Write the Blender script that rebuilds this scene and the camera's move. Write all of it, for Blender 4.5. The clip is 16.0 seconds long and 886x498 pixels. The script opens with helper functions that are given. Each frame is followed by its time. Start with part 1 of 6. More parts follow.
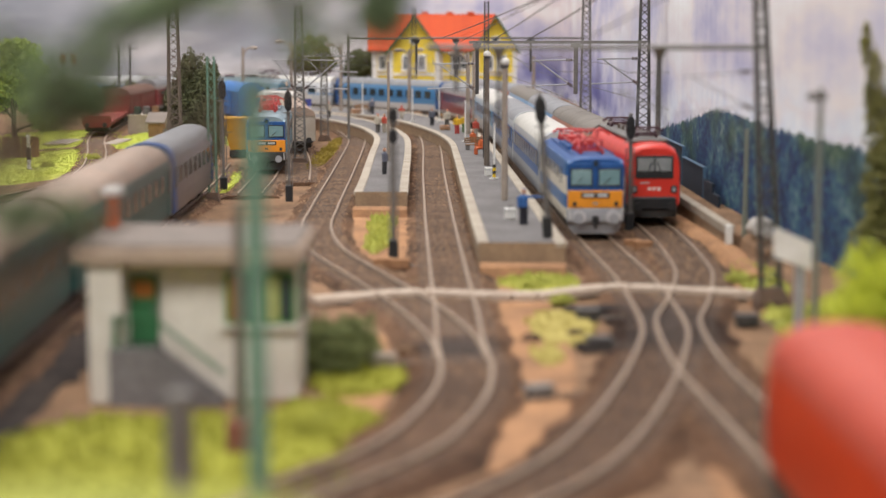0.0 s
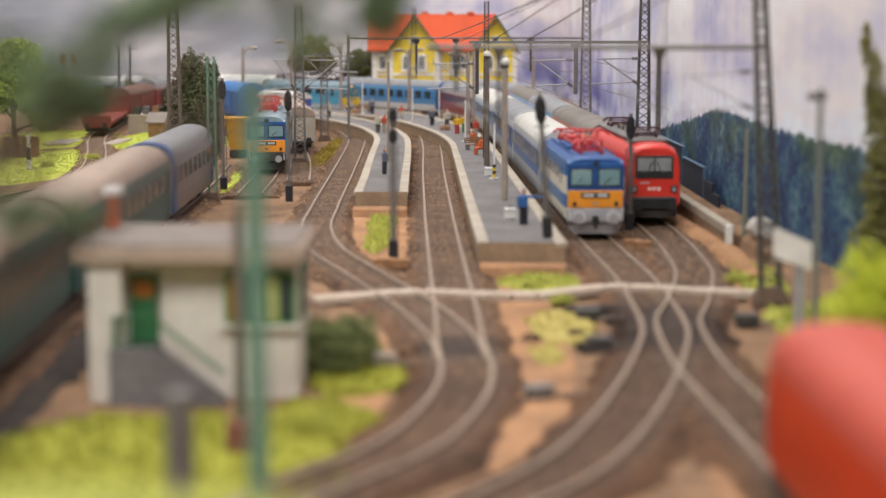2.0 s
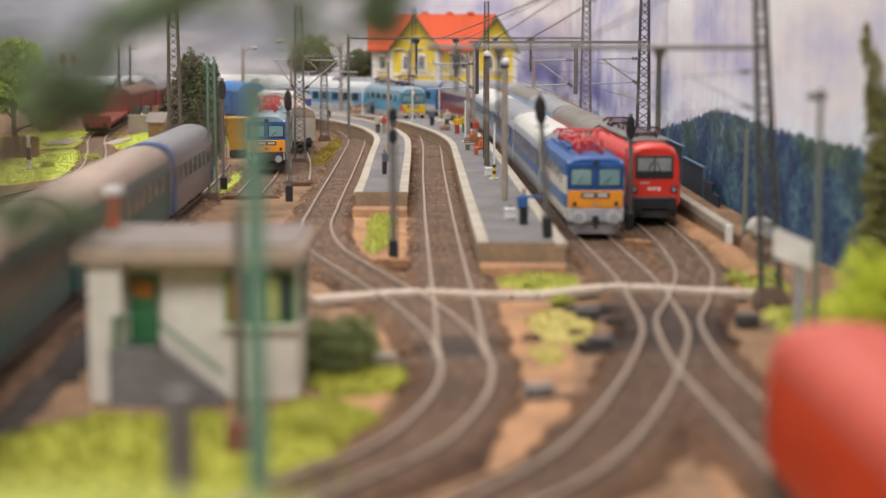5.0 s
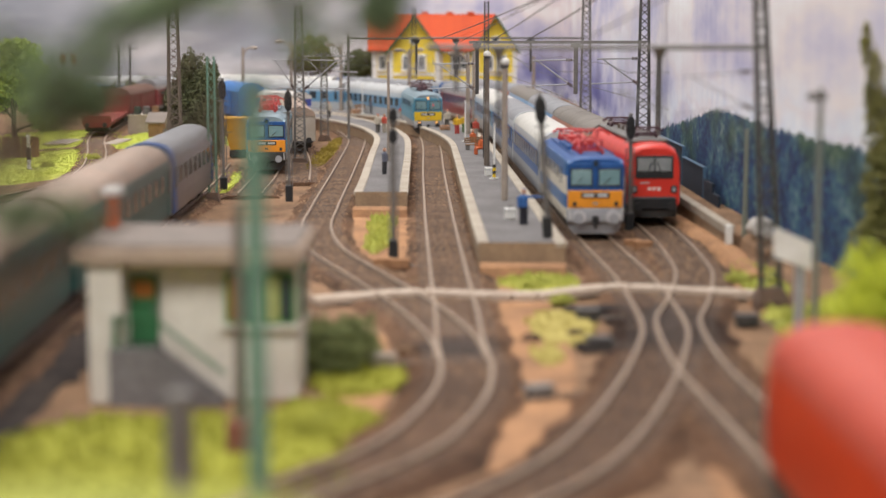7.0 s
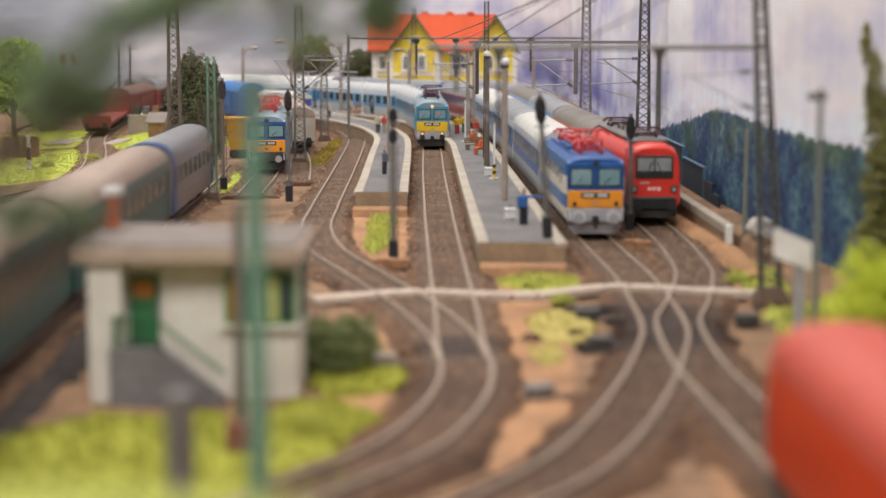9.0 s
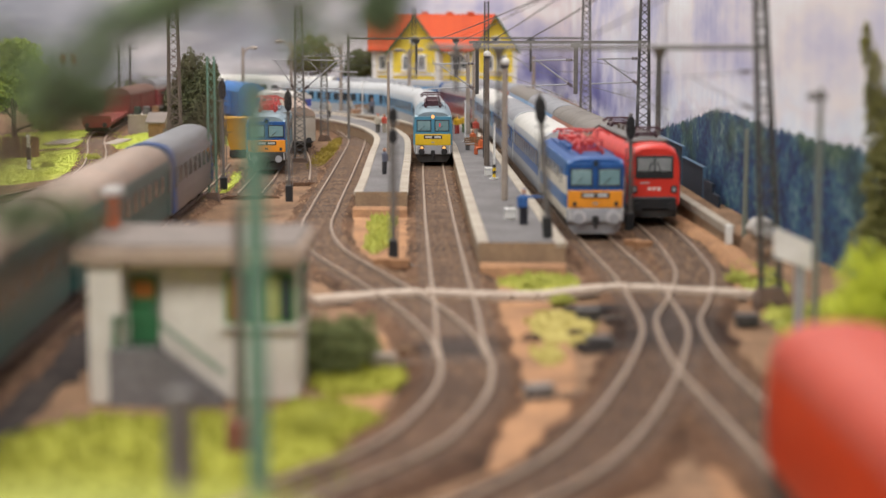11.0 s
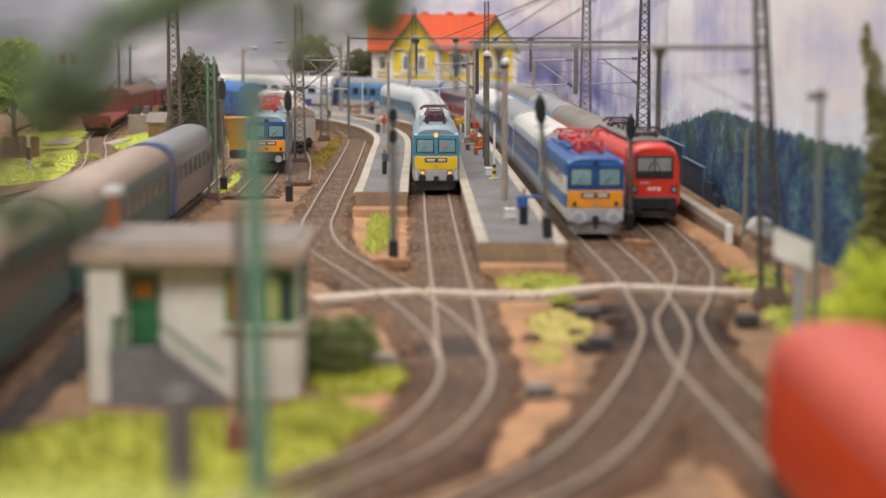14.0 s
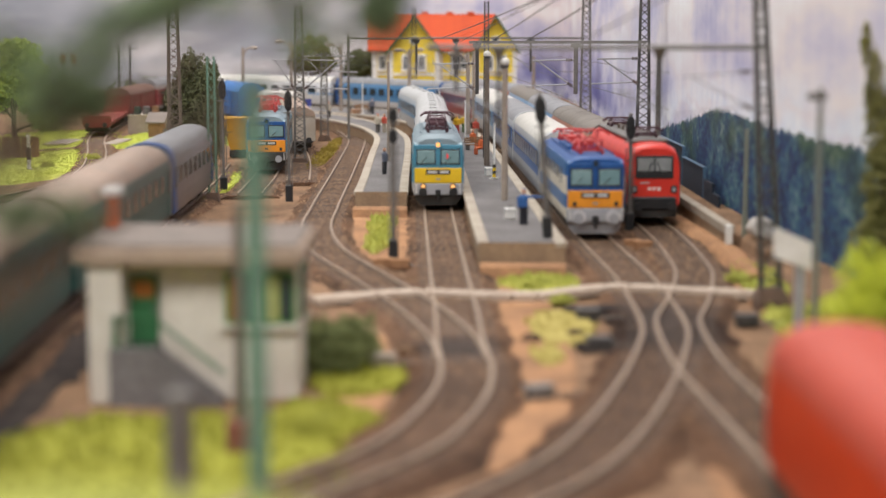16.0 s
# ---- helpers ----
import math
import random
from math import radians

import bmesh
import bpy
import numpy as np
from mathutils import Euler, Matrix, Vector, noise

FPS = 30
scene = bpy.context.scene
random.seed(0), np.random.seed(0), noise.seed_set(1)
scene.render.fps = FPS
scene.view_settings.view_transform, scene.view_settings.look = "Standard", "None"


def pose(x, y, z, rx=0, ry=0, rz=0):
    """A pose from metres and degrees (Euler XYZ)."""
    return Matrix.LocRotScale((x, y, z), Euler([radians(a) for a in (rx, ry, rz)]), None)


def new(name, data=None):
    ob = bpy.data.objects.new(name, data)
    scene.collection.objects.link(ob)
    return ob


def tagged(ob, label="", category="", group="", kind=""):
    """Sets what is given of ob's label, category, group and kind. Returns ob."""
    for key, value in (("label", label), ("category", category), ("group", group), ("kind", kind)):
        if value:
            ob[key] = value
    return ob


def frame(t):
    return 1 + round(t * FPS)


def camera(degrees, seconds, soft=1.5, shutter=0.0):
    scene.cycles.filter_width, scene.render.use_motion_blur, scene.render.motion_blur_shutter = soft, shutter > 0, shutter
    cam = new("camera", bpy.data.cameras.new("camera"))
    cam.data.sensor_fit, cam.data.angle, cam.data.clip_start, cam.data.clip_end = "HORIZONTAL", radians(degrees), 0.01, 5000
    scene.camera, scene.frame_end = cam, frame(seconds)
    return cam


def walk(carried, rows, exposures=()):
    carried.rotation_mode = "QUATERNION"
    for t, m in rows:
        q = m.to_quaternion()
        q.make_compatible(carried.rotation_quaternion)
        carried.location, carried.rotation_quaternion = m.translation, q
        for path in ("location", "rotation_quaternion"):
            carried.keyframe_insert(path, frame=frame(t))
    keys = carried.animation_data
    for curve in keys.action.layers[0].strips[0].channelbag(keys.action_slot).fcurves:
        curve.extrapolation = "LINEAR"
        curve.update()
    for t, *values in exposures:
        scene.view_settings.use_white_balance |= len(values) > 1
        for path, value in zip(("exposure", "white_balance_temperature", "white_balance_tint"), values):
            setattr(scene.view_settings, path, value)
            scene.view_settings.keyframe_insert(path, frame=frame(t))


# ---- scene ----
# A model railway in 1:87. The plan is written in metres of the prototype;
# shrink() at the end brings it to the size of the model.
S = 1 / 87

cam = camera(30.26, 16.0)
cam.data.dof.use_dof = True
cam.data.dof.focus_distance = 121 * S
cam.data.dof.aperture_fstop = 9.8
EYE = pose(0, 0, 10 * S, 90 - 7.485, 0, 0)
walk(cam, [(0, EYE), (16.0, EYE)], [(0, 0.0), (16.0, 0.0)])

# ---- light: the exhibition room's ceiling lamps ----
world = bpy.data.worlds.new("room_air")
world.use_nodes = True
world.node_tree.nodes["Background"].inputs[0].default_value = (0.75, 0.8, 0.9, 1)
world.node_tree.nodes["Background"].inputs[1].default_value = 0.28
scene.world = world


def ceiling_lamp(x, y, w, d, power, colour):
    data = bpy.data.lights.new("ceiling_lamp", "AREA")
    data.shape, data.size, data.size_y, data.energy, data.color = "RECTANGLE", w, d, power, colour
    ob = new("ceiling_lamp", data)
    ob.matrix_basis = pose(x, y, 1.62)


for lx, ly, watts in ((-1.1, -0.8, 31), (0.2, -0.8, 32), (-1.2, 0.6, 9), (0.0, 0.6, 10), (-1.2, 2.2, 24), (-0.1, 2.2, 25)):
    ceiling_lamp(lx, ly, 1.0, 0.8, watts, (1.0, 0.985, 0.965))


# ---- materials ----
def mat(name, col, rough=0.6, metal=0.0, col2=None, scale=3.0, fine=30.0, bump=0.1, spec=0.5, vary=0.0, island=0.0):
    """A surface with broad and fine variation; scale and fine are per metre of the prototype."""
    m = bpy.data.materials.new(name)
    m.use_nodes = True
    n, l = m.node_tree.nodes, m.node_tree.links
    b = n["Principled BSDF"]
    col2 = col2 or tuple(c * 0.72 for c in col)
    tc, mp = n.new("ShaderNodeTexCoord"), n.new("ShaderNodeMapping")
    mp.inputs["Scale"].default_value = (87, 87, 87)
    l.new(tc.outputs["Object"], mp.inputs["Vector"])
    n1, n2 = n.new("ShaderNodeTexNoise"), n.new("ShaderNodeTexNoise")
    n1.inputs["Scale"].default_value, n2.inputs["Scale"].default_value = scale, fine
    n1.inputs["Detail"].default_value, n2.inputs["Detail"].default_value = 5, 3
    add, ramp, mix = n.new("ShaderNodeMath"), n.new("ShaderNodeMapRange"), n.new("ShaderNodeMix")
    add.operation, mix.data_type = "ADD", "RGBA"
    l.new(mp.outputs[0], n1.inputs["Vector"])
    l.new(mp.outputs[0], n2.inputs["Vector"])
    l.new(n1.outputs[0], add.inputs[0])
    l.new(n2.outputs[0], add.inputs[1])
    ramp.inputs["From Min"].default_value, ramp.inputs["From Max"].default_value = 0.75, 1.25
    last = add.outputs[0]
    if vary:
        oi, sc, ad = n.new("ShaderNodeObjectInfo"), n.new("ShaderNodeMath"), n.new("ShaderNodeMath")
        sc.operation, sc.inputs[1].default_value = "MULTIPLY_ADD", vary
        sc.inputs[2].default_value = -vary / 2
        ad.operation = "ADD"
        l.new(oi.outputs["Random"], sc.inputs[0])
        l.new(last, ad.inputs[0])
        l.new(sc.outputs[0], ad.inputs[1])
        last = ad.outputs[0]
    if island:
        ge, sc, ad = n.new("ShaderNodeNewGeometry"), n.new("ShaderNodeMath"), n.new("ShaderNodeMath")
        sc.operation, sc.inputs[1].default_value, sc.inputs[2].default_value = "MULTIPLY_ADD", island, -island / 2
        ad.operation = "ADD"
        l.new(ge.outputs["Random Per Island"], sc.inputs[0])
        l.new(last, ad.inputs[0])
        l.new(sc.outputs[0], ad.inputs[1])
        last = ad.outputs[0]
    l.new(last, ramp.inputs["Value"])
    l.new(ramp.outputs[0], mix.inputs["Factor"])
    mix.inputs["A"].default_value, mix.inputs["B"].default_value = (*col, 1), (*col2, 1)
    l.new(mix.outputs["Result"], b.inputs["Base Color"])
    b.inputs["Roughness"].default_value, b.inputs["Metallic"].default_value = rough, metal
    b.inputs["Specular IOR Level"].default_value = spec
    if bump:
        bp = n.new("ShaderNodeBump")
        bp.inputs["Strength"].default_value, bp.inputs["Distance"].default_value = bump, 0.0006
        l.new(n2.outputs[0], bp.inputs["Height"])
        l.new(bp.outputs[0], b.inputs["Normal"])
    return m


def banded(name, bands, rough=0.35):
    """Painted in level bands: rows of (height from which it holds, colour), with a little grime."""
    m = mat(name, bands[0][1], rough, bump=0.04)
    n, l = m.node_tree.nodes, m.node_tree.links
    b = n["Principled BSDF"]
    tc, sp, ml, rp = (n.new("ShaderNode" + k) for k in ("TexCoord", "SeparateXYZ", "Math", "ValToRGB"))
    ml.operation, ml.inputs[1].default_value = "MULTIPLY", 87 / 6
    l.new(tc.outputs["Object"], sp.inputs[0])
    l.new(sp.outputs["Z"], ml.inputs[0])
    l.new(ml.outputs[0], rp.inputs[0])
    rp.color_ramp.interpolation = "CONSTANT"
    el = rp.color_ramp.elements
    while len(el) > 1:
        el.remove(el[-1])
    for i, (z, c) in enumerate(bands):
        e = el[0] if i == 0 else el.new(z / 6)
        e.position, e.color = z / 6, (*c, 1)
    old = [x for x in n if x.bl_idname == "ShaderNodeMix"][0]
    fac = old.inputs["Factor"].links[0].from_socket
    dirt = n.new("ShaderNodeMix")
    dirt.data_type, dirt.blend_type = "RGBA", "MULTIPLY"
    l.new(fac, dirt.inputs["Factor"])
    l.new(rp.outputs[0], dirt.inputs["A"])
    dirt.inputs["B"].default_value = (0.86, 0.83, 0.8, 1)
    l.new(dirt.outputs["Result"], b.inputs["Base Color"])
    return m


def glowing(name, col, strength):
    m = mat(name, col, 0.2)
    b = m.node_tree.nodes["Principled BSDF"]
    b.inputs["Emission Color"].default_value, b.inputs["Emission Strength"].default_value = (*col, 1), strength
    return m


EARTH = mat("earth", (0.31, 0.185, 0.11), 0.95, col2=(0.13, 0.082, 0.053), scale=0.35, fine=6, bump=0.6, spec=0.1)
DRYFLOCK = mat("dry_flock", (0.46, 0.38, 0.13), 0.95, col2=(0.34, 0.28, 0.08), scale=0.7, fine=8, bump=0.8, spec=0.1, island=0.5)
SAND = mat("sand_path", (0.48, 0.26, 0.135), 0.95, col2=(0.22, 0.125, 0.075), scale=0.55, fine=9, bump=0.5, spec=0.1)
BALLAST = mat("ballast", (0.21, 0.116, 0.068), 0.95, col2=(0.05, 0.033, 0.025), scale=0.2, fine=9, bump=1.0, spec=0.1)
STONES = mat("ballast_stone", (0.36, 0.225, 0.135), 0.9, col2=(0.10, 0.06, 0.04), scale=2.5, fine=20, bump=0.5, spec=0.2, island=0.95)


def darkened(m, spots, tint):
    """Darkens the surface by tint, in blotches at rows of (x, y, half width, half length)."""
    n, l = m.node_tree.nodes, m.node_tree.links
    b = n["Principled BSDF"]
    base = b.inputs["Base Color"].links[0].from_socket
    tc = n.new("ShaderNodeNewGeometry")
    wob = n.new("ShaderNodeTexNoise")
    wob.inputs["Scale"].default_value, wob.inputs["Detail"].default_value = 87 * 0.45, 5
    l.new(tc.outputs["Position"], wob.inputs["Vector"])
    total = None
    for x, y, rx, ry in spots:
        mp, ln, ad, mr = (n.new("ShaderNode" + k) for k in ("Mapping", "VectorMath", "Math", "MapRange"))
        mp.inputs["Location"].default_value = (-x / rx, -y / ry, 0)
        mp.inputs["Scale"].default_value = (87 / rx, 87 / ry, 0)
        ln.operation, ad.operation = "LENGTH", "ADD"
        l.new(tc.outputs["Position"], mp.inputs["Vector"])
        l.new(mp.outputs[0], ln.inputs[0])
        l.new(ln.outputs["Value"], ad.inputs[0])
        l.new(wob.outputs[0], ad.inputs[1])
        mr.inputs["From Min"].default_value, mr.inputs["From Max"].default_value = 1.65, 1.15
        l.new(ad.outputs[0], mr.inputs["Value"])
        if total is None:
            total = mr.outputs[0]
        else:
            mx = n.new("ShaderNodeMath")
            mx.operation = "MAXIMUM"
            l.new(total, mx.inputs[0])
            l.new(mr.outputs[0], mx.inputs[1])
            total = mx.outputs[0]
    mix = n.new("ShaderNodeMix")
    mix.data_type, mix.blend_type = "RGBA", "MULTIPLY"
    l.new(total, mix.inputs["Factor"])
    l.new(base, mix.inputs["A"])
    mix.inputs["B"].default_value = (*tint, 1)
    l.new(mix.outputs["Result"], b.inputs["Base Color"])


SLEEPER = mat("sleeper_wood", (0.20, 0.125, 0.082), 0.85, col2=(0.09, 0.058, 0.04), scale=2, fine=18, bump=0.5, vary=0.4)
# Dark blotches at the crossing, and a wider, weaker darkening nearer the viewer.
DARKSPOTS = ((7.3, 57.0, 4.4, 5.6), (0.5, 53.0, 1.5, 2.2))
NEARDARK = ((6.0, 44.0, 7.5, 13.0), (-1.0, 42.0, 6.0, 10.0))
for trackmat in (BALLAST, STONES, SLEEPER):
    darkened(trackmat, DARKSPOTS, (0.36, 0.37, 0.42))
    darkened(trackmat, NEARDARK, (0.74, 0.71, 0.7))
RAIL = mat("rusty_rail", (0.19, 0.115, 0.075), 0.6, 0.1, col2=(0.11, 0.07, 0.05), scale=1.5, fine=14)
RAILTOP = mat("rail_head", (0.46, 0.35, 0.25), 0.4, 0.2, col2=(0.28, 0.195, 0.135), scale=1, fine=10)
GRASS = mat("grass_flock", (0.50, 0.49, 0.12), 0.9, col2=(0.34, 0.36, 0.08), scale=0.7, fine=8, bump=0.8, spec=0.1, island=0.3)
MEADOW = mat("meadow_flock", (0.50, 0.52, 0.10), 0.9, col2=(0.36, 0.41, 0.07), scale=0.4, fine=6, bump=0.5, spec=0.1, island=0.12)
# Bright sky mirrored in the windscreen, put into the colour as pale grey.
SKYGLASS = mat("pale_windscreen", (0.30, 0.31, 0.31), 0.1, col2=(0.22, 0.23, 0.23), scale=0.6, fine=2, bump=0)
NEARRED = mat("signal_red", (0.58, 0.048, 0.008), 0.42, col2=(0.46, 0.034, 0.006), scale=0.5, fine=6, bump=0.02, spec=0.14)
# Ceiling light on the near locomotive's roof, put into a pinker red.
LITRED = mat("dusty_red", (0.46, 0.062, 0.032), 0.6, col2=(0.40, 0.046, 0.022), scale=0.5, fine=6, bump=0.02)
BANKGRASS = mat("bank_grass", (0.40, 0.41, 0.10), 0.9, col2=(0.27, 0.29, 0.075), scale=0.7, fine=8, bump=0.8, spec=0.1)
DARKBED = mat("cinder", (0.075, 0.058, 0.05), 0.95, col2=(0.024, 0.021, 0.021), scale=0.6, fine=9, bump=0.8, spec=0.1)
REDFOOT = mat("footing_red_brown", (0.20, 0.075, 0.05), 0.9, scale=2, fine=14, bump=0.4)
BUSH = mat("bush_bright", (0.60, 0.64, 0.07), 0.9, col2=(0.42, 0.48, 0.045), scale=0.7, fine=8, bump=0.3, spec=0.1, island=0.3)
CONIFER = mat("conifer_olive", (0.26, 0.24, 0.07), 0.9, col2=(0.13, 0.125, 0.035), scale=1.2, fine=8, bump=0.2, island=0.4)
GRASS2 = mat("grass_dry", (0.31, 0.31, 0.045), 0.9, col2=(0.22, 0.22, 0.035), scale=0.7, fine=8, bump=0.8, spec=0.1, island=0.3)
OCHREGRASS = mat("ochre_grass", (0.33, 0.25, 0.05), 0.9, col2=(0.20, 0.15, 0.035), scale=0.7, fine=8, bump=0.8, spec=0.1, island=0.3)
ASPHALT = mat("platform_asphalt", (0.185, 0.172, 0.17), 0.85, col2=(0.095, 0.086, 0.083), scale=0.3, fine=7, bump=0.3)
KERB = mat("platform_kerb", (0.45, 0.39, 0.315), 0.8, col2=(0.30, 0.25, 0.195), scale=1.0, fine=12, bump=0.3, vary=0.3)
PLATWALL = mat("platform_wall", (0.36, 0.25, 0.15), 0.85, col2=(0.21, 0.14, 0.09), scale=1.2, fine=12, bump=0.4)
PLANK = mat("crossing_concrete", (0.55, 0.45, 0.36), 0.85, col2=(0.42, 0.33, 0.26), scale=1.0, fine=12, bump=0.3, vary=0.3)
STEEL = mat("grey_steel", (0.20, 0.19, 0.18), 0.5, 0.3, col2=(0.13, 0.12, 0.11), scale=2, fine=20)
DARKSTEEL = mat("dark_steel", (0.075, 0.07, 0.068), 0.5, 0.2, scale=2, fine=20)
GREYGREEN = mat("grey_green_steel", (0.21, 0.23, 0.19), 0.6, 0.0, col2=(0.15, 0.16, 0.13), scale=2, fine=20)
GREENSTEEL = mat("green_steel", (0.13, 0.25, 0.18), 0.5, 0.0, scale=2, fine=20)
BROWNSTEEL = mat("brown_steel", (0.16, 0.125, 0.10), 0.6, 0.1, scale=2, fine=20)
CONCRETE = mat("concrete_post", (0.36, 0.30, 0.25), 0.85, col2=(0.27, 0.22, 0.18), scale=1.5, fine=16, bump=0.3)
BASE = mat("mast_base", (0.15, 0.09, 0.06), 0.9, col2=(0.09, 0.06, 0.045), scale=1.5, fine=16, bump=0.4)
BLACK = mat("black_paint", (0.018, 0.018, 0.02), 0.5, scale=3, fine=20)
CHASSIS = mat("chassis_black", (0.03, 0.028, 0.027), 0.7, col2=(0.05, 0.042, 0.036), scale=3, fine=20)
WHITE = mat("white_paint", (0.75, 0.74, 0.71), 0.5, col2=(0.66, 0.64, 0.6), scale=1, fine=14)
SILVER = mat("silver_paint", (0.62, 0.62, 0.64), 0.35, 0.3, col2=(0.5, 0.5, 0.52), scale=1, fine=14, bump=0.03)
SIGNWHITE = mat("sign_white", (0.88, 0.85, 0.82), 0.5, col2=(0.68, 0.64, 0.6), scale=1, fine=14)
GLASS = mat("dark_glass", (0.03, 0.04, 0.05), 0.14, col2=(0.045, 0.055, 0.06), scale=1, fine=5, bump=0)
# Teal reflection on the cab windows is part of this base colour.
CABGLASS = mat("cab_glass", (0.13, 0.25, 0.28), 0.06, col2=(0.21, 0.33, 0.35), scale=0.6, fine=2, bump=0)
WARM = glowing("warm_lamp", (1.0, 0.50, 0.16), 0.75)
# Glow given to the red mark in the cab window.
REDGLOW = glowing("red_lamp", (0.8, 0.05, 0.05), 0.3)
PLATE = mat("number_plate", (0.02, 0.02, 0.022), 0.4)
PLATEBAR = mat("plate_bar", (0.6, 0.6, 0.6), 0.5)
YELLOW = mat("warning_yellow", (0.78, 0.52, 0.02), 0.35, col2=(0.68, 0.44, 0.02), scale=1, fine=14, bump=0.03)
ORANGE = mat("warning_orange", (0.80, 0.30, 0.025), 0.35, col2=(0.70, 0.26, 0.02), scale=1, fine=14, bump=0.03)
TEAL = mat("teal_blue", (0.07, 0.26, 0.38), 0.35, col2=(0.06, 0.21, 0.31), scale=1, fine=14, bump=0.03)
NAVY = mat("loco_blue", (0.02, 0.09, 0.29), 0.42, col2=(0.016, 0.07, 0.22), scale=1, fine=14, bump=0.03, spec=0.3)
LGREY = mat("light_grey", (0.38, 0.38, 0.40), 0.45, col2=(0.29, 0.29, 0.31), scale=1, fine=14, bump=0.03)
LOCOROOF = mat("loco_roof", (0.22, 0.29, 0.33), 0.55, col2=(0.17, 0.22, 0.25), scale=1, fine=14)
COACHROOF = mat("coach_roof", (0.27, 0.27, 0.285), 0.6, col2=(0.20, 0.20, 0.21), scale=0.8, fine=12)
PALEROOF = mat("pale_roof", (0.48, 0.48, 0.48), 0.55, col2=(0.38, 0.38, 0.38), scale=0.8, fine=12)
BROWNROOF = mat("brown_roof", (0.22, 0.195, 0.17), 0.65, col2=(0.155, 0.135, 0.12), scale=0.8, fine=12)
WHITEROOF = mat("white_roof", (0.62, 0.6, 0.56), 0.5, col2=(0.52, 0.5, 0.46), scale=0.8, fine=12)
PINKROOF = mat("weathered_roof", (0.36, 0.25, 0.19), 0.7, col2=(0.26, 0.2, 0.16), scale=0.8, fine=12)
PANTO = mat("pantograph_red", (0.085, 0.032, 0.042), 0.5, 0.2, scale=2, fine=20)
PANTORED = mat("pantograph_bright_red", (0.62, 0.05, 0.045), 0.4, scale=2, fine=20)
RED = mat("loco_red", (0.70, 0.042, 0.025), 0.34, col2=(0.58, 0.03, 0.02), scale=0.8, fine=10, bump=0.02)
WAGONRED = mat("wagon_red", (0.27, 0.04, 0.03), 0.7, col2=(0.22, 0.04, 0.03), scale=1, fine=12)
BEIGE = mat("tank_beige", (0.44, 0.39, 0.33), 0.55, col2=(0.34, 0.29, 0.24), scale=0.8, fine=12)
BLUEVAN = mat("van_blue", (0.035, 0.19, 0.52), 0.45, col2=(0.03, 0.15, 0.42), scale=0.8, fine=12)
DARKBARREL = mat("barrel_green", (0.05, 0.075, 0.05), 0.6, scale=2, fine=14)
TUBYELLOW = mat("tub_yellow", (0.75, 0.40, 0.03), 0.5, scale=0.8, fine=12)
WALLYELLOW = mat("station_yellow", (0.82, 0.64, 0.07), 0.8, col2=(0.72, 0.54, 0.05), scale=0.5, fine=8)
ROOFRED = mat("station_roof", (0.64, 0.095, 0.022), 0.7, col2=(0.50, 0.07, 0.02), scale=0.5, fine=8, bump=0.3)
EAVE = mat("green_eave", (0.05, 0.15, 0.07), 0.6, scale=2, fine=14)
HUTWALL = mat("hut_plaster", (0.66, 0.62, 0.55), 0.85, col2=(0.50, 0.45, 0.39), scale=0.7, fine=10)
HUTROOF = mat("hut_roof", (0.22, 0.18, 0.155), 0.9, col2=(0.15, 0.125, 0.11), scale=0.9, fine=10)
HUTEDGE = mat("hut_cornice", (0.42, 0.32, 0.24), 0.85, col2=(0.30, 0.22, 0.17), scale=0.9, fine=10)
HUTFRAME = mat("hut_window_green", (0.06, 0.26, 0.05), 0.5, scale=1, fine=10)
HUTSHUTTER = mat("hut_shutter_brown", (0.30, 0.16, 0.035), 0.6, scale=1, fine=10)
# Yellowish tone of the hut's right-hand window pane.
HUTYELLOW = mat("hut_curtain", (0.45, 0.46, 0.16), 0.6, scale=1, fine=10)
HUTGREEN = mat("hut_green", (0.025, 0.14, 0.05), 0.6, scale=1, fine=10)
BRICK = mat("chimney_brick", (0.52, 0.12, 0.04), 0.85, scale=1, fine=10)
LEAF = mat("leaf_green", (0.35, 0.44, 0.09), 0.8, col2=(0.19, 0.27, 0.055), scale=1.5, fine=9, bump=0.2, island=0.4)
LEAFDARK = mat("leaf_dark", (0.14, 0.145, 0.065), 0.85, col2=(0.075, 0.085, 0.042), scale=1.5, fine=9, bump=0.2, island=0.4)
LEAFBROWN = mat("leaf_brown", (0.14, 0.12, 0.07), 0.85, col2=(0.08, 0.07, 0.045), scale=1.5, fine=9, bump=0.2, island=0.4)
LEAFSOFT = mat("leaf_soft", (0.20, 0.23, 0.085), 0.85, col2=(0.13, 0.15, 0.05), scale=1.5, fine=9, bump=0.2, island=0.4)
LEAFNEAR = mat("leaf_near", (0.155, 0.215, 0.10), 0.8, col2=(0.09, 0.12, 0.06), scale=1.5, fine=9, bump=0.2, island=0.3)
LEAFOLIVE = mat("leaf_olive", (0.20, 0.19, 0.05), 0.85, col2=(0.10, 0.10, 0.028), scale=1.5, fine=9, bump=0.2, island=0.4)
BARK = mat("bark", (0.10, 0.07, 0.05), 0.9, scale=3, fine=20, bump=0.6)
WOOD = mat("fence_wood", (0.30, 0.17, 0.08), 0.85, col2=(0.2, 0.11, 0.055), scale=2, fine=16, bump=0.3, vary=0.3)
ROOM = mat("room_plaster", (0.7, 0.68, 0.65), 0.9, scale=0.01, fine=0.1)
SKIN = (0.55, 0.32, 0.22)


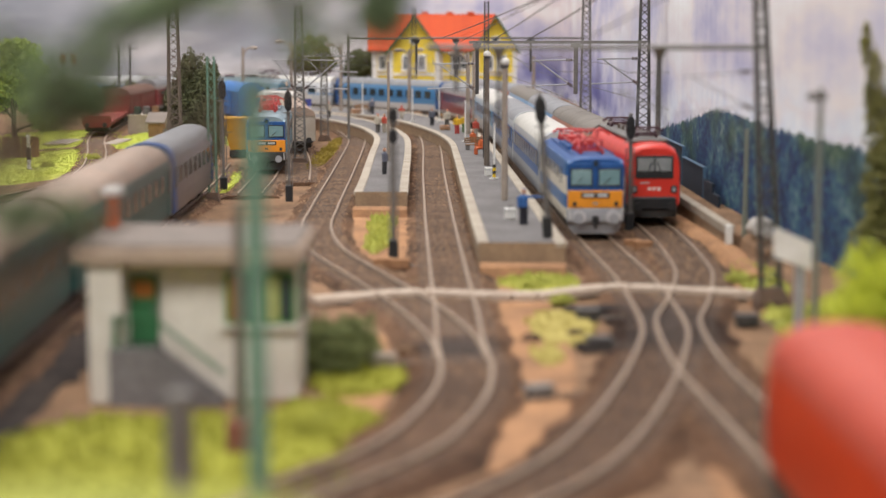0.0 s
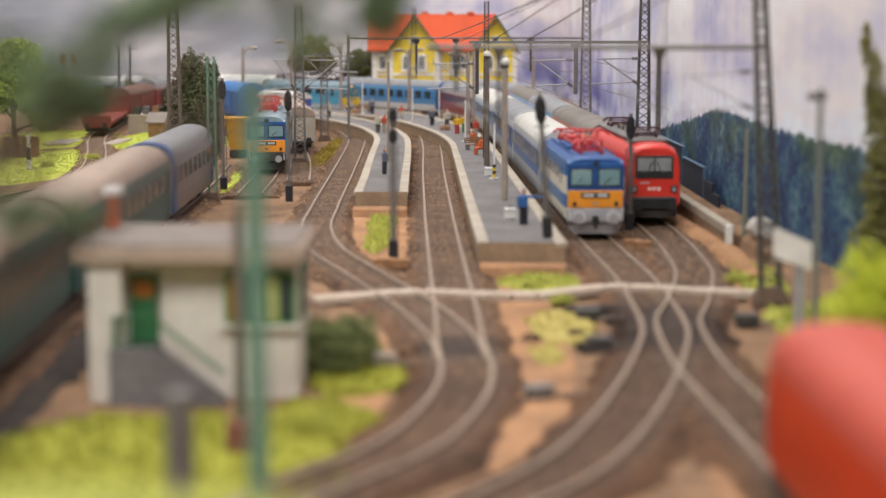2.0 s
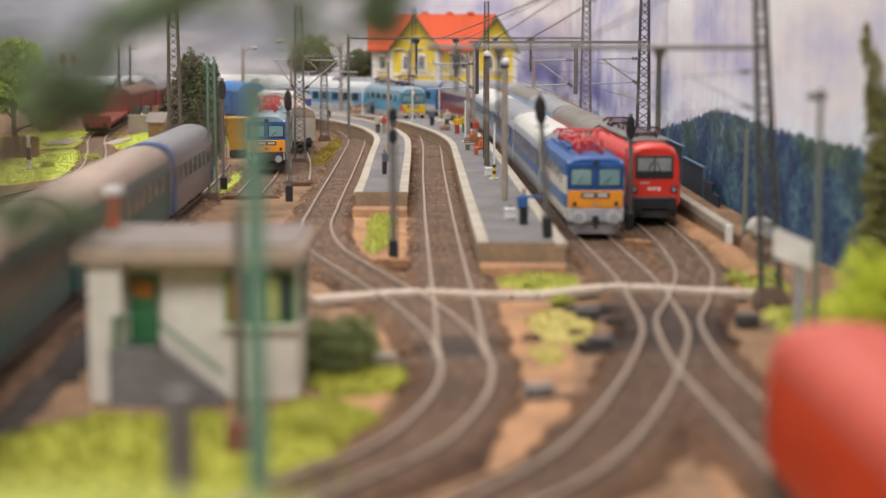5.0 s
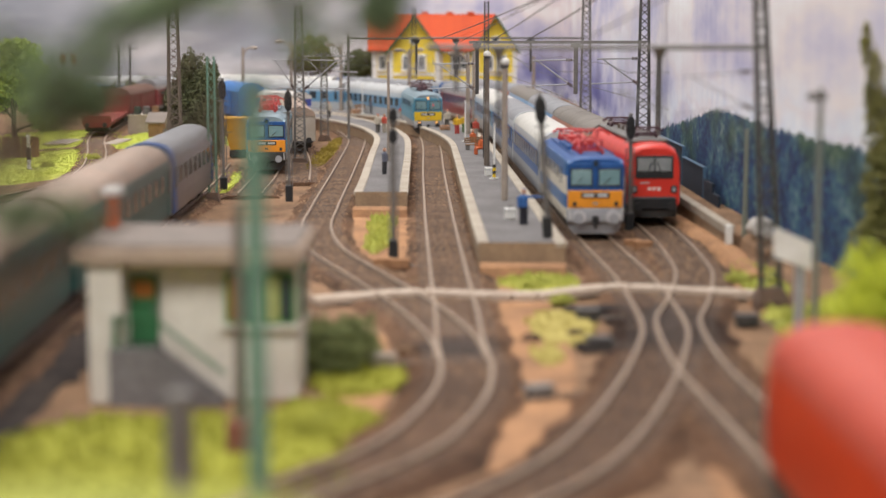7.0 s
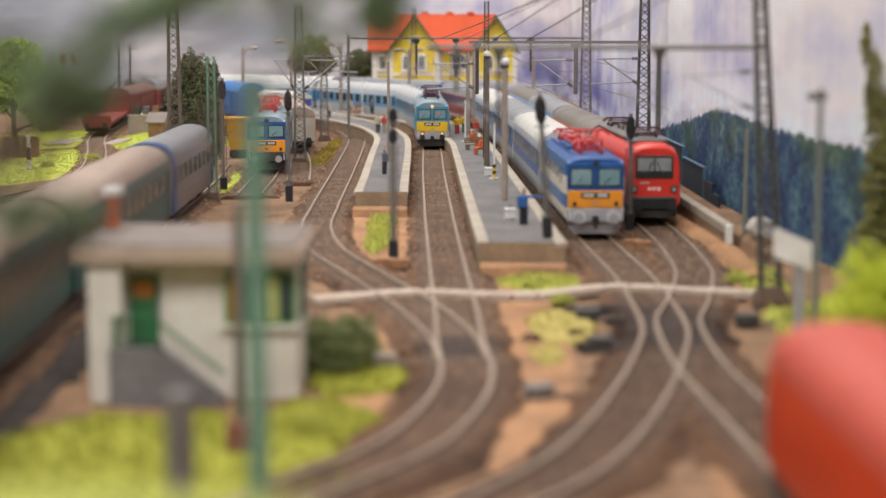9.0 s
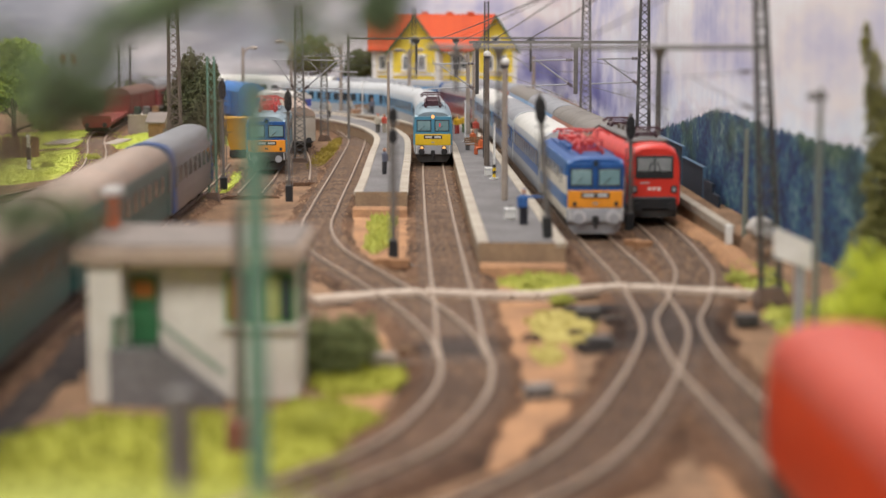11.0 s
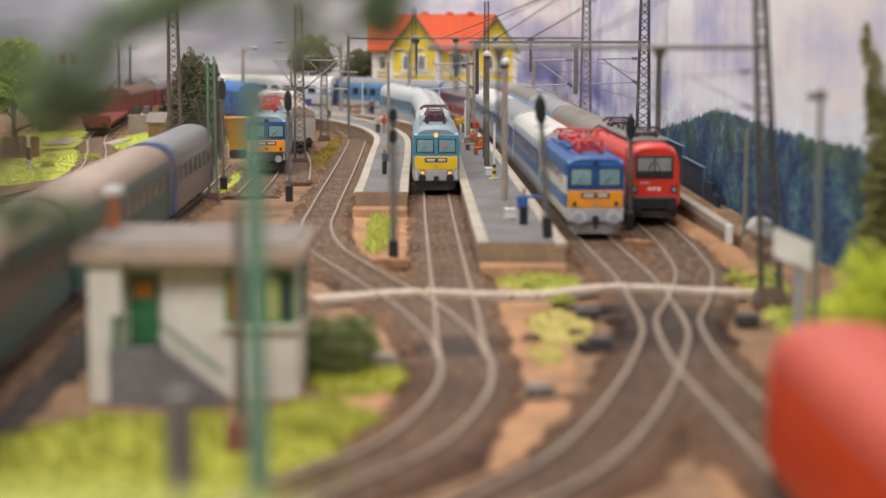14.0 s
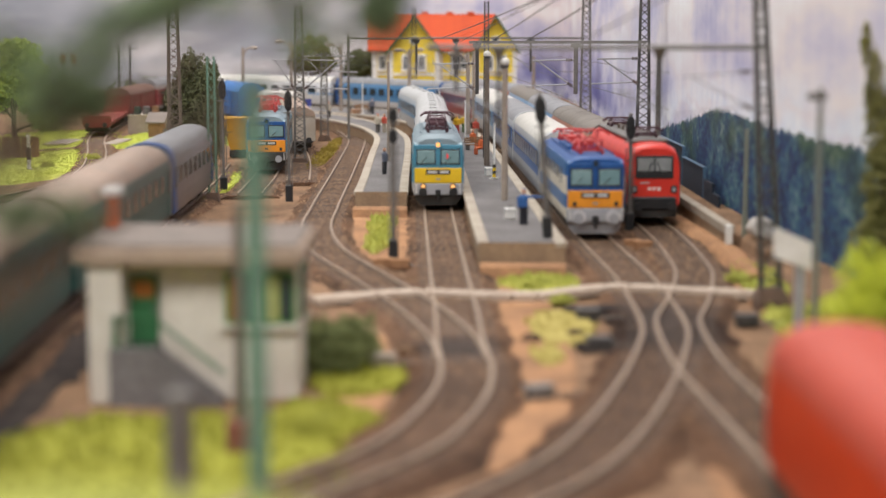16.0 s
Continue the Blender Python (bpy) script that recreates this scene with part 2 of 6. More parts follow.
# ---- mesh building ----
class Geo:
    """Gathers vertices and faces of one mesh."""

    def __init__(self):
        self.v, self.f = [], []

    def add(self, verts, faces):
        k = len(self.v)
        self.v += [tuple(p) for p in verts]
        self.f += [tuple(k + i for i in f) for f in faces]
        return self

    def box(self, x0, x1, y0, y1, z0, z1, c=0.0):
        """A box, its upright and level edges chamfered by c."""
        if c <= 0:
            v = [(x, y, z) for z in (z0, z1) for x, y in ((x0, y0), (x1, y0), (x1, y1), (x0, y1))]
            return self.add(v, [(3, 2, 1, 0), (4, 5, 6, 7), (0, 1, 5, 4), (1, 2, 6, 5), (2, 3, 7, 6), (3, 0, 4, 7)])
        rings = []
        for z, k in ((z0, c), (z0 + c, 0), (z1 - c, 0), (z1, c)):
            a, b, e, g = x0 + k, x1 - k, y0 + k, y1 - k
            rings.append([(a + c, e, z), (b - c, e, z), (b, e + c, z), (b, g - c, z), (b - c, g, z), (a + c, g, z), (a, g - c, z), (a, e + c, z)])
        return self.loft(rings)

    def loft(self, rings, caps=True):
        n = len(rings[0])
        v = [p for r in rings for p in r]
        f = [(i * n + j, i * n + (j + 1) % n, (i + 1) * n + (j + 1) % n, (i + 1) * n + j) for i in range(len(rings) - 1) for j in range(n)]
        if caps:
            f += [tuple(reversed(range(n))), tuple(range((len(rings) - 1) * n, len(rings) * n))]
        return self.add(v, f)

    def rod(self, a, b, r, n=6, r2=None):
        a, b = Vector(a), Vector(b)
        q = (b - a).to_track_quat("Z", "Y")
        ring = lambda p, k: [p + q @ Vector((k * math.cos(math.tau * i / n), k * math.sin(math.tau * i / n), 0)) for i in range(n)]
        return self.loft([ring(a, r), ring(b, r if r2 is None else r2)])

    def rods(self, pts, r, n=6):
        """One unbroken tube through all the points."""
        p = [Vector(q) for q in pts]
        rings, q0 = [], None
        for i, a in enumerate(p):
            d = (p[min(i + 1, len(p) - 1)] - p[max(i - 1, 0)]).normalized()
            q0 = d.to_track_quat("Z", "Y") if q0 is None else (q0 @ Vector((0, 0, 1))).rotation_difference(d) @ q0
            rings.append([a + q0 @ Vector((r * math.cos(math.tau * k / n), r * math.sin(math.tau * k / n), 0)) for k in range(n)])
        return self.loft(rings)

    def ball(self, c, rx, ry, rz, n=10, m=6):
        rings = []
        for i in range(m + 1):
            t = math.pi * (0.03 + 0.94 * i / m) - math.pi / 2
            rings.append([(c[0] + rx * math.cos(t) * math.cos(math.tau * j / n), c[1] + ry * math.cos(t) * math.sin(math.tau * j / n), c[2] + rz * math.sin(t)) for j in range(n)])
        return self.loft(rings)

    def disc(self, c, axis, r, h, n=14):
        a = Vector(c)
        return self.rod(a, a + Vector(axis) * h, r, n)


def part(name, geo, material, parent=None, label="", at=None, smooth=False):
    """Links geo as one mesh object, under its thing where one is given."""
    me = bpy.data.meshes.new(name)
    me.from_pydata([tuple(p) for p in geo.v], [], geo.f)
    bm = bmesh.new()
    bm.from_mesh(me)
    bmesh.ops.recalc_face_normals(bm, faces=bm.faces)
    bm.to_mesh(me)
    bm.free()
    if smooth:
        me.polygons.foreach_set("use_smooth", [True] * len(me.polygons))
        me.set_sharp_from_angle(angle=radians(35))
    me.materials.append(material)
    ob = new(name, me)
    if parent:
        ob.parent = parent
    if at is not None:
        ob.matrix_basis = at
    if label:
        tagged(ob, label)
    return ob


def share(name, ob, at, parent=None):
    """A further object on the mesh of ob."""
    o = new(name, ob.data)
    o.parent = parent
    o.matrix_basis = at
    return o


def thing(name, label, category, at, group="", kind=""):
    ob = new(name)
    ob.empty_display_size = 0.01
    ob.matrix_basis = at
    return tagged(ob, label, category, group, kind)


class Path:
    """A smooth line through points on the ground, by arc length."""

    def __init__(self, pts, step=0.5):
        p = [Vector((*q, 0)) for q in pts]
        p = [2 * p[0] - p[1]] + p + [2 * p[-1] - p[-2]]
        fine = []
        for a, b, c, d in zip(p, p[1:], p[2:], p[3:]):
            n = max(2, int((c - b).length / 0.4))
            for i in range(n):
                t = i / n
                fine.append(0.5 * (2 * b + (c - a) * t + (2 * a - 5 * b + 4 * c - d) * t * t + (3 * b - a - 3 * c + d) * t ** 3))
        fine.append(p[-2])
        for _ in range(6):
            fine = [fine[0]] + [(a + 2 * b + c) / 4 for a, b, c in zip(fine, fine[1:], fine[2:])] + [fine[-1]]
        self.p, self.s = fine, [0.0]
        for a, b in zip(fine, fine[1:]):
            self.s.append(self.s[-1] + (b - a).length)
        self.length = self.s[-1]

    def at(self, s):
        if s <= 0 or s >= self.length:
            a, b, o = (self.p[0], self.p[2], s) if s <= 0 else (self.p[-3], self.p[-1], s - self.length)
            d = (b - a).normalized()
            return (self.p[0] if s <= 0 else self.p[-1]) + d * o, d
        i = int(np.searchsorted(self.s, s)) - 1
        i = max(0, min(i, len(self.p) - 2))
        k = (s - self.s[i]) / max(1e-6, self.s[i + 1] - self.s[i])
        d = (self.p[min(i + 2, len(self.p) - 1)] - self.p[max(0, i - 1)]).normalized()
        return self.p[i].lerp(self.p[i + 1], k), d

    def where_y(self, y):
        """The arc length at which the line first reaches that y."""
        for q, s in zip(self.p, self.s):
            if q.y >= y:
                return s
        return self.length

    def vehicle(self, s_front, length, toward=-1):
        """The pose of a vehicle whose front stands at s_front and which trails the way the line runs."""
        a, b = self.at(s_front + 0.2 * length)[0], self.at(s_front + 0.8 * length)[0]
        mid, d = (a + b) / 2, (a - b)
        return pose(mid.x, mid.y, 0, 0, 0, math.degrees(math.atan2(-d.x, d.y)))


# ---- the tracks' lines ----
T1 = Path([(-6.46, 30.98), (-2.86, 36.03), (-1.28, 38.56), (-0.41, 40.82), (0.43, 44.81), (0.73, 48.67), (0.56, 53.33), (0.5, 58.91), (0.32, 65.7), (-0.12, 85.39), (-0.39, 100.42), (-0.72, 121.57), (-1.01, 146.18), (-1.61, 162.55), (-3.08, 176.38), (-5.56, 186.63), (-9.04, 195.27), (-12.71, 200.73), (-17.18, 205.65), (-22.64, 210.31), (-29.79, 215.23), (-44.69, 224.54), (-61.57, 233.85), (-84.42, 245.83)])
T0 = Path([(0.73, 48.67), (0.39, 53.33), (-0.26, 57.05), (-1.29, 61.44), (-3.44, 68.89), (-5.46, 76.34), (-6.65, 85.39), (-6.9, 93.9), (-7.03, 100.42), (-7.37, 121.57), (-8.09, 153.9), (-9.14, 164.01), (-10.57, 173.32), (-13.01, 181.7), (-16.39, 188.89), (-20.86, 195.27), (-29.79, 203.26), (-49.66, 215.23)])
T2 = Path([(-1.49, 30.98), (2.39, 36.3), (4.37, 41.09), (6.1, 47.47), (7.32, 53.33), (7.64, 55.45), (7.85, 58.91), (7.94, 65.7), (7.85, 70.62), (7.52, 79.53), (6.98, 102.95), (6.41, 126.89), (5.74, 149.91), (4.56, 174.25), (2.37, 191.55), (-1.68, 203.52), (-6.85, 212.44), (-13.85, 219.49), (-22.05, 225.61), (-39.72, 236.51), (-69.52, 252.48)])
T3 = Path([(8.54, 7.7), (8.54, 24.99), (8.44, 35.63), (8.06, 44.41), (7.89, 48.67), (8.01, 53.33), (8.39, 57.72), (9.16, 60.78), (10.43, 67.29), (10.92, 72.22), (11.15, 85.39), (10.3, 121.57), (9.55, 153.9), (8.78, 180.77), (7.15, 197.93), (3.48, 213.9), (-2.98, 224.54), (-14.9, 233.85), (-39.72, 247.16)])
TSILO = Path([(-10.0, 112.79), (-11.1, 127.43), (-12.35, 139.4), (-14.3, 155.36), (-16.88, 171.33), (-23.83, 184.63), (-39.72, 199.26)])
TLOCO = Path([(-12.25, 103.5), (-12.85, 119.5), (-14.5, 140.73), (-17.38, 158.02), (-23.83, 176.65), (-39.72, 192.61)])
TLEFT = Path([(-12.91, 24.99), (-13.51, 38.29), (-14.2, 48.94), (-15.49, 86.19), (-16.29, 110.13), (-17.38, 127.43)])
TSIDING = Path([(-29.8, 88), (-27.3, 99.4), (-25.7, 110), (-26.5, 123), (-29.4, 139), (-33, 156), (-35.6, 172), (-37.2, 190), (-37.2, 210), (-36, 240)])


# ---- room, board and backdrop ----
def room():
    r = 87
    for name, b in (("room_floor", (-4, 3, -3, 4, -1.1, -1.05)), ("ceiling", (-4, 3, -3, 4, 1.7, 1.75)),
                    ("wall_south", (-4, 3, -3.1, -3, -1.1, 1.75)), ("wall_north", (-4, 3, 4, 4.1, -1.1, 1.75)),
                    ("wall_west", (-4.1, -4, -3, 4, -1.1, 1.75)), ("wall_east", (3, 3.1, -3, 4, -1.1, 1.75))):
        tagged(part(name, Geo().box(*[k * r for k in b]), ROOM), "plain plastered surface of the exhibition room", "room", kind="structure")


def height(x, y):
    """The board's surface: nearly level, rising at the edges."""
    h = -0.42 + 0.10 * noise.noise(Vector((x * 0.25, y * 0.25, 3)))
    if x > 12.5:
        h += 0.16 * (x - 12.5)
    return h


def ground():
    g = Geo()
    xs = [-150 + 4 * i for i in range(29)] + [-35 + 0.8 * i for i in range(69)]
    xs = sorted(set(round(x, 2) for x in xs if x <= 19.5))
    ys = [-12 + 1.0 * i for i in range(180)] + [168 + 5 * i for i in range(27)]
    n = len(xs)
    v = [(x, y, height(x, y)) for y in ys for x in xs]
    f = [(j * n + i, j * n + i + 1, (j + 1) * n + i + 1, (j + 1) * n + i) for j in range(len(ys) - 1) for i in range(n - 1)]
    ob = part("ground", g.add(v, f), EARTH, smooth=True)
    tagged(ob, "brown scattered earth of the model railway board", "ground", kind="structure")
    tagged(part("layout_board", Geo().box(-150, 19.5, -12, 299, -91, -1.2), WOOD), "wooden board under the model landscape", "board", kind="structure")


def backdrop():
    m = mat("painted_sky", (0.60, 0.58, 0.64), 0.9, col2=(0.44, 0.43, 0.52), scale=0.05, fine=0.6, bump=0)
    n, l = m.node_tree.nodes, m.node_tree.links
    b = n["Principled BSDF"]
    sky = b.inputs["Base Color"].links[0].from_socket
    tc = n.new("ShaderNodeTexCoord")

    def streak(sx, sy, sz, scale, detail=6):
        mp, tx = n.new("ShaderNodeMapping"), n.new("ShaderNodeTexNoise")
        mp.inputs["Scale"].default_value = (87 * sx, 87 * sy, 87 * sz)
        tx.inputs["Scale"].default_value, tx.inputs["Detail"].default_value = scale, detail
        l.new(tc.outputs["Object"], mp.inputs[0])
        l.new(mp.outputs[0], tx.inputs["Vector"])
        return tx.outputs[0]

    def ramp(fac, stops):
        r = n.new("ShaderNodeValToRGB")
        el = r.color_ramp.elements
        for i, (p, c) in enumerate(stops):
            e = el[i] if i < 2 else el.new(p)
            e.position, e.color = p, (*c, 1)
        l.new(fac, r.inputs[0])
        return r.outputs[0]

    def blend(fac, a, c):
        x = n.new("ShaderNodeMix")
        x.data_type = "RGBA"
        l.new(fac, x.inputs["Factor"])
        l.new(a, x.inputs["A"])
        l.new(c, x.inputs["B"])
        return x.outputs["Result"]

    def maths(op, a, c):
        x = n.new("ShaderNodeMath")
        x.operation = op
        for s, k in ((a, 0), (c, 1)):
            if isinstance(s, (int, float)):
                x.inputs[k].default_value = s
            else:
                l.new(s, x.inputs[k])
        return x.outputs[0]

    sp = n.new("ShaderNodeSeparateXYZ")
    l.new(tc.outputs["Object"], sp.inputs[0])
    z = maths("MULTIPLY", sp.outputs["Z"], 87)
    soft = maths("ADD", maths("MULTIPLY", streak(0.9, 0.9, 0.12, 0.35), 0.2), maths("MULTIPLY", streak(0.055, 0.055, 0.19, 1.0, 7), 0.8))
    clouds = ramp(soft, [(0.35, (0.46, 0.46, 0.68)), (0.45, (0.70, 0.67, 0.80)), (0.53, (0.86, 0.80, 0.83)), (0.63, (0.94, 0.94, 0.97))])
    low = ramp(streak(0.10, 0.10, 0.24, 0.9, 6), [(0.36, (0.09, 0.10, 0.34)), (0.5, (0.25, 0.26, 0.54)), (0.64, (0.64, 0.64, 0.80))])
    lowfac = n.new("ShaderNodeMapRange")
    lowfac.inputs["From Min"].default_value, lowfac.inputs["From Max"].default_value = 13, 3.5
    l.new(z, lowfac.inputs["Value"])
    # the violet haze lies only towards the station end of the long wall
    yy = n.new("ShaderNodeMapRange")
    yy.inputs["From Min"].default_value, yy.inputs["From Max"].default_value = 84 / 87, 190 / 87
    l.new(sp.outputs["Y"], yy.inputs["Value"])
    xx = n.new("ShaderNodeMapRange")
    xx.inputs["From Min"].default_value, xx.inputs["From Max"].default_value = -5 / 87, 12 / 87
    l.new(sp.outputs["X"], xx.inputs["Value"])
    lf = maths("MULTIPLY", maths("MULTIPLY", lowfac.outputs[0], yy.outputs[0]), xx.outputs[0])
    side = n.new("ShaderNodeMapRange")
    side.inputs["From Min"].default_value, side.inputs["From Max"].default_value = -22 / 87, 6 / 87
    l.new(sp.outputs["X"], side.inputs["Value"])
    grey = ramp(streak(0.035, 0.035, 0.11, 1.0, 6), [(0.36, (0.25, 0.27, 0.32)), (0.5, (0.38, 0.39, 0.44)), (0.64, (0.66, 0.64, 0.66))])
    skycol = blend(lf, blend(side.outputs[0], grey, clouds), low)
    crowns = maths("ADD", maths("MULTIPLY", streak(1.0, 1.0, 0.5, 5.5, 10), 0.62), maths("MULTIPLY", streak(0.5, 0.5, 0.6, 0.8, 4), 0.38))
    blue = ramp(crowns, [(0.38, (0.005, 0.011, 0.03)), (0.46, (0.012, 0.03, 0.12)), (0.51, (0.02, 0.07, 0.19)), (0.56, (0.05, 0.16, 0.17)), (0.64, (0.22, 0.31, 0.34))])
    green = ramp(crowns, [(0.36, (0.012, 0.028, 0.035)), (0.45, (0.025, 0.07, 0.065)), (0.52, (0.06, 0.12, 0.08)), (0.58, (0.12, 0.17, 0.11)), (0.66, (0.28, 0.32, 0.28))])
    patch = ramp(maths("ADD", streak(0.3, 0.3, 0.5, 0.7, 6), maths("MULTIPLY", z, 0.035)), [(0.60, (0, 0, 0)), (0.80, (1, 1, 1))])
    trees = blend(patch, blue, green)
    top = maths("ADD", maths("MULTIPLY", streak(0.03, 0.03, 0.0, 1.0, 1), 1.6), maths("MULTIPLY", streak(1, 1, 0.0, 2.2, 8), 1.3))
    far = n.new("ShaderNodeMapRange")
    far.inputs["From Min"].default_value, far.inputs["From Max"].default_value = 96 / 87, 162 / 87
    far.inputs["To Min"].default_value, far.inputs["To Max"].default_value = 0, -6.1
    l.new(sp.outputs["Y"], far.inputs["Value"])
    edge = maths("GREATER_THAN", maths("ADD", maths("ADD", top, 4.1), far.outputs[0]), z)
    # white mist painted along the treetops
    mist = n.new("ShaderNodeMapRange")
    mist.inputs["From Min"].default_value, mist.inputs["From Max"].default_value = 3.2, 0.6
    l.new(maths("SUBTRACT", z, maths("ADD", maths("ADD", top, 4.1), far.outputs[0])), mist.inputs["Value"])
    puffs = ramp(streak(0.12, 0.12, 0.5, 1.0, 5), [(0.38, (0, 0, 0)), (0.52, (1, 1, 1))])
    pale = ramp(streak(0.5, 0.5, 0.5, 1.0, 3), [(0.3, (0.72, 0.78, 0.92)), (0.7, (0.93, 0.95, 1.0))])
    skycol = blend(maths("MULTIPLY", maths("MULTIPLY", mist.outputs[0], puffs), xx.outputs[0]), skycol, pale)
    l.new(blend(edge, skycol, trees), b.inputs["Base Color"])
    b.inputs["Roughness"].default_value = 0.75
    line = [(19, -12), (18.4, 34), (17.0, 59), (16.1, 75), (15.9, 94), (16.3, 121), (17.4, 175), (18.0, 210)]
    line += [(-11.8 + 30 * math.cos(radians(a)), 240 + 52 * math.sin(radians(a))) for a in range(0, 91, 10)]
    line += [(-60, 292), (-149, 292)]
    rings = []
    for i, (x, y) in enumerate(line):
        a, c = line[max(i - 1, 0)], line[min(i + 1, len(line) - 1)]
        d = Vector((c[0] - a[0], c[1] - a[1])).normalized() * 0.6
        rings.append([(x, y, -2), (x, y, 62), (x + d.y, y - d.x, 62), (x + d.y, y - d.x, -2)])
    g = Geo().loft(rings)
    tagged(part("backdrop", g, m), "hand-painted backdrop with streaky lilac sky and blue-green forest", "backdrop", kind="structure")


room()
ground()
backdrop()


# ---- tracks ----
def strip(g, path, s0, s1, profile, step=1.0, lift=0.0, ragged=0.0):
    """Sweeps a closed profile of (across, up) along the line."""
    n = max(2, int((s1 - s0) / step))
    rings = []
    for i in range(n + 1):
        p, d = path.at(s0 + (s1 - s0) * i / n)
        side = Vector((d.y, -d.x, 0))
        k = [1 + ragged * (noise.noise(Vector((p.x * 0.5, p.y * 0.5, e))) + 0.6 * noise.noise(Vector((p.x * 1.7, p.y * 1.7, e)))) for e in (3.0, 11.0)]
        rings.append([p + side * a * k[a > 0] + Vector((0, 0, b + lift)) for a, b in profile])
    return g.loft(rings)


def track(path, s0, s1, label, lift=0.0):
    tr = thing("railway_track", label, "track", pose(0, 0, 0), "tracks of the layout")
    rnd = random.Random(int(path.length * 10))
    part("ballast", strip(Geo(), path, s0, s1, [(-2.1, -0.52), (-1.5, -0.2), (1.5, -0.2), (2.1, -0.52)], 0.5, lift, 0.22), BALLAST, tr)
    g = Geo()
    for i in range(int((s1 - s0) * 60)):
        s, a = rnd.uniform(s0, s1), rnd.gauss(0, 1.0)
        if abs(a) > 2.1:
            continue
        p, d = path.at(s)
        if p.y > 150:
            continue
        q = p + Vector((d.y, -d.x, 0)) * a
        r, z = rnd.uniform(0.04, 0.1), (-0.2 if abs(a) < 1.5 else -0.2 - 0.5 * (abs(a) - 1.5)) + lift
        v = [(q.x + r * math.cos(k * 1.57 + i), q.y + r * math.sin(k * 1.57 + i), z - 0.01) for k in range(4)] + [(q.x, q.y, z + r * 0.9)]
        g.add(v, [(0, 1, 4), (1, 2, 4), (2, 3, 4), (3, 0, 4)])
    if g.v:
        tagged(part("gravel", g, STONES, tr), kind="stuff")
    for side in (-0.77, 0.77):
        r = part("rail", strip(Geo(), path, s0, s1, [(side - 0.1, -0.16), (side - 0.03, -0.12), (side - 0.06, -0.012), (side + 0.06, -0.012), (side + 0.03, -0.12), (side + 0.1, -0.16)], 0.7, lift), RAIL, tr)
        part("rail_head", strip(Geo(), path, s0, s1, [(side - 0.062, -0.03), (side - 0.05, 0.0), (side + 0.05, 0.0), (side + 0.062, -0.03)], 0.7, lift), RAILTOP, r)
    first, n, far = None, int((s1 - s0) / 0.65), Geo()
    for i in range(n):
        s = s0 + 0.65 * (i + 0.5)
        p, d = path.at(s)
        m = pose(p.x, p.y, lift, 0, 0, math.degrees(math.atan2(-d.x, d.y)) + rnd.uniform(-1.2, 1.2))
        if p.y > 160:
            far.add([m @ Vector(q) for q in Geo().box(-1.3, 1.3, -0.13, 0.13, -0.3, -0.158).v], [(4, 5, 6, 7), (0, 1, 5, 4), (2, 3, 7, 6), (3, 0, 4, 7), (1, 2, 6, 5)])
        elif first is None:
            first = part("sleeper", Geo().box(-1.3, 1.3, -0.13, 0.13, -0.3, -0.158, 0.02), SLEEPER, tr, at=m)
        else:
            share("sleeper", first, m, tr)
    if far.v:
        tagged(part("sleeper_run", far, SLEEPER, tr), kind="stuff")


def path_slab(name, pts, width, z0, z1, material, label):
    g = Geo()
    p = Path(pts)
    strip(g, p, 0, p.length, [(-width / 2, z0), (-width / 2, z1), (width / 2, z1), (width / 2, z0)], 0.8)
    return tagged(part(name, g, material), label, name.replace("_", " "), kind="structure")


def dense(pts):
    p = Path(pts)
    return [p.at(p.length * i / 60)[0] for i in range(61)]


def platform(left, right, front_y, label):
    """Between two edges that run away from the front: paving, kerb blocks and side walls."""
    pl = thing("platform", label, "platform", pose(0, 0, 0), "station platforms", kind="structure")
    a, b = dense(left), dense(right)
    z = 0.95
    g, w = Geo(), Geo()
    for side in (0, 1):
        for k in range(60):
            p0, p1, q0, q1 = a[k], a[k + 1], b[k], b[k + 1]
            if side == 0:
                g.add([(p0.x, p0.y, z - 0.06), (q0.x, q0.y, z - 0.06), (q1.x, q1.y, z - 0.06), (p1.x, p1.y, z - 0.06)], [(0, 1, 2, 3)])
            e0, e1 = (p0, p1) if side == 0 else (q0, q1)
            w.add([(e0.x, e0.y, -0.6), (e1.x, e1.y, -0.6), (e1.x, e1.y, z - 0.2), (e0.x, e0.y, z - 0.2)], [(0, 1, 2, 3)])
    for e in (0, 60):
        w.add([(a[e].x, a[e].y, -0.6), (b[e].x, b[e].y, -0.6), (b[e].x, b[e].y, z - 0.02), (a[e].x, a[e].y, z - 0.02)], [(0, 1, 2, 3)])
    part("paving", g, ASPHALT, pl)
    part("platform_wall", w, PLATWALL, pl)
    for line, out in ((a, 1), (b, -1)):
        p = Path([(q.x, q.y) for q in line])
        n = max(2, int(p.length / 1.25))
        first = None
        for i in range(n):
            q, d = p.at(p.length * (i + 0.5) / n)
            m = pose(q.x, q.y, 0, 0, 0, math.degrees(math.atan2(-d.x, d.y)))
            if first is None:
                lo, hi = (-0.08, 0.45) if out > 0 else (-0.45, 0.08)
                first = part("kerb_block", Geo().box(lo, hi, -0.62, 0.62, z - 0.24, z, 0.03), KERB, pl, at=m)
            else:
                share("kerb_block", first, m, pl)
    return pl


# ---- grass, shrubs and trees ----
def inside(x, y, blobs):
    return any(((x - a) / rx) ** 2 + ((y - b) / ry) ** 2 < 1 + 0.5 * noise.noise(Vector((x * 0.6, y * 0.6, a))) for a, b, rx, ry in blobs)


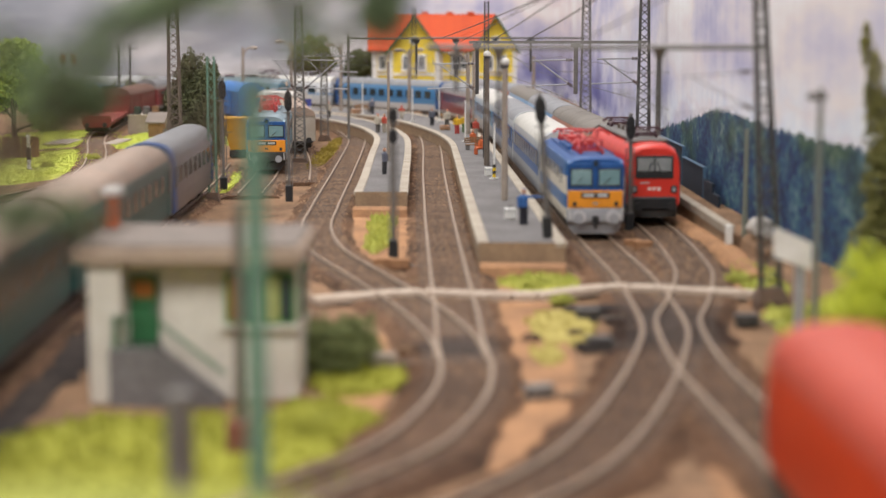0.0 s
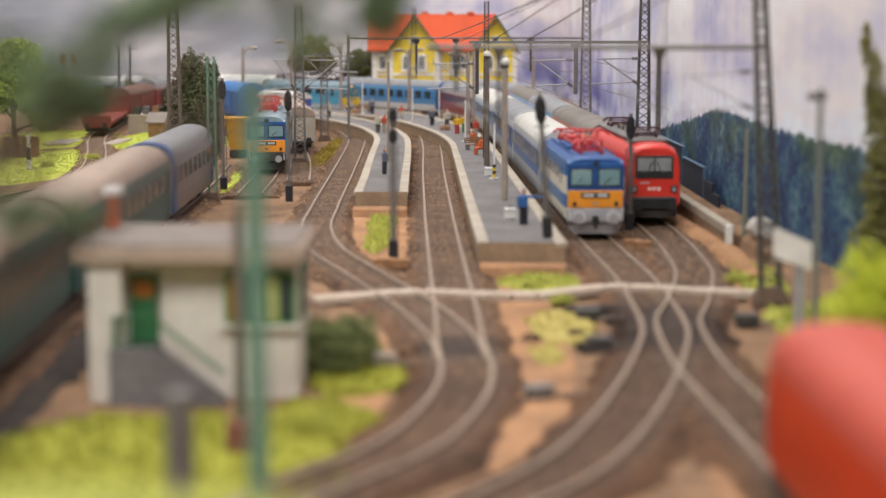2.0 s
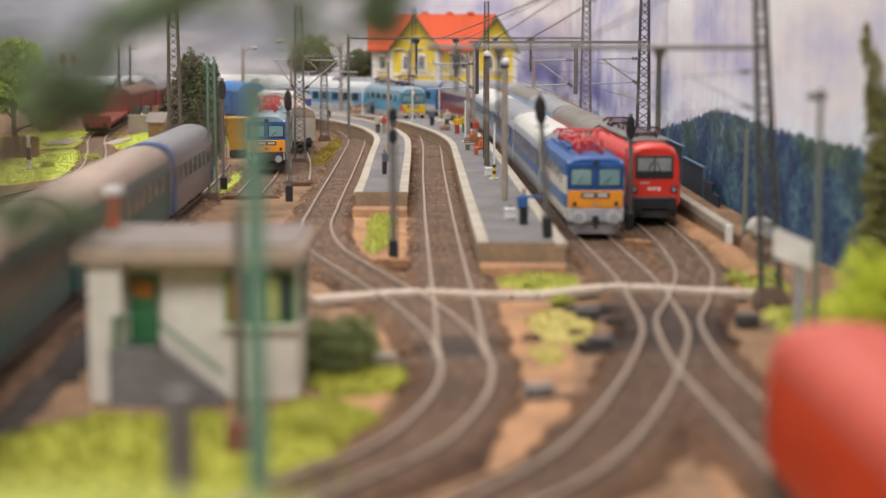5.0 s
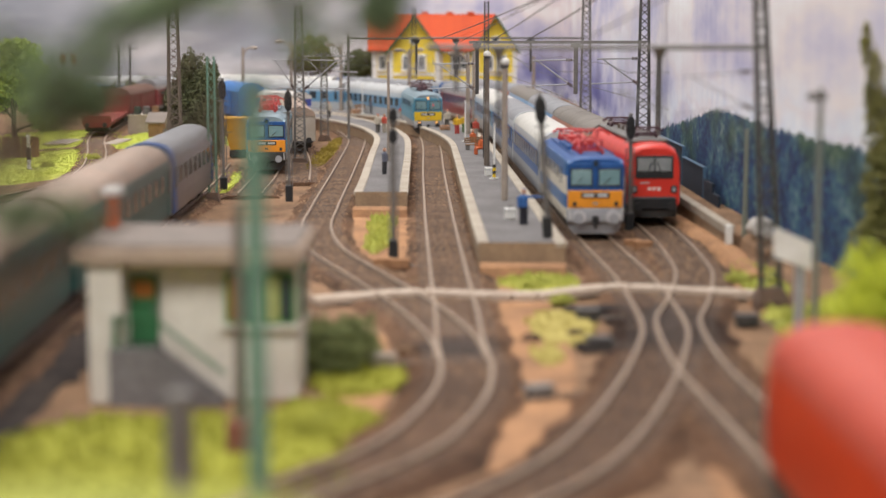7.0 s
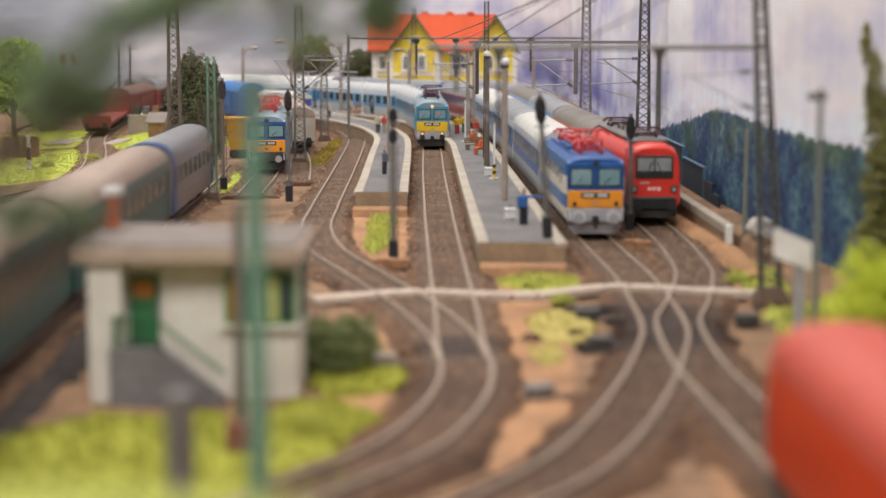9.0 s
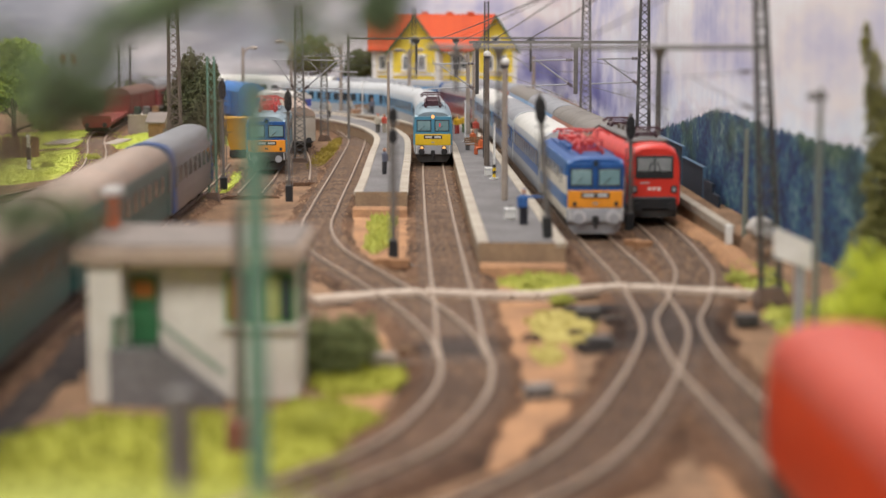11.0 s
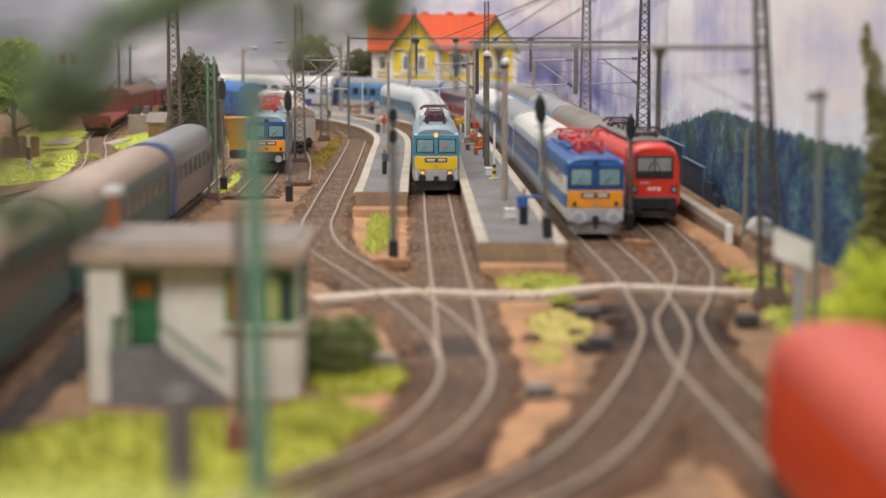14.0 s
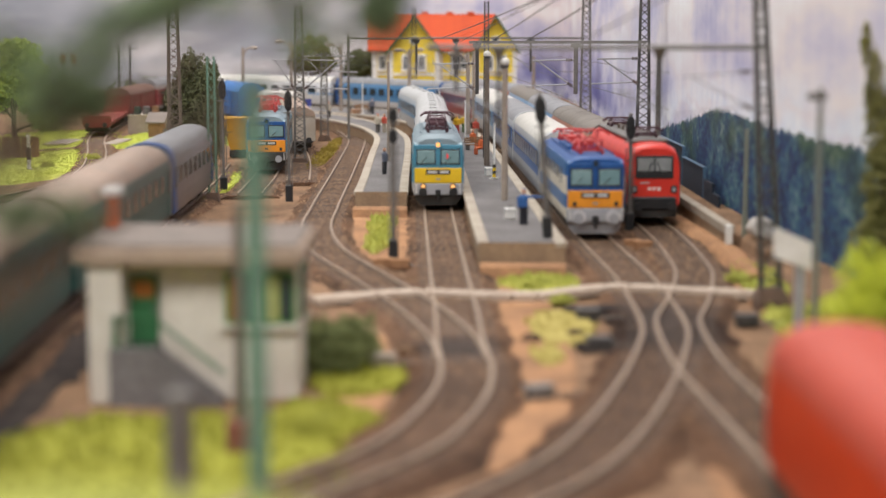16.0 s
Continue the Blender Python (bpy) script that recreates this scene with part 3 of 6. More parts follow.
def grass(blobs, density, tall, material, label, seed):
    rnd = random.Random(seed)
    g = Geo()
    for a, b, rx, ry in blobs:
        # a low uneven mat under the blades
        rings = []
        for k in (1.0, 0.9, 0.6, 0.3, 0.02):
            ring = []
            for i in range(36):
                t = math.tau * i / 36
                kk = k * math.sqrt(max(0.3, 1 + 0.5 * noise.noise(Vector(((a + rx * math.cos(t)) * 0.6, (b + ry * math.sin(t)) * 0.6, a)))))
                x, y = a + rx * kk * math.cos(t), b + ry * kk * math.sin(t)
                ring.append((x, y, height(x, y) + (0.18 if k < 1 else -0.1) + 0.05 * noise.noise(Vector((x * 2, y * 2, 5)))))
            rings.append(ring)
        g.loft(rings)
        for _ in range(int(rx * ry * 4 * density)):
            x, y = a + rnd.uniform(-1.25, 1.25) * rx, b + rnd.uniform(-1.25, 1.25) * ry
            if not inside(x, y, [(a, b, rx, ry)]):
                continue
            z, h, w, t = height(x, y) + 0.12, tall * rnd.uniform(0.5, 1.3), rnd.uniform(0.04, 0.09) * (1 + tall), rnd.uniform(0, 6.28)
            lx, ly = rnd.gauss(0, 0.35) * h, rnd.gauss(0, 0.35) * h
            g.add([(x + w * math.cos(t), y + w * math.sin(t), z), (x + w * math.cos(t + 2.1), y + w * math.sin(t + 2.1), z), (x + w * math.cos(t + 4.2), y + w * math.sin(t + 4.2), z), (x + lx, y + ly, z + h)], [(0, 1, 3), (1, 2, 3), (2, 0, 3)])
    ob = part("grass", g, material)
    return tagged(ob, label, "grass", kind="stuff")


def leaves(g, rnd, c, r, count, size, shell=0.45):
    """Small folded leaves scattered through an uneven ellipsoid."""
    for _ in range(count):
        u = Vector((rnd.gauss(0, 1), rnd.gauss(0, 1), rnd.gauss(0, 1))).normalized()
        k = (1 - shell * rnd.random() ** 1.5) * (0.8 + 0.4 * noise.noise(u * 2.3 + Vector(c)))
        p = Vector((c[0] + u.x * r[0] * k, c[1] + u.y * r[1] * k, c[2] + u.z * r[2] * k))
        d = Vector((rnd.gauss(0, 1), rnd.gauss(0, 1), rnd.gauss(0.2, 1))).normalized()
        e = d.orthogonal().normalized()
        h, w = size * rnd.uniform(0.7, 1.4), size * rnd.uniform(0.35, 0.6)
        f = d.cross(e) * w * 0.4
        g.add([p - d * h, p + e * w + f, p + d * h, p - e * w + f], [(0, 1, 2), (0, 2, 3)])


def tree(x, y, z, name, label, trunk, clumps, leafmat, seed, size=0.16):
    """clumps: rows of centre (x, y, z), radii, number of leaves, in the tree's own space."""
    t = thing(name, label, "tree", pose(x, y, z))
    rnd = random.Random(seed)
    g = Geo()
    top, r = trunk
    steps, q = 5, Vector((0, 0, -0.2))
    pts = [q]
    for i in range(steps):
        q = q + Vector((rnd.uniform(-0.1, 0.1), rnd.uniform(-0.1, 0.1), (top + 0.2) / steps))
        pts.append(q)
    for i in range(steps):
        g.rod(pts[i], pts[i + 1], r * (1 - 0.14 * i), 8, r * (1 - 0.14 * (i + 1)))
    for c, rr, n in clumps:
        base = pts[min(steps, 2 + rnd.randrange(3))]
        g.rod(base, Vector(c), r * 0.4, 5, r * 0.1)
        for _ in range(3):
            e = Vector(c) + Vector([rnd.uniform(-0.8, 0.8) * k for k in rr])
            g.rod(Vector(c), e, r * 0.14, 4, r * 0.05)
    part("trunk", g, BARK, t)
    crown = Geo()
    for c, rr, n in clumps:
        leaves(crown, rnd, c, rr, n, size)
    part("crown", crown, leafmat, t)
    return t


def shrub(x, y, r, h, material, label, seed, n=1500, size=0.1):
    g, rnd = Geo(), random.Random(seed)
    for i in range(5):
        a = i * 1.26
        leaves(g, rnd, (0.45 * r * math.cos(a), 0.45 * r * math.sin(a), h * rnd.uniform(0.35, 0.55)), (r * 0.6, r * 0.6, h * 0.5), n // 5, size, 0.7)
    ob = thing("shrub", label, "shrub", pose(x, y, height(x, y)), "shrubs")
    part("foliage", g, material, ob)
    for i in range(4):
        part("stem", Geo().rod((0, 0, -0.1), (0.4 * r * math.cos(i * 1.6), 0.4 * r * math.sin(i * 1.6), h * 0.6), 0.05 * r, 5, 0.02 * r), BARK, ob)
    return ob


# ---- rolling stock: x across, y along with the front at +y, z up from the rail ----
def bogie(parent, y, wheelbase=2.5, frame_mat=None):
    b = part("bogie", Geo().box(-1.15, 1.15, y - wheelbase * 0.72, y + wheelbase * 0.72, 0.35, 0.75, 0.05), frame_mat or CHASSIS, parent)
    for dy in (-wheelbase / 2, wheelbase / 2):
        g = Geo()
        for sx in (-0.8, 0.74):
            g.disc((sx, y + dy, 0.46), (1, 0, 0), 0.46, 0.08, 18)
        g.rod((-0.8, y + dy, 0.46), (0.8, y + dy, 0.46), 0.08)
        part("wheelset", g, DARKSTEEL, b)
    return b


def buffers(parent, y, sgn, z=1.05, material=None):
    for x in (-0.87, 0.87):
        g = Geo().rod((x, y, z), (x, y + sgn * 0.42, z), 0.12, 10).rod((x, y + sgn * 0.42, z), (x, y + sgn * 0.5, z), 0.24, 14)
        part("buffer", g, material or BLACK, parent)


def pantograph(parent, y, z, material, up=0.55):
    g = Geo().box(-0.6, -0.5, y - 0.9, y + 0.9, z + 0.08, z + 0.16).box(0.5, 0.6, y - 0.9, y + 0.9, z + 0.08, z + 0.16)
    g.box(-0.6, 0.6, y - 0.95, y - 0.85, z + 0.08, z + 0.16).box(-0.6, 0.6, y + 0.85, y + 0.95, z + 0.08, z + 0.16)
    pan = part("pantograph", g, material, parent)
    for x in (-0.55, 0.55):
        for sy in (-0.85, 0.85):
            part("insulator", Geo().rod((x, y + sy, z - 0.05), (x, y + sy, z + 0.1), 0.09, 8), material, pan)
    for sy in (-1, 1):
        for x in (-0.5, 0.5):
            part("lower_arm", Geo().rod((x, y + sy * 0.2, z + 0.14), (x, y + sy * 1.25, z + up * 0.6), 0.05), material, pan)
            part("upper_arm", Geo().rod((x, y + sy * 1.25, z + up * 0.6), (x * 0.8, y + sy * 0.18, z + up), 0.04), material, pan)
        part("cross_rod", Geo().rod((-0.5, y + sy * 1.25, z + up * 0.6), (0.5, y + sy * 1.25, z + up * 0.6), 0.04), material, pan)
        part("contact_strip", Geo().rods([(-0.98, y + sy * 0.2, z + up - 0.14), (-0.72, y + sy * 0.2, z + up + 0.03), (0.72, y + sy * 0.2, z + up + 0.03), (0.98, y + sy * 0.2, z + up - 0.14)], 0.05), material, pan)
    return pan


def lofted(sections):
    """Rings from rows of (y, [(x, z) half profile from the foot at +x to the crown])."""
    rings = []
    for y, half in sections:
        right = [(x, y, z) for x, z in half]
        left = [(-x, y, z) for x, z in reversed(half) if x > 1e-6]
        rings.append(right + left)
    return Geo().loft(rings)


def pane(g, x, y0, y1, z0, z1, out=0.03):
    s = 1 if x > 0 else -1
    return g.box(min(x, x + s * out), max(x, x + s * out), y0, y1, z0, z1)


def taller(root, k):
    """Stretches a vehicle upwards above its buffers."""
    done = set()
    for ob in root.children_recursive:
        if ob.data.name in done:
            if ob.matrix_basis.translation.z > 1.0:
                ob.matrix_basis.translation.z = 1.0 + (ob.matrix_basis.translation.z - 1.0) * k
            continue
        done.add(ob.data.name)
        if ob.matrix_basis.translation.z > 1.0:
            ob.matrix_basis.translation.z = 1.0 + (ob.matrix_basis.translation.z - 1.0) * k
            continue
        for v in ob.data.vertices:
            z = v.co.z + ob.matrix_basis.translation.z
            if z > 1.0:
                v.co.z += (z - 1.0) * (k - 1)
    return root


def electric_loco(label, side, face, nose, roof, panto, skirt, at, plates=True, lamp=True, red_window=False, raised=0.9, crown=1.0, guard=None):
    """A boxy four-axle electric locomotive with two flat cab ends."""
    lo = thing("electric_locomotive", label, "locomotive", at)
    half = [(1.46, 0.95), (1.5, 1.3), (1.5, 3.1), (1.42, 3.4)]
    sec = []
    for y, k, top in ((-7.6, 0.93, -0.12), (-7.45, 0.98, -0.03), (-7.1, 1, 0), (7.1, 1, 0), (7.45, 0.98, -0.03), (7.6, 0.93, -0.12)):
        sec.append((y, [(x * k, z + (top if z > 3 else 0)) for x, z in half] + [(0, 3.4 + top)]))
    part("body", lofted(sec), side, lo, smooth=True)
    dz = 0.44 * (crown - 1)
    sec = [(y, [(1.42 * k, 3.38 + t * crown), (1.22 * k, 3.38 + 0.24 * crown + t * crown), (0.8 * k, 3.38 + 0.4 * crown + t * crown), (0, 3.38 + 0.44 * crown + t * crown)]) for y, k, t in ((-7.55, 0.92, -0.22), (-7.2, 0.99, -0.04), (-6.8, 1, 0), (6.8, 1, 0), (7.2, 0.99, -0.04), (7.55, 0.92, -0.22))]
    part("roof", lofted(sec), roof, lo, smooth=True)
    for y0, y1 in ((-2.4, -0.2), (0.2, 2.4)):
        part("roof_hatch", Geo().box(-0.85, 0.85, y0, y1, 3.75 + dz, 3.95 + dz, 0.04), roof, lo)
    for y in (-3.2, 3.2):
        for x in (-0.6, 0.0, 0.6):
            part("insulator", Geo().rods([(x, y, 3.75 + dz), (x, y, 4.06 + dz)], 0.1, 8), panto, lo)
    for x in (-0.6, 0.0, 0.6):
        part("busbar", Geo().rods([(x, -3.6, 4.08 + dz), (x, 3.6, 4.08 + dz)], 0.05, 6), panto, lo)
    for y in (-1.9, 1.9):
        part("switch_box", Geo().box(-0.5, 0.5, y - 0.45, y + 0.45, 3.9 + dz, 4.2 + dz, 0.05), panto, lo)
    pantograph(lo, 5.0, 3.86 + dz, panto, raised)
    pantograph(lo, -5.0, 3.86 + dz, panto, 0.45)
    for x in (-1.0, 1.0):
        part("roof_rail", Geo().rod((x, -6.5, 3.86 + dz), (x, 6.5, 3.86 + dz), 0.03), roof, lo)
    for s in (1, -1):
        y = 7.6 * s
        q = lambda a, b: (min(y + s * a, y + s * b), max(y + s * a, y + s * b))
        part("cab_front", Geo().box(-1.4, 1.4, *q(-0.05, 0.05), 2.1, 3.3, 0.03), nose, lo)
        part("warning_panel", Geo().box(-1.36, 1.36, *q(-0.05, 0.09), 1.42, 2.16, 0.03), face, lo)
        part("buffer_beam", Geo().box(-1.4, 1.4, *q(-0.1, 0.12), 0.8, 1.40, 0.04), skirt, lo)
        for x in (-0.69, 0.69):
            w = part("cab_window", Geo().box(x - 0.6, x + 0.6, *q(0.0, 0.065), 2.28, 3.12, 0.05), BLACK, lo)
            pane_geo = Geo().box(x - 0.5, x + 0.5, *q(0.0, 0.085), 2.38, 3.02, 0.02)
            part("window_glass", pane_geo, CABGLASS, w)
            part("wiper", Geo().rod((x + 0.3, y + s * 0.11, 2.42), (x - 0.05, y + s * 0.11, 2.7), 0.018), BLACK, w)
        # Red mark in one window, added with a glow of its own.
        if red_window and s == 1:
            part("cab_lamp", Geo().box(-0.58, -0.47, *q(0.0, 0.1), 2.62, 2.86, 0.02), REDGLOW, lo)
        if plates:
            pl = part("number_plate", Geo().box(-0.7, 0.7, *q(0, 0.11), 1.84, 2.08, 0.01), PLATE, lo)
            for x0, x1 in ((-0.6, -0.1), (0.06, 0.6)):
                part("plate_bar", Geo().box(x0, x1, *q(0.1, 0.125), 1.9, 2.02), PLATEBAR, pl)
        part("emblem", Geo().box(-0.12, 0.12, *q(0, 0.11), 1.58, 1.66), skirt, lo)
        lit = WARM if (lamp and s == 1) else GLASS
        hz, hx, hr = (1.24, 0.85, 0.18) if lamp else (1.6, 1.02, 0.1)
        for x in (-hx, hx):
            h = part("headlight", Geo().disc((x, y, hz), (0, s, 0), hr, 0.15, 16), BLACK, lo)
            part("lens", Geo().disc((x, y + s * 0.14, hz), (0, s, 0), hr * 0.7, 0.03, 14), lit, h)
            if not lamp:
                part("buffer_head", Geo().disc((x * 0.82, y + s * 0.45, 1.07), (0, s, 0), 0.34, 0.1, 20), guard or SILVER, lo)
        h = part("headlight", Geo().disc((0, y - s * 0.1, 3.3), (0, s, 0), 0.2, 0.2, 16), nose, lo)
        part("lens", Geo().disc((0, y + s * 0.09, 3.3), (0, s, 0), 0.13, 0.03, 14), lit, h)
        buffers(lo, y + s * 0.1, s, 1.0, BLACK if lamp else LGREY)
        part("coupling", Geo().box(-0.15, 0.15, *q(0.1, 0.35), 0.75, 1.1, 0.03).rod((0, y + s * 0.3, 0.95), (0, y + s * 0.34, 0.5), 0.07), BLACK, lo)
        part("rail_guard", Geo().loft([[(-w, a, z), (w, a, z), (w, b, z), (-w, b, z)] for a, b in (q(-0.35, -0.1),) for z, w in ((0.2, 1.0), (0.5, 1.25), (0.82, 1.36))]), guard or (CHASSIS if lamp else LGREY), lo)
        g = Geo()
        for x in (-1.25, 1.25):
            g.rod((x, y + s * 0.13, 0.9), (x, y + s * 0.13, 1.35), 0.03)
        part("handrail", g, WHITE, lo)
        for x in (-1.5, 1.5):
            dgeo = pane(Geo(), x * 0.995, *sorted((s * 5.5, s * 6.2)), 1.15, 3.15, 0.03)
            dr = part("cab_door", dgeo, side, lo)
            pane_y = sorted((s * 5.6, s * 6.1))
            part("door_glass", pane(Geo(), x, *pane_y, 2.35, 3.0, 0.04), GLASS, dr)
    for x in (-1.5, 1.5):
        for y in (-3.6, -1.2, 1.2, 3.6):
            part("side_window", pane(Geo(), x, y - 0.85, y + 0.85, 2.5, 3.0, 0.03), GLASS, lo)
    part("underframe", Geo().box(-1.3, 1.3, -7.2, 7.2, 0.7, 0.97, 0.03).box(-1.1, 1.1, -1.8, 1.8, 0.3, 0.72, 0.05), CHASSIS, lo)
    for y in (-4.6, 4.6):
        bogie(lo, y, 2.3)
    return taller(lo, 1.17)


def round_loco(label, at, paint, length=18.6, roof_gear=True):
    """A modern electric locomotive with smooth, rounded cab ends."""
    lo = thing("electric_locomotive", label, "locomotive", at)
    L = length / 2
    half = [(1.44, 1.0), (1.5, 1.3), (1.5, 2.7), (1.42, 3.2), (1.2, 3.6), (0.75, 3.83), (0, 3.9)]
    sec = []
    ends = ((0, 0.88, 0.86), (0.12, 0.92, 0.92), (0.35, 0.955, 0.96), (0.8, 0.985, 0.985), (1.6, 1, 1), (2.4, 1, 1)) if roof_gear else ((0, 0.80, 0.70), (0.12, 0.87, 0.80), (0.35, 0.93, 0.88), (0.8, 0.975, 0.945), (1.6, 1, 0.99), (2.4, 1, 1))
    for d, k, c in ends:
        sec.append((-L + d, [(x * k, z if z < 2.1 else 2.1 + (z - 2.1) * c) for x, z in half]))
    sec += [(-y, h) for y, h in reversed(sec)]
    part("body", lofted(sec), paint, lo, smooth=True)
    half = [(1.38, 0.35), (1.44, 1.02), (0, 1.02)]
    part("skirt", lofted([(y, [(x * k, z) for x, z in half]) for y, k in ((-L + 0.05, 0.84), (-L + 0.8, 0.96), (L - 0.8, 0.96), (L - 0.05, 0.84))]), CHASSIS, lo)
    for s in (1, -1):
        y = L * s
        q = lambda a, b: (min(y + s * a, y + s * b), max(y + s * a, y + s * b))
        # the raked windscreen
        w = Geo()
        prof = [(2.24, 0.03), (2.3, 0.05), (3.28, 0.02), (3.36, -0.04)]
        w.loft([[(-1.0, y + s * o, z), (1.0, y + s * o, z), (1.0, y + s * (o - 0.25), z), (-1.0, y + s * (o - 0.25), z)] for z, o in prof])
        ws = part("windscreen", w, BLACK, lo)
        for x in (-0.465, 0.465):
            w = Geo().loft([[(x - 0.42, y + s * o, z), (x + 0.42, y + s * o, z), (x + 0.42, y + s * (o - 0.1), z), (x - 0.42, y + s * (o - 0.1), z)] for z, o in ((2.6, 0.062), (3.2, 0.042))])
            part("window_glass", w, SKYGLASS, ws)
            part("wiper", Geo().rod((x * 0.9, y + s * 0.1, 2.4), (x * 0.3, y + s * 0.08, 3.0), 0.03), BLACK, ws)
        for x in (-1.05, 1.05):
            h = part("headlight", Geo().box(x - 0.17, x + 0.17, *q(-0.3, 0.04), 1.55, 1.92, 0.04), BLACK, lo)
            part("lens", Geo().disc((x, y + s * 0.03, 1.74), (0, s, 0), 0.1, 0.03, 12), LGREY, h)
        part("badge", Geo().box(-0.36, -0.15, *q(-0.1, 0.02), 1.66, 1.86, 0.04).box(-0.1, 0.1, *q(-0.1, 0.02), 1.66, 1.86, 0.04).box(0.15, 0.36, *q(-0.1, 0.02), 1.66, 1.86, 0.04), WHITE, lo, "white raised badge")
        part("plate_bar", Geo().box(0.25, 0.75, *q(-0.1, 0.02), 2.02, 2.08), PLATEBAR, lo)
        part("bumper", Geo().box(-1.2, 1.2, *q(-0.3, 0.1), 0.75, 1.4, 0.08), BLACK, lo)
        buffers(lo, y + s * 0.05, s, 0.98)
        for x in (-1.5, 1.5) if roof_gear else ():
            part("side_window", pane(Geo(), x * 0.985, *sorted((s * (L - 2.3), s * (L - 1.6))), 2.3, 2.95, 0.05), GLASS, lo)
    for y in (-4.9, 4.9):
        bogie(lo, y, 2.9)
    if not roof_gear:
        half = [(1.475, 2.98), (1.45, 3.22), (1.22, 3.63), (0.76, 3.86), (0, 3.93)]
        cap = [(-L + d, [(x * k, 2.1 + (z - 2.1) * c) for x, z in half]) for d, k, c in ends[1:]]
        # This cap's colour carries the light that falls on the roof.
        part("roof", lofted(cap + [(-y, h) for y, h in reversed(cap)]), LITRED, lo, "red roof with the ceiling light painted in", smooth=True)
        return taller(lo, 1.08)
    part("roof_deck", Geo().box(-1.0, 1.0, -L + 1.5, L - 1.5, 3.82, 3.98, 0.05), STEEL, lo)
    for y in (-5.3, 5.3):
        pantograph(lo, y, 3.98, PANTO, 0.4)
    for y in (-3, -1.2, 1.2, 3):
        part("insulator", Geo().rod((0.3, y, 3.9), (0.3, y, 4.2), 0.1, 8), BROWNSTEEL, lo)
    part("roof_cable", Geo().rod((0.3, -3, 4.2), (0.3, 3, 4.2), 0.04), BROWNSTEEL, lo)
    return taller(lo, 1.14)


def coach(label, body, roof, at, length=26.4, windows=10, end=None, vents=True, rim_length=0.75):
    co = thing("passenger_coach", label, "railway coach", at, "passenger coaches")
    L = length / 2 - 0.35
    half = [(1.36, 0.62), (1.42, 0.95), (1.43, 2.2), (1.4, 3.12), (1.3, 3.36)]
    part("body", lofted([(y, [(x * k, z) for x, z in half] + [(0, 3.36)]) for y, k in ((-L, 0.97), (-L + 0.12, 1), (L - 0.12, 1), (L, 0.97))]), body, co, smooth=True)
    half = [(1.34, 3.33), (1.2, 3.62), (0.9, 3.85), (0.45, 3.99), (0, 4.03)]
    part("roof", lofted([(y, [(x * k, z if k == 1 else z - 0.03) for x, z in half]) for y, k in ((-L + 0.02, 0.98), (-L + 0.2, 1), (L - 0.2, 1), (L - 0.02, 0.98))]), roof, co, smooth=True)
    for i in range(9):
        y = -L + (i + 0.5) * 2 * L / 9
        if vents and i % 2 == 0:
            part("roof_vent", Geo().box(-0.28, 0.28, y - 0.4, y + 0.4, 3.98, 4.13, 0.04), roof, co)
    for i in range(1, 5) if roof is not WHITEROOF else ():
        y = -L + i * 2 * L / 5
        rib = [(1.345, 3.33), (1.205, 3.628), (0.905, 3.858), (0.45, 3.998), (0, 4.038)]
        part("roof_seam", lofted([(y - 0.03, rib), (y + 0.03, rib)]), roof, co)
    for s in (1, -1):
        if end and (s == 1 or rim_length < 1):
            rim = [(1.45, 0.7), (1.46, 2.2), (1.43, 3.14), (1.36, 3.38), (1.22, 3.66), (0.91, 3.89), (0.45, 4.03), (0, 4.07)]
            part("end_rim", lofted([(y, rim) for y in sorted((s * (L - rim_length), s * (L - 0.03)))]), end, co, smooth=True)
        part("gangway", Geo().box(-0.62, 0.62, *sorted((s * (L - 0.05), s * (L + 0.3))), 0.95, 3.15, 0.06), BLACK, co)
        buffers(co, s * (L - 0.1), s)
        for x in (-1.43, 1.43):
            d = part("door", pane(Geo(), x * 0.995, *sorted((s * (L - 1.35), s * (L - 0.45))), 0.9, 3.05, 0.03), end or body, co)
            part("door_glass", pane(Geo(), x, *sorted((s * (L - 1.1), s * (L - 0.7))), 1.9, 2.85, 0.05), GLASS, d)
    span = 2 * (L - 2.0)
    wg = Geo().box(-0.02, 0.02, -0.5 * span / windows * 0.62, 0.5 * span / windows * 0.62, -0.44, 0.44, 0.012)
    first = None
    for x in (-1.425, 1.425):
        for i in range(windows):
            m = pose(x, -span / 2 + (i + 0.5) * span / windows, 2.42)
            if first is None:
                first = part("window", wg, GLASS, co, at=m)
            else:
                share("window", first, m, co)
    part("underframe", Geo().box(-1.2, 1.2, -L + 0.3, L - 0.3, 0.5, 0.66, 0.02).box(-1.1, 1.1, -3.5, -1, 0.25, 0.6, 0.05).box(-1.1, 1.1, 1.5, 3.5, 0.25, 0.6, 0.05), CHASSIS, co)
    for y in (-L + 3.4, L - 3.4):
        bogie(co, y, 2.5)
    return taller(co, 1.1)


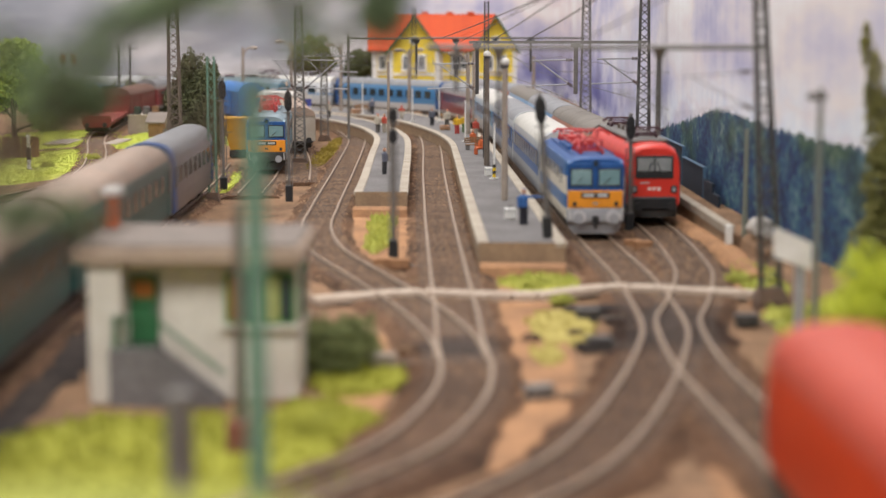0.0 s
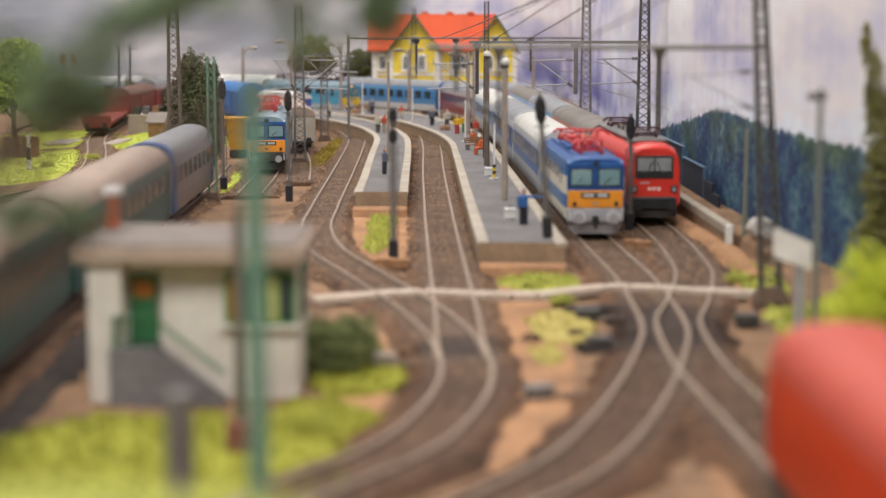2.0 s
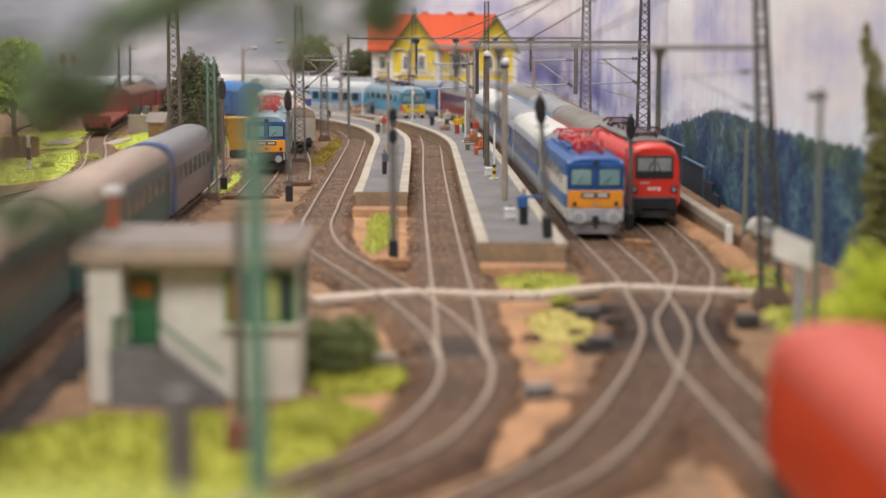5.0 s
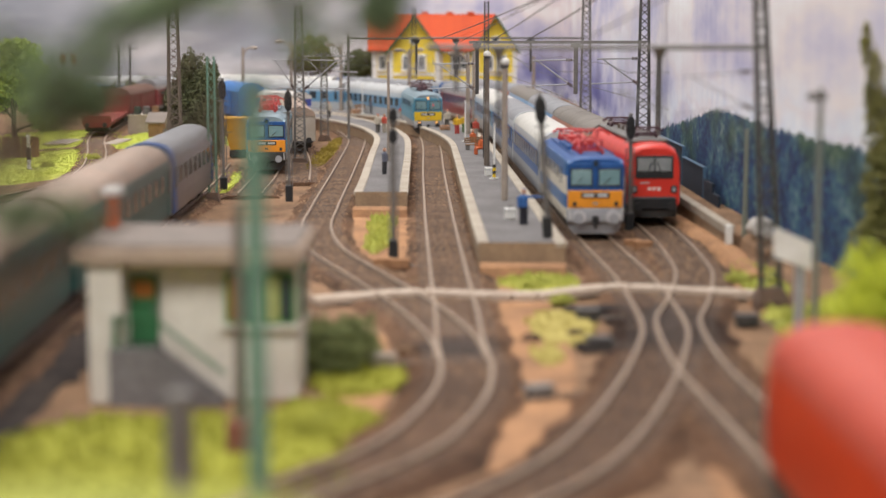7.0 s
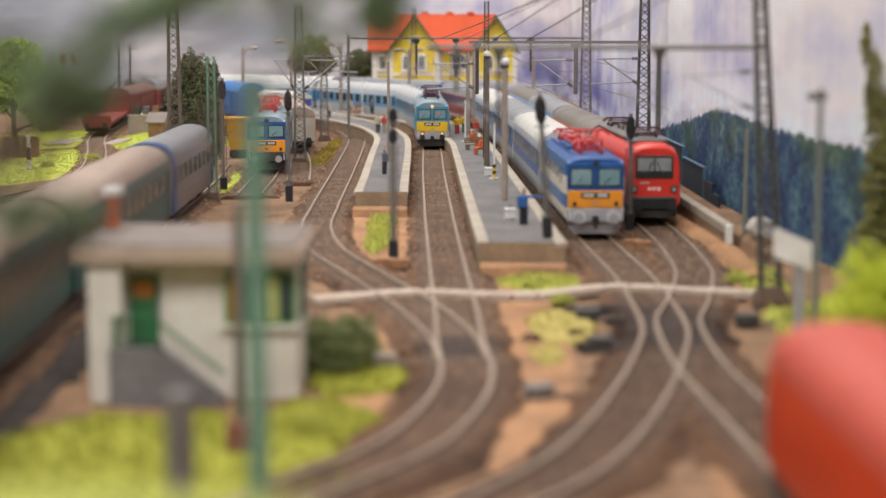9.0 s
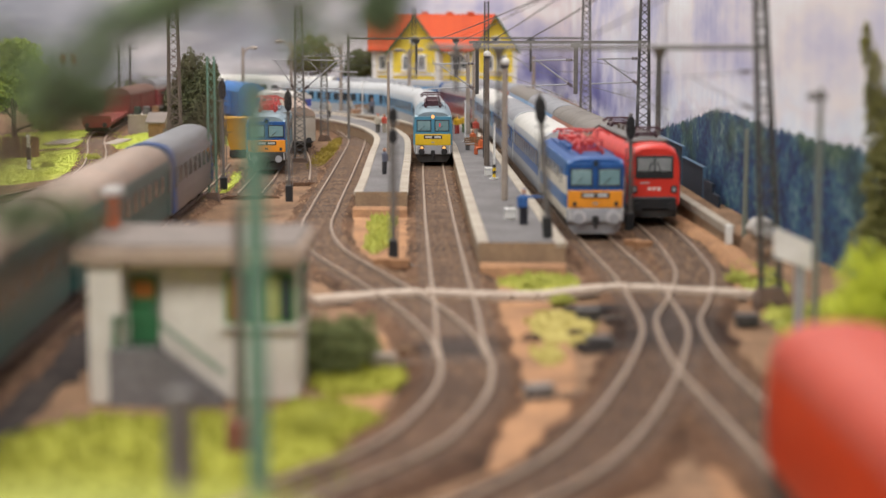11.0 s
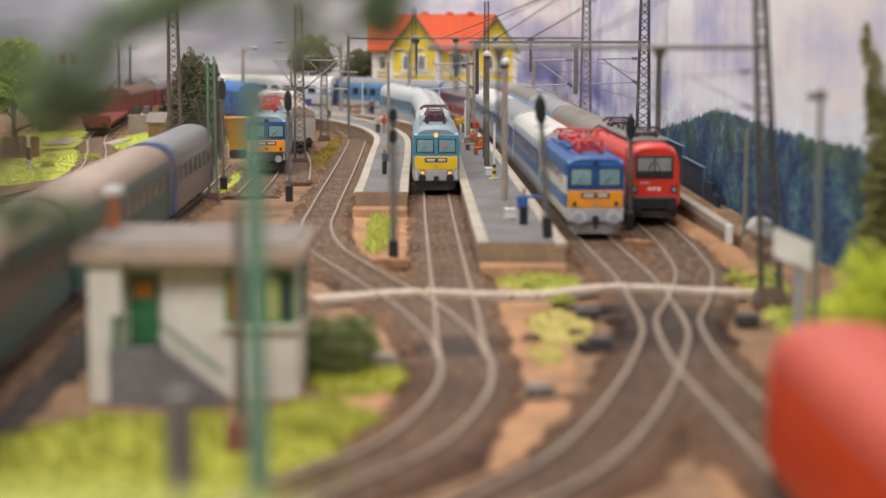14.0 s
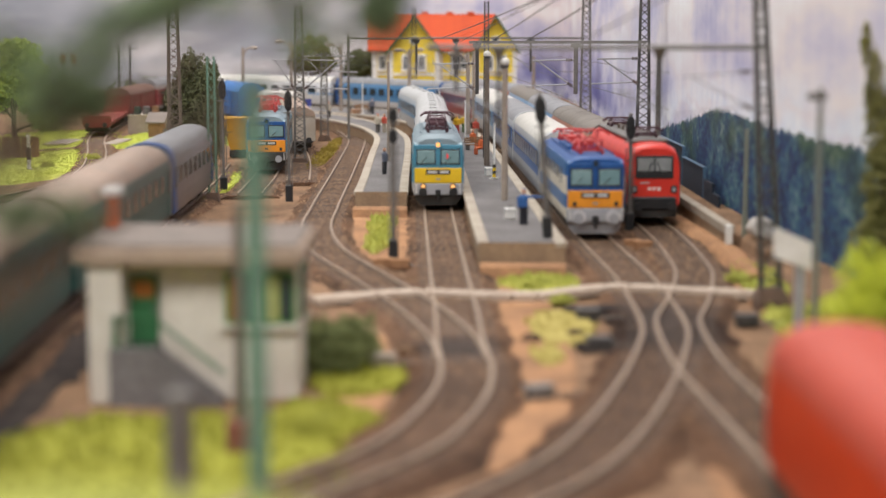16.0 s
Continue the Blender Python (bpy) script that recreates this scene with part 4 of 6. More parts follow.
def goods_wagon(label, kind, material, at, length=12.0, roof=None):
    w = thing("goods_wagon", label, "goods wagon", at, "goods wagons")
    L = length / 2
    if kind == "flat":
        part("deck", Geo().box(-1.35, 1.35, -L, L, 1.0, 1.25, 0.04), material, w)
        for s in (1, -1):
            part("end_board", Geo().box(-1.38, 1.38, *sorted((s * (L - 0.12), s * L)), 1.2, 1.95, 0.03), material, w)
        for x in (-1.36, 1.36):
            for i in range(6):
                y = -L + 1 + i * (2 * L - 2) / 5
                part("stake", Geo().box(x - 0.05, x + 0.05, y - 0.08, y + 0.08, 0.95, 1.75), material, w)
    elif kind == "van":
        part("body", lofted([(y, [(1.4, 0.95), (1.42, 3.1), (0, 3.1)]) for y in (-L, L)]), material, w)
        part("roof", lofted([(y, [(1.48, 3.08), (1.3, 3.45), (0.8, 3.75), (0, 3.88)]) for y in (-L - 0.1, L + 0.1)]), roof or BROWNROOF, w, smooth=True)
        for x in (-1.42, 1.42):
            part("sliding_door", pane(Geo(), x, -1.3, 1.3, 1.05, 3.0, 0.08), material, w)
            for i in range(7):
                y = -L + 0.3 + i * (2 * L - 0.6) / 6
                if abs(y) > 1.4:
                    part("rib", pane(Geo(), x, y - 0.06, y + 0.06, 1.0, 3.05, 0.06), material, w)
    elif kind == "tank":
        part("tank", Geo().loft([[(1.22 * k * math.cos(a), y, 2.35 + 1.22 * k * math.sin(a)) for a in [math.tau * i / 24 for i in range(24)]] for y, k in ((-L, 0.5), (-L + 0.25, 0.85), (-L + 0.7, 1), (L - 0.7, 1), (L - 0.25, 0.85), (L, 0.5))]), material, w, smooth=True)
        part("catwalk", Geo().box(-0.4, 0.4, -L + 1, L - 1, 3.56, 3.64), roof or STEEL, w)
        part("dome", Geo().disc((0, 0, 3.4), (0, 0, 1), 0.5, 0.5, 16), material, w)
        for y in (-L + 1.2, 0, L - 1.2):
            part("saddle", Geo().box(-1.0, 1.0, y - 0.15, y + 0.15, 0.9, 1.8, 0.03), CHASSIS, w)
        g = Geo()
        for x in (-0.4, 0.4):
            g.rod((x, -L - 0.1, 0.9), (x, -L - 0.1, 3.6), 0.04)
        for i in range(8):
            g.rod((-0.4, -L - 0.1, 1.1 + i * 0.33), (0.4, -L - 0.1, 1.1 + i * 0.33), 0.03)
        part("ladder", g, STEEL, w)
    part("underframe", Geo().box(-1.25, 1.25, -L, L, 0.78, 1.0, 0.03), CHASSIS if kind != "flat" else material, w)
    for s in (1, -1):
        buffers(w, s * L, s)
    for y in (-L + 2, L - 2):
        bogie(w, y, 1.8)
    return w


# ---- masts, signals, lamps ----
def lattice_mast(x, y, z, h, w0, w1, material, label, base=True, braces=26, lean=0.0, heavy=1.0):
    """Four corner angles that draw together upwards, with zigzag bracing on every face."""
    m = thing("lattice_mast", label, "catenary mast", pose(x, y, z, 0, lean), "lattice masts")
    r = 0.066 * max(0.7, w0 / 0.75) * heavy
    corner = lambda k, sx, sy: Vector((sx * 0.5 * (w0 + (w1 - w0) * k), sy * 0.5 * (w0 + (w1 - w0) * k), h * k))
    for sx, sy in ((-1, -1), (1, -1), (1, 1), (-1, 1)):
        part("corner_post", Geo().rod(corner(0, sx, sy), corner(1, sx, sy), r, 4), material, m)
    for a, b in (((-1, -1), (1, -1)), ((1, -1), (1, 1)), ((1, 1), (-1, 1)), ((-1, 1), (-1, -1))):
        for i in range(braces):
            p, q = (a, b) if i % 2 else (b, a)
            part("brace", Geo().rod(corner(i / braces, *p), corner((i + 1) / braces, *q), r * 0.42, 4), material, m)
    if base:
        k = w0 * 0.75
        part("footing", Geo().loft([[(sx * k * t, sy * k * t, zz) for sx, sy in ((-1, -1), (1, -1), (1, 1), (-1, 1))] for zz, t in ((-0.6, 1.15), (0.1, 1.1), (0.55, 0.8))]), BASE, m)
    return m


INSUL = mat("insulator_brown", (0.06, 0.024, 0.02), 0.3, scale=2, fine=20)


def bracket(parent, x, y, z, reach, gap, k=1.0):
    """Top tube, slanting strut and lower tube, each behind a brown insulator."""
    top = part("top_tube", Geo().rod((x, y, z), (x + reach, y, z - 0.05), 0.055 * k, 8), LGREY, parent)
    strut = part("strut", Geo().rod((x, y, z - gap), (x + reach * 0.86, y, z - 0.08), 0.055 * k, 8), LGREY, parent)
    low = part("steady_tube", Geo().rod((x + reach * 0.12, y, z - gap + 0.2), (x + reach * 1.14, y, z - gap + 0.08), 0.05 * k, 8), LGREY, parent)
    d = Vector((reach * 0.86, 0, gap - 0.08)).normalized()
    for ob, v, zz in ((top, Vector((1 if reach > 0 else -1, 0, 0)), z), (strut, d, z - gap)):
        g = Geo()
        for i in range(4):
            p = Vector((x, y, zz)) + v * (0.16 + 0.11 * i)
            g.rod(p, p + v * 0.06, 0.125 * (0.4 + 0.6 * k), 10)
        part("insulator", g, INSUL, ob)


def plain_post(x, y, z, h, r, material, label, name="post", taper=0.7):
    m = thing(name, label, "post", pose(x, y, z), "posts beside the tracks")
    part("shaft", Geo().rod((0, 0, -0.3), (0, 0, h), r, 10, r * taper), material, m, smooth=True)
    return m


def signal(x, y, z, h, label, heads=1, size=1.0, gap=1.5, lean=0.0):
    m = thing("light_signal", label, "railway signal", pose(x, y, z, 0, lean), "light signals")
    part("pole", Geo().rod((0, 0, 0), (0, 0, h), 0.1, 10), STEEL, m)
    part("base_box", Geo().box(-0.22, 0.22, -0.2, 0.2, -0.02 if lean else -0.3, 0.9, 0.04), BLACK, m)
    for i in range(heads):
        z1, k0 = h - i * gap, size
        hd = part("signal_head", Geo().loft([[(0.24 * (k0 + 0.3 * (k0 < 1)) * math.cos(a) * k, yy, z1 + k0 * (-0.75 + (0.42 * math.sin(a) + (0.2 if math.sin(a) > 0 else -0.2)) * k)) for a in [math.tau * j / 20 for j in range(20)]] for yy, k in ((-0.12, 0.96), (-0.06, 1), (0.06, 1), (0.12, 0.96))]), BLACK, m)
        for j, zz in enumerate((-0.4, -0.75, -1.1)):
            part("lens_hood", Geo().rod((0, -0.1, z1 + zz * k0), (0, -0.1 - 0.2 * k0, z1 + zz * k0), 0.13 * k0, 12), BLACK, hd)
        part("platform_bracket", Geo().box(-0.3, 0.3, -0.2, 0.3, z1 - 1.5 * k0, z1 - 1.5 * k0 + 0.06), STEEL, hd)
    g = Geo()
    for s in (-0.2, 0.2):
        g.rod((s, 0.2, 0.3), (s, 0.2, h - 1.8), 0.03, 5)
    for i in range(int((h - 2) / 0.45)):
        g.rod((-0.2, 0.2, 0.5 + i * 0.45), (0.2, 0.2, 0.5 + i * 0.45), 0.02, 4)
    part("ladder", g, STEEL, m)
    return m


def lamp_post(x, y, z, h, arms, label):
    m = thing("platform_lamp", label, "lamp post", pose(x, y, z), "platform lamps")
    part("shaft", Geo().rod((0, 0, 0), (0, 0, h), 0.24, 10, 0.16), CONCRETE, m, smooth=True)
    for s in arms:
        pts = [(0, 0, h - 1.3)] + [(s * 1.15 * (1 - math.cos(k * 0.26)), 0, h - 1.3 + 1.25 * math.sin(k * 0.26)) for k in range(1, 7)]
        a = part("arm", Geo().rods(pts, 0.13), CONCRETE, m)
        e = pts[-1]
        part("lantern", Geo().ball((e[0] + s * 0.2, 0, e[2] - 0.05), 0.5, 0.28, 0.24), CONCRETE, a, smooth=True)
    return m


def wire(pts, r=0.022):
    ob = part("overhead_wire", Geo().rods(pts, r, 5), DARKSTEEL)
    return tagged(ob, "thin dark overhead line strung between the masts", "wire", "overhead wires")


def figurine(x, y, z, bands, label, turn=0, seated=False, arm=False):
    """A small painted figure, one plain mesh."""
    g = Geo()
    if seated:
        g.box(-0.2, 0.2, -0.5, 0.05, 0.4, 0.6, 0.05).box(-0.2, 0.2, -0.55, -0.4, 0, 0.5, 0.04)
        top = 0.5
    else:
        g.rod((-0.11, 0, 0), (-0.1, 0, 0.85), 0.1, 8, 0.12).rod((0.12, 0.05, 0), (0.1, 0, 0.85), 0.1, 8, 0.12)
        top = 0.8
    g.loft([[(rx * math.cos(a), ry * math.sin(a), top + zz) for a in [math.tau * i / 10 for i in range(10)]] for zz, rx, ry in ((0, 0.22, 0.15), (0.3, 0.21, 0.15), (0.55, 0.27, 0.16), (0.65, 0.1, 0.1))])
    g.ball((0, 0, top + 0.8), 0.12, 0.13, 0.16, 8, 6)
    g.rod((-0.27, 0, top + 0.55), (-0.3, -0.1, top + 0.02), 0.07, 6)
    g.rod((0.27, 0, top + 0.55), (0.95, -0.1, top + 0.5) if arm else (0.3, -0.05, top + 0.02), 0.07, 6)
    m = banded("figure_paint", bands, 0.7)
    ob = part("figurine", g, m, at=pose(x, y, z, 0, 0, turn), smooth=True)
    return tagged(ob, label, "figurine", "platform figures")


# ---- station building ----
def prism_roof(g, x0, x1, y0, y1, z0, z1, along, t=0.22):
    """Two sloping slabs; along: the ridge's axis."""
    if along == "x":
        ym = (y0 + y1) / 2
        for ya in (y0, y1):
            g.loft([[(x, ya, z0), (x, ym, z1), (x, ym, z1 + t), (x, ya, z0 + t)] for x in (x0, x1)])
    else:
        xm = (x0 + x1) / 2
        for xa in (x0, x1):
            g.loft([[(xa, y, z0), (xm, y, z1), (xm, y, z1 + t), (xa, y, z0 + t)] for y in (y0, y1)])
    return g


def station(x, y):
    st = thing("station_building", "two-storey yellow station house with orange-red tiled roof and white trim", "building", pose(x, y, -0.3))
    ze, zr = 8.0, 12.9
    part("wall", Geo().box(-10.6, 10.5, 0, 9, 0, ze), WALLYELLOW, st)
    part("roof", prism_roof(Geo(), -11.4, 7.8, -0.9, 9.9, ze - 0.2, zr, "x"), ROOFRED, st)
    part("ridge_tile", Geo().rod((-11.4, 4.5, zr + 0.2), (7.8, 4.5, zr + 0.2), 0.16, 8), ROOFRED, st)
    for cx, hw in ((-4.5, 3.7), (7.6, 3.1)):
        b = part("gable_wall", Geo().loft([[(cx - hw, yy, 0), (cx + hw, yy, 0), (cx + hw, yy, ze), (cx, yy, zr - 0.35), (cx - hw, yy, ze)] for yy in (-1.2, 0.5)]), WALLYELLOW, st)
        part("gable_roof", prism_roof(Geo(), cx - hw - 0.5, cx + hw + 0.5, -1.9, 4.6, ze - 0.6, zr, "y"), ROOFRED, st)
        g = Geo()
        for s in (-1, 1):
            g.loft([[(cx + s * (hw + 0.55), yy, ze - 0.85), (cx, yy, zr - 0.25), (cx, yy, zr + 0.2), (cx + s * (hw + 0.55), yy, ze - 0.4)] for yy in (-2.02, -1.86)])
        part("bargeboard", g, EAVE, st)
        for xx in (cx - hw + 0.25, cx + hw - 0.25):
            part("corner_pilaster", Geo().box(xx - 0.32, xx + 0.32, -1.32, -1.1, 0, ze - 0.1, 0.03), WHITE, st)
        part("string_course", Geo().box(cx - hw, cx + hw, -1.3, -1.15, 4.15, 4.5, 0.03), WHITE, st)
        w = part("round_window", Geo().disc((cx, -1.1, 9.3), (0, -1, 0), 0.72, 0.2, 20), WHITE, st)
        part("pane", Geo().disc((cx, -1.25, 9.3), (0, -1, 0), 0.42, 0.1, 16), GLASS, w)
    for xx in (-10.4, -0.6, 4.3, 10.3):
        part("corner_pilaster", Geo().box(xx - 0.36, xx + 0.36, -0.14, 0.05, 0, ze - 0.1, 0.03), WHITE, st)
    part("string_course", Geo().box(-10.6, 10.5, -0.13, 0.02, 4.15, 4.5, 0.03), WHITE, st)
    part("cornice", Geo().box(-10.8, 10.7, -0.3, 0.02, ze - 0.55, ze - 0.15, 0.05), WHITE, st)
    for xx in (-9.2, -5.6, -3.4, 1.7, 2.9, 6.7, 8.5):
        front = -1.2 if (-8.2 < xx < -0.8 or xx > 4.5) else 0.0
        for z0 in (1.0, 5.0):
            w = part("window", Geo().box(xx - 0.72, xx + 0.72, front - 0.16, front + 0.02, z0 - 0.1, z0 + 2.3, 0.03), WHITE, st)
            part("pane", Geo().box(xx - 0.42, xx + 0.42, front - 0.2, front - 0.1, z0 + 0.15, z0 + 1.95, 0.02), GLASS, w)
            part("mullion", Geo().box(xx - 0.04, xx + 0.04, front - 0.23, front - 0.18, z0 + 0.15, z0 + 1.95).box(xx - 0.42, xx + 0.42, front - 0.23, front - 0.18, z0 + 1.3, z0 + 1.38), WHITE, w)
            part("sill", Geo().box(xx - 0.85, xx + 0.85, front - 0.3, front, z0 - 0.25, z0 - 0.08, 0.02), WHITE, w)
    for cx, cy in ((-3.0, 6.5), (0.8, 5.0), (4.0, 4.6)):
        part("chimney", Geo().box(cx - 0.45, cx + 0.45, cy - 0.4, cy + 0.4, 10.5, 13.5, 0.05).box(cx - 0.55, cx + 0.55, cy - 0.5, cy + 0.5, 13.35, 13.6, 0.03), ROOFRED, st)
    part("downpipe", Geo().rod((1.0, -0.2, 0), (1.0, -0.2, ze), 0.1, 8), STEEL, st)
    # tile courses on the slopes that face the tracks
    first = None
    for i in range(14):
        k = (i + 0.5) / 14
        yy, zz = -0.9 + 5.4 * k, ze - 0.2 + (zr - ze + 0.2) * k + 0.24
        if first is None:
            first = part("tile_course", Geo().box(-11.4, 7.8, -0.18, 0.18, -0.03, 0.03), ROOFRED, st, at=pose(0, yy, zz, 42))
        else:
            share("tile_course", first, pose(0, yy, zz, 42), st)
    return st


station(0.2, 245.83)


# ---- signalman's hut ----
def hut():
    h = thing("signal_hut", "flat-roofed white plastered hut with green door and windows", "hut", pose(-7.05, 45.74, -0.4))
    # its own space: the front runs along x near y = 0, the door stands on a raised porch
    part("wall", Geo().box(-2.36, 1.35, 0.5, 4.4, 0, 4.02), HUTWALL, h)
    part("side_wall", Geo().box(-2.95, -2.0, -0.3, 4.4, 0, 4.02, 0.04), HUTWALL, h)
    part("front_wall", Geo().box(-0.95, 2.9, 0.25, 4.4, 0, 4.02, 0.04), HUTWALL, h)
    part("porch_floor", Geo().box(-2.35, -1.0, -0.5, 0.5, -0.1, 1.62, 0.03), ASPHALT, h)
    for i in range(7):
        part("step", Geo().box(-1.0 + i * 0.26, -0.74 + i * 0.26, -0.5, 0.24, -0.1, 1.42 - i * 0.2, 0.02), ASPHALT, h)
    part("cornice", Geo().box(-3.3, 3.1, -0.5, 4.8, 4.0, 4.46, 0.05), HUTEDGE, h)
    part("roof", Geo().box(-3.15, 2.95, -0.4, 4.65, 4.4, 4.58, 0.04), HUTROOF, h)
    d = part("door", Geo().box(-1.9, -1.08, 0.4, 0.55, 1.62, 3.62, 0.02), HUTGREEN, h)
    part("door_glass", Geo().box(-1.78, -1.2, 0.36, 0.5, 2.95, 3.45), mat("lit_glass", (0.42, 0.15, 0.035), 0.2), d)
    part("handle", Geo().rod((-1.16, 0.34, 2.5), (-1.16, 0.34, 2.7), 0.04), STEEL, d)
    for x0, x1, g0, g1 in ((0.85, 1.65, HUTSHUTTER, GLASS), (1.98, 2.86, HUTYELLOW, GLASS)):
        w = part("window", Geo().box(x0, x1, 0.14, 0.3, 2.2, 3.72, 0.03), HUTFRAME, h)
        for a, b, gm in ((x0 + 0.1, (x0 + x1) / 2 - 0.03, g0), ((x0 + x1) / 2 + 0.03, x1 - 0.1, g1)):
            part("pane", Geo().box(a, b, 0.1, 0.22, 2.32, 3.6), gm, w)
        part("sill", Geo().box(x0 - 0.1, x1 + 0.1, 0.02, 0.3, 2.06, 2.2, 0.02), HUTWALL, w)
    w = part("window", Geo().box(2.85, 3.0, 1.2, 2.6, 2.2, 3.72, 0.03), HUTGREEN, h)
    part("pane", Geo().box(2.9, 3.04, 1.35, 2.45, 2.35, 3.6), GLASS, w)
    c = part("chimney", Geo().box(-3.05, -2.68, 3.1, 3.5, 4.4, 5.65, 0.03), BRICK, h)
    part("chimney_cap", Geo().box(-3.15, -2.58, 3.0, 3.6, 5.6, 5.88, 0.06), WHITE, c)
    ring = [(-3.3 + 0.42 * math.cos(a), 0.3, 4.6 + 0.42 * math.sin(a)) for a in [math.tau * i / 20 for i in range(21)]]
    part("wire_loop", Geo().rods(ring, 0.04), STEEL, h)
    part("railing", Geo().rods([(-2.2, -0.4, 1.62), (-2.2, -0.4, 2.5), (-1.1, -0.4, 2.5), (0.9, -0.4, 0.9)], 0.05), HUTGREEN, h)
    for i in range(5):
        part("baluster", Geo().rod((-2.1 + i * 0.24, -0.4, 1.62), (-2.1 + i * 0.24, -0.4, 2.5), 0.035), HUTGREEN, h)
    return h


hut()

# ---- platforms and crossing ----
platform([(1.58, 71.3), (1.24, 94.17), (0.82, 125.3), (0.53, 138.6), (-0.6, 151.24), (-2.68, 163.88), (-5.36, 175.32), (-9.93, 186.63), (-19.86, 197.93), (-33.77, 207.25)],
         [(5.37, 71.1), (4.92, 94.17), (4.27, 125.3), (3.87, 138.6), (3.18, 152.04), (1.59, 166.01), (-1.59, 182.64), (-7.45, 199.26), (-18.87, 209.24), (-32.77, 217.89)],
         51, "long curved grey platform with pale stone kerb between the tracks")
platform([(-5.09, 94.43), (-5.22, 105.08), (-5.56, 123.44), (-5.91, 142.46), (-6.75, 152.04), (-8.54, 162.68), (-12.41, 175.32), (-17.88, 183.97), (-29.79, 195.27)],
         [(-2.09, 94.43), (-2.28, 107.47), (-2.48, 123.44), (-2.83, 139.4), (-3.38, 148.71), (-4.87, 160.02), (-8.24, 175.32), (-14.4, 189.95), (-28.8, 201.93)],
         70, "narrow curved grey platform with pale stone kerb")


def crossing():
    cr = thing("track_crossing", "pale concrete slabs of the staff crossing between the rails", "crossing", pose(0, 0, 0), kind="structure")
    p = Path([(-4.97, 62.11), (-3.18, 63.04), (-0.75, 63.84), (3.2, 63.04), (5.46, 64.37), (7.01, 65.43), (8.92, 64.63), (12.51, 63.44)])
    first, s = None, 0.0
    rnd = random.Random(4)
    while s < p.length - 0.4:
        q, d = p.at(s + 0.45)
        m = pose(q.x, q.y, -0.02 + rnd.uniform(-0.015, 0.015), 0, 0, math.degrees(math.atan2(d.y, d.x)) + rnd.uniform(-1.5, 1.5))
        if first is None:
            first = part("slab", Geo().box(-0.44, 0.44, -0.45, 0.45, -0.3, 0.0, 0.03), PLANK, cr, at=m)
        else:
            share("slab", first, m, cr)
        s += 0.9


crossing()

# ---- masts, posts, wires ----
lattice_mast(-19.86, 121.57, -0.4, 14.5, 0.95, 0.6, BROWNSTEEL, "tall brown lattice mast beside the sidings")
lattice_mast(-14.4, 102.15, -0.4, 9.0, 0.5, 0.42, GREENSTEEL, "slim grey-green lattice mast", braces=16)
mm = lattice_mast(-11.42, 130.75, -0.4, 12.6, 0.85, 0.5, STEEL, "grey lattice mast between the goods tracks")
bracket(mm, 0.3, 0, 8.35, 3.1, 2.4)
bracket(mm, -0.3, 0, 8.35, -1.8, 2.4)
lattice_mast(13.7, 158.02, -0.4, 15, 1.05, 0.6, STEEL, "grey lattice mast against the painted sky")
mm = lattice_mast(14.82, 121.57, -0.3, 15, 1.0, 0.5, DARKSTEEL, "dark lattice mast against the painted sky")


bracket(mm, -0.35, 0, 8.5, -3.1, 1.95)
mm = lattice_mast(12.46, 61.44, -0.1, 14, 0.74, 0.3, DARKSTEEL, "tall dark lattice mast carrying the cross beam", braces=44, lean=-3.5)
bracket(mm, -0.3, 0, 8.75, -2.7, 1.5, 0.4)
lattice_mast(-4.07, 227.2, 0, 13.5, 0.9, 0.5, DARKSTEEL, "dark lattice mast in front of the station house")
lattice_mast(3.2, 121.5, 0.85, 11.5, 0.4, 0.3, DARKSTEEL, "slim dark lattice mast on the platform", base=False, braces=46, heavy=1.2)
mm = lattice_mast(-11.6, 160.5, -0.4, 8.6, 0.75, 0.5, STEEL, "short grey lattice mast with dark foot")
bracket(mm, 0.3, 0, 8.3, 2.6, 1.7, 1.5)
bracket(mm, -0.3, 0, 8.3, -1.8, 1.7)
for px, py, ph, pr, pm in ((3.4, 90.12, 7.35, 0.19, CONCRETE), (3.05, 114.0, 7.5, 0.2, BROWNSTEEL)):
    m = plain_post(px, py, 0.92, ph, pr, pm, "weathered platform lamp post with a white globe on top", "platform_lamp", 0.75)
    part("collar", Geo().rod((0, 0, ph - 0.12), (0, 0, ph + 0.04), 0.2, 12), DARKSTEEL, m)
    part("globe", Geo().ball((0, 0, ph + 0.2), 0.25, 0.25, 0.23, 14, 10), WHITE, m, smooth=True)
for px, py, ph, pr in ( (3.28, 173.99, 8.2, 0.22), (-3.92, 118.11, 8.0, 0.13), (12.12, 220.55, 8.2, 0.3)):
    m = plain_post(px, py, 0.85 if -5 < px < 5 else -0.3, ph - 0.85, pr, CONCRETE, "plain weathered concrete mast", "concrete_mast")
for px, py, pz, ph, arms in ((-4.07, 197.93, -0.4, 8.6, (-1, 1)), (-12.12, 195.27, -0.4, 9.2, (-1,)), (-17.6, 191.28, -0.4, 9.6, (-1, 1)), (-24.33, 200.59, -0.4, 8.8, (1,)), (2.28, 150.04, 0.9, 7.4, (-1,))):
    lamp_post(px, py, pz, ph, arms, "concrete platform lamp with curved arm")
mm = plain_post(12.0, 52.2, 0, 8.3, 0.115, GREYGREEN, "grey steel pole with a small head", "steel_pole")
part("pole_head", Geo().box(-0.42, 0.18, -0.15, 0.15, 7.9, 8.15, 0.05), STEEL, mm)

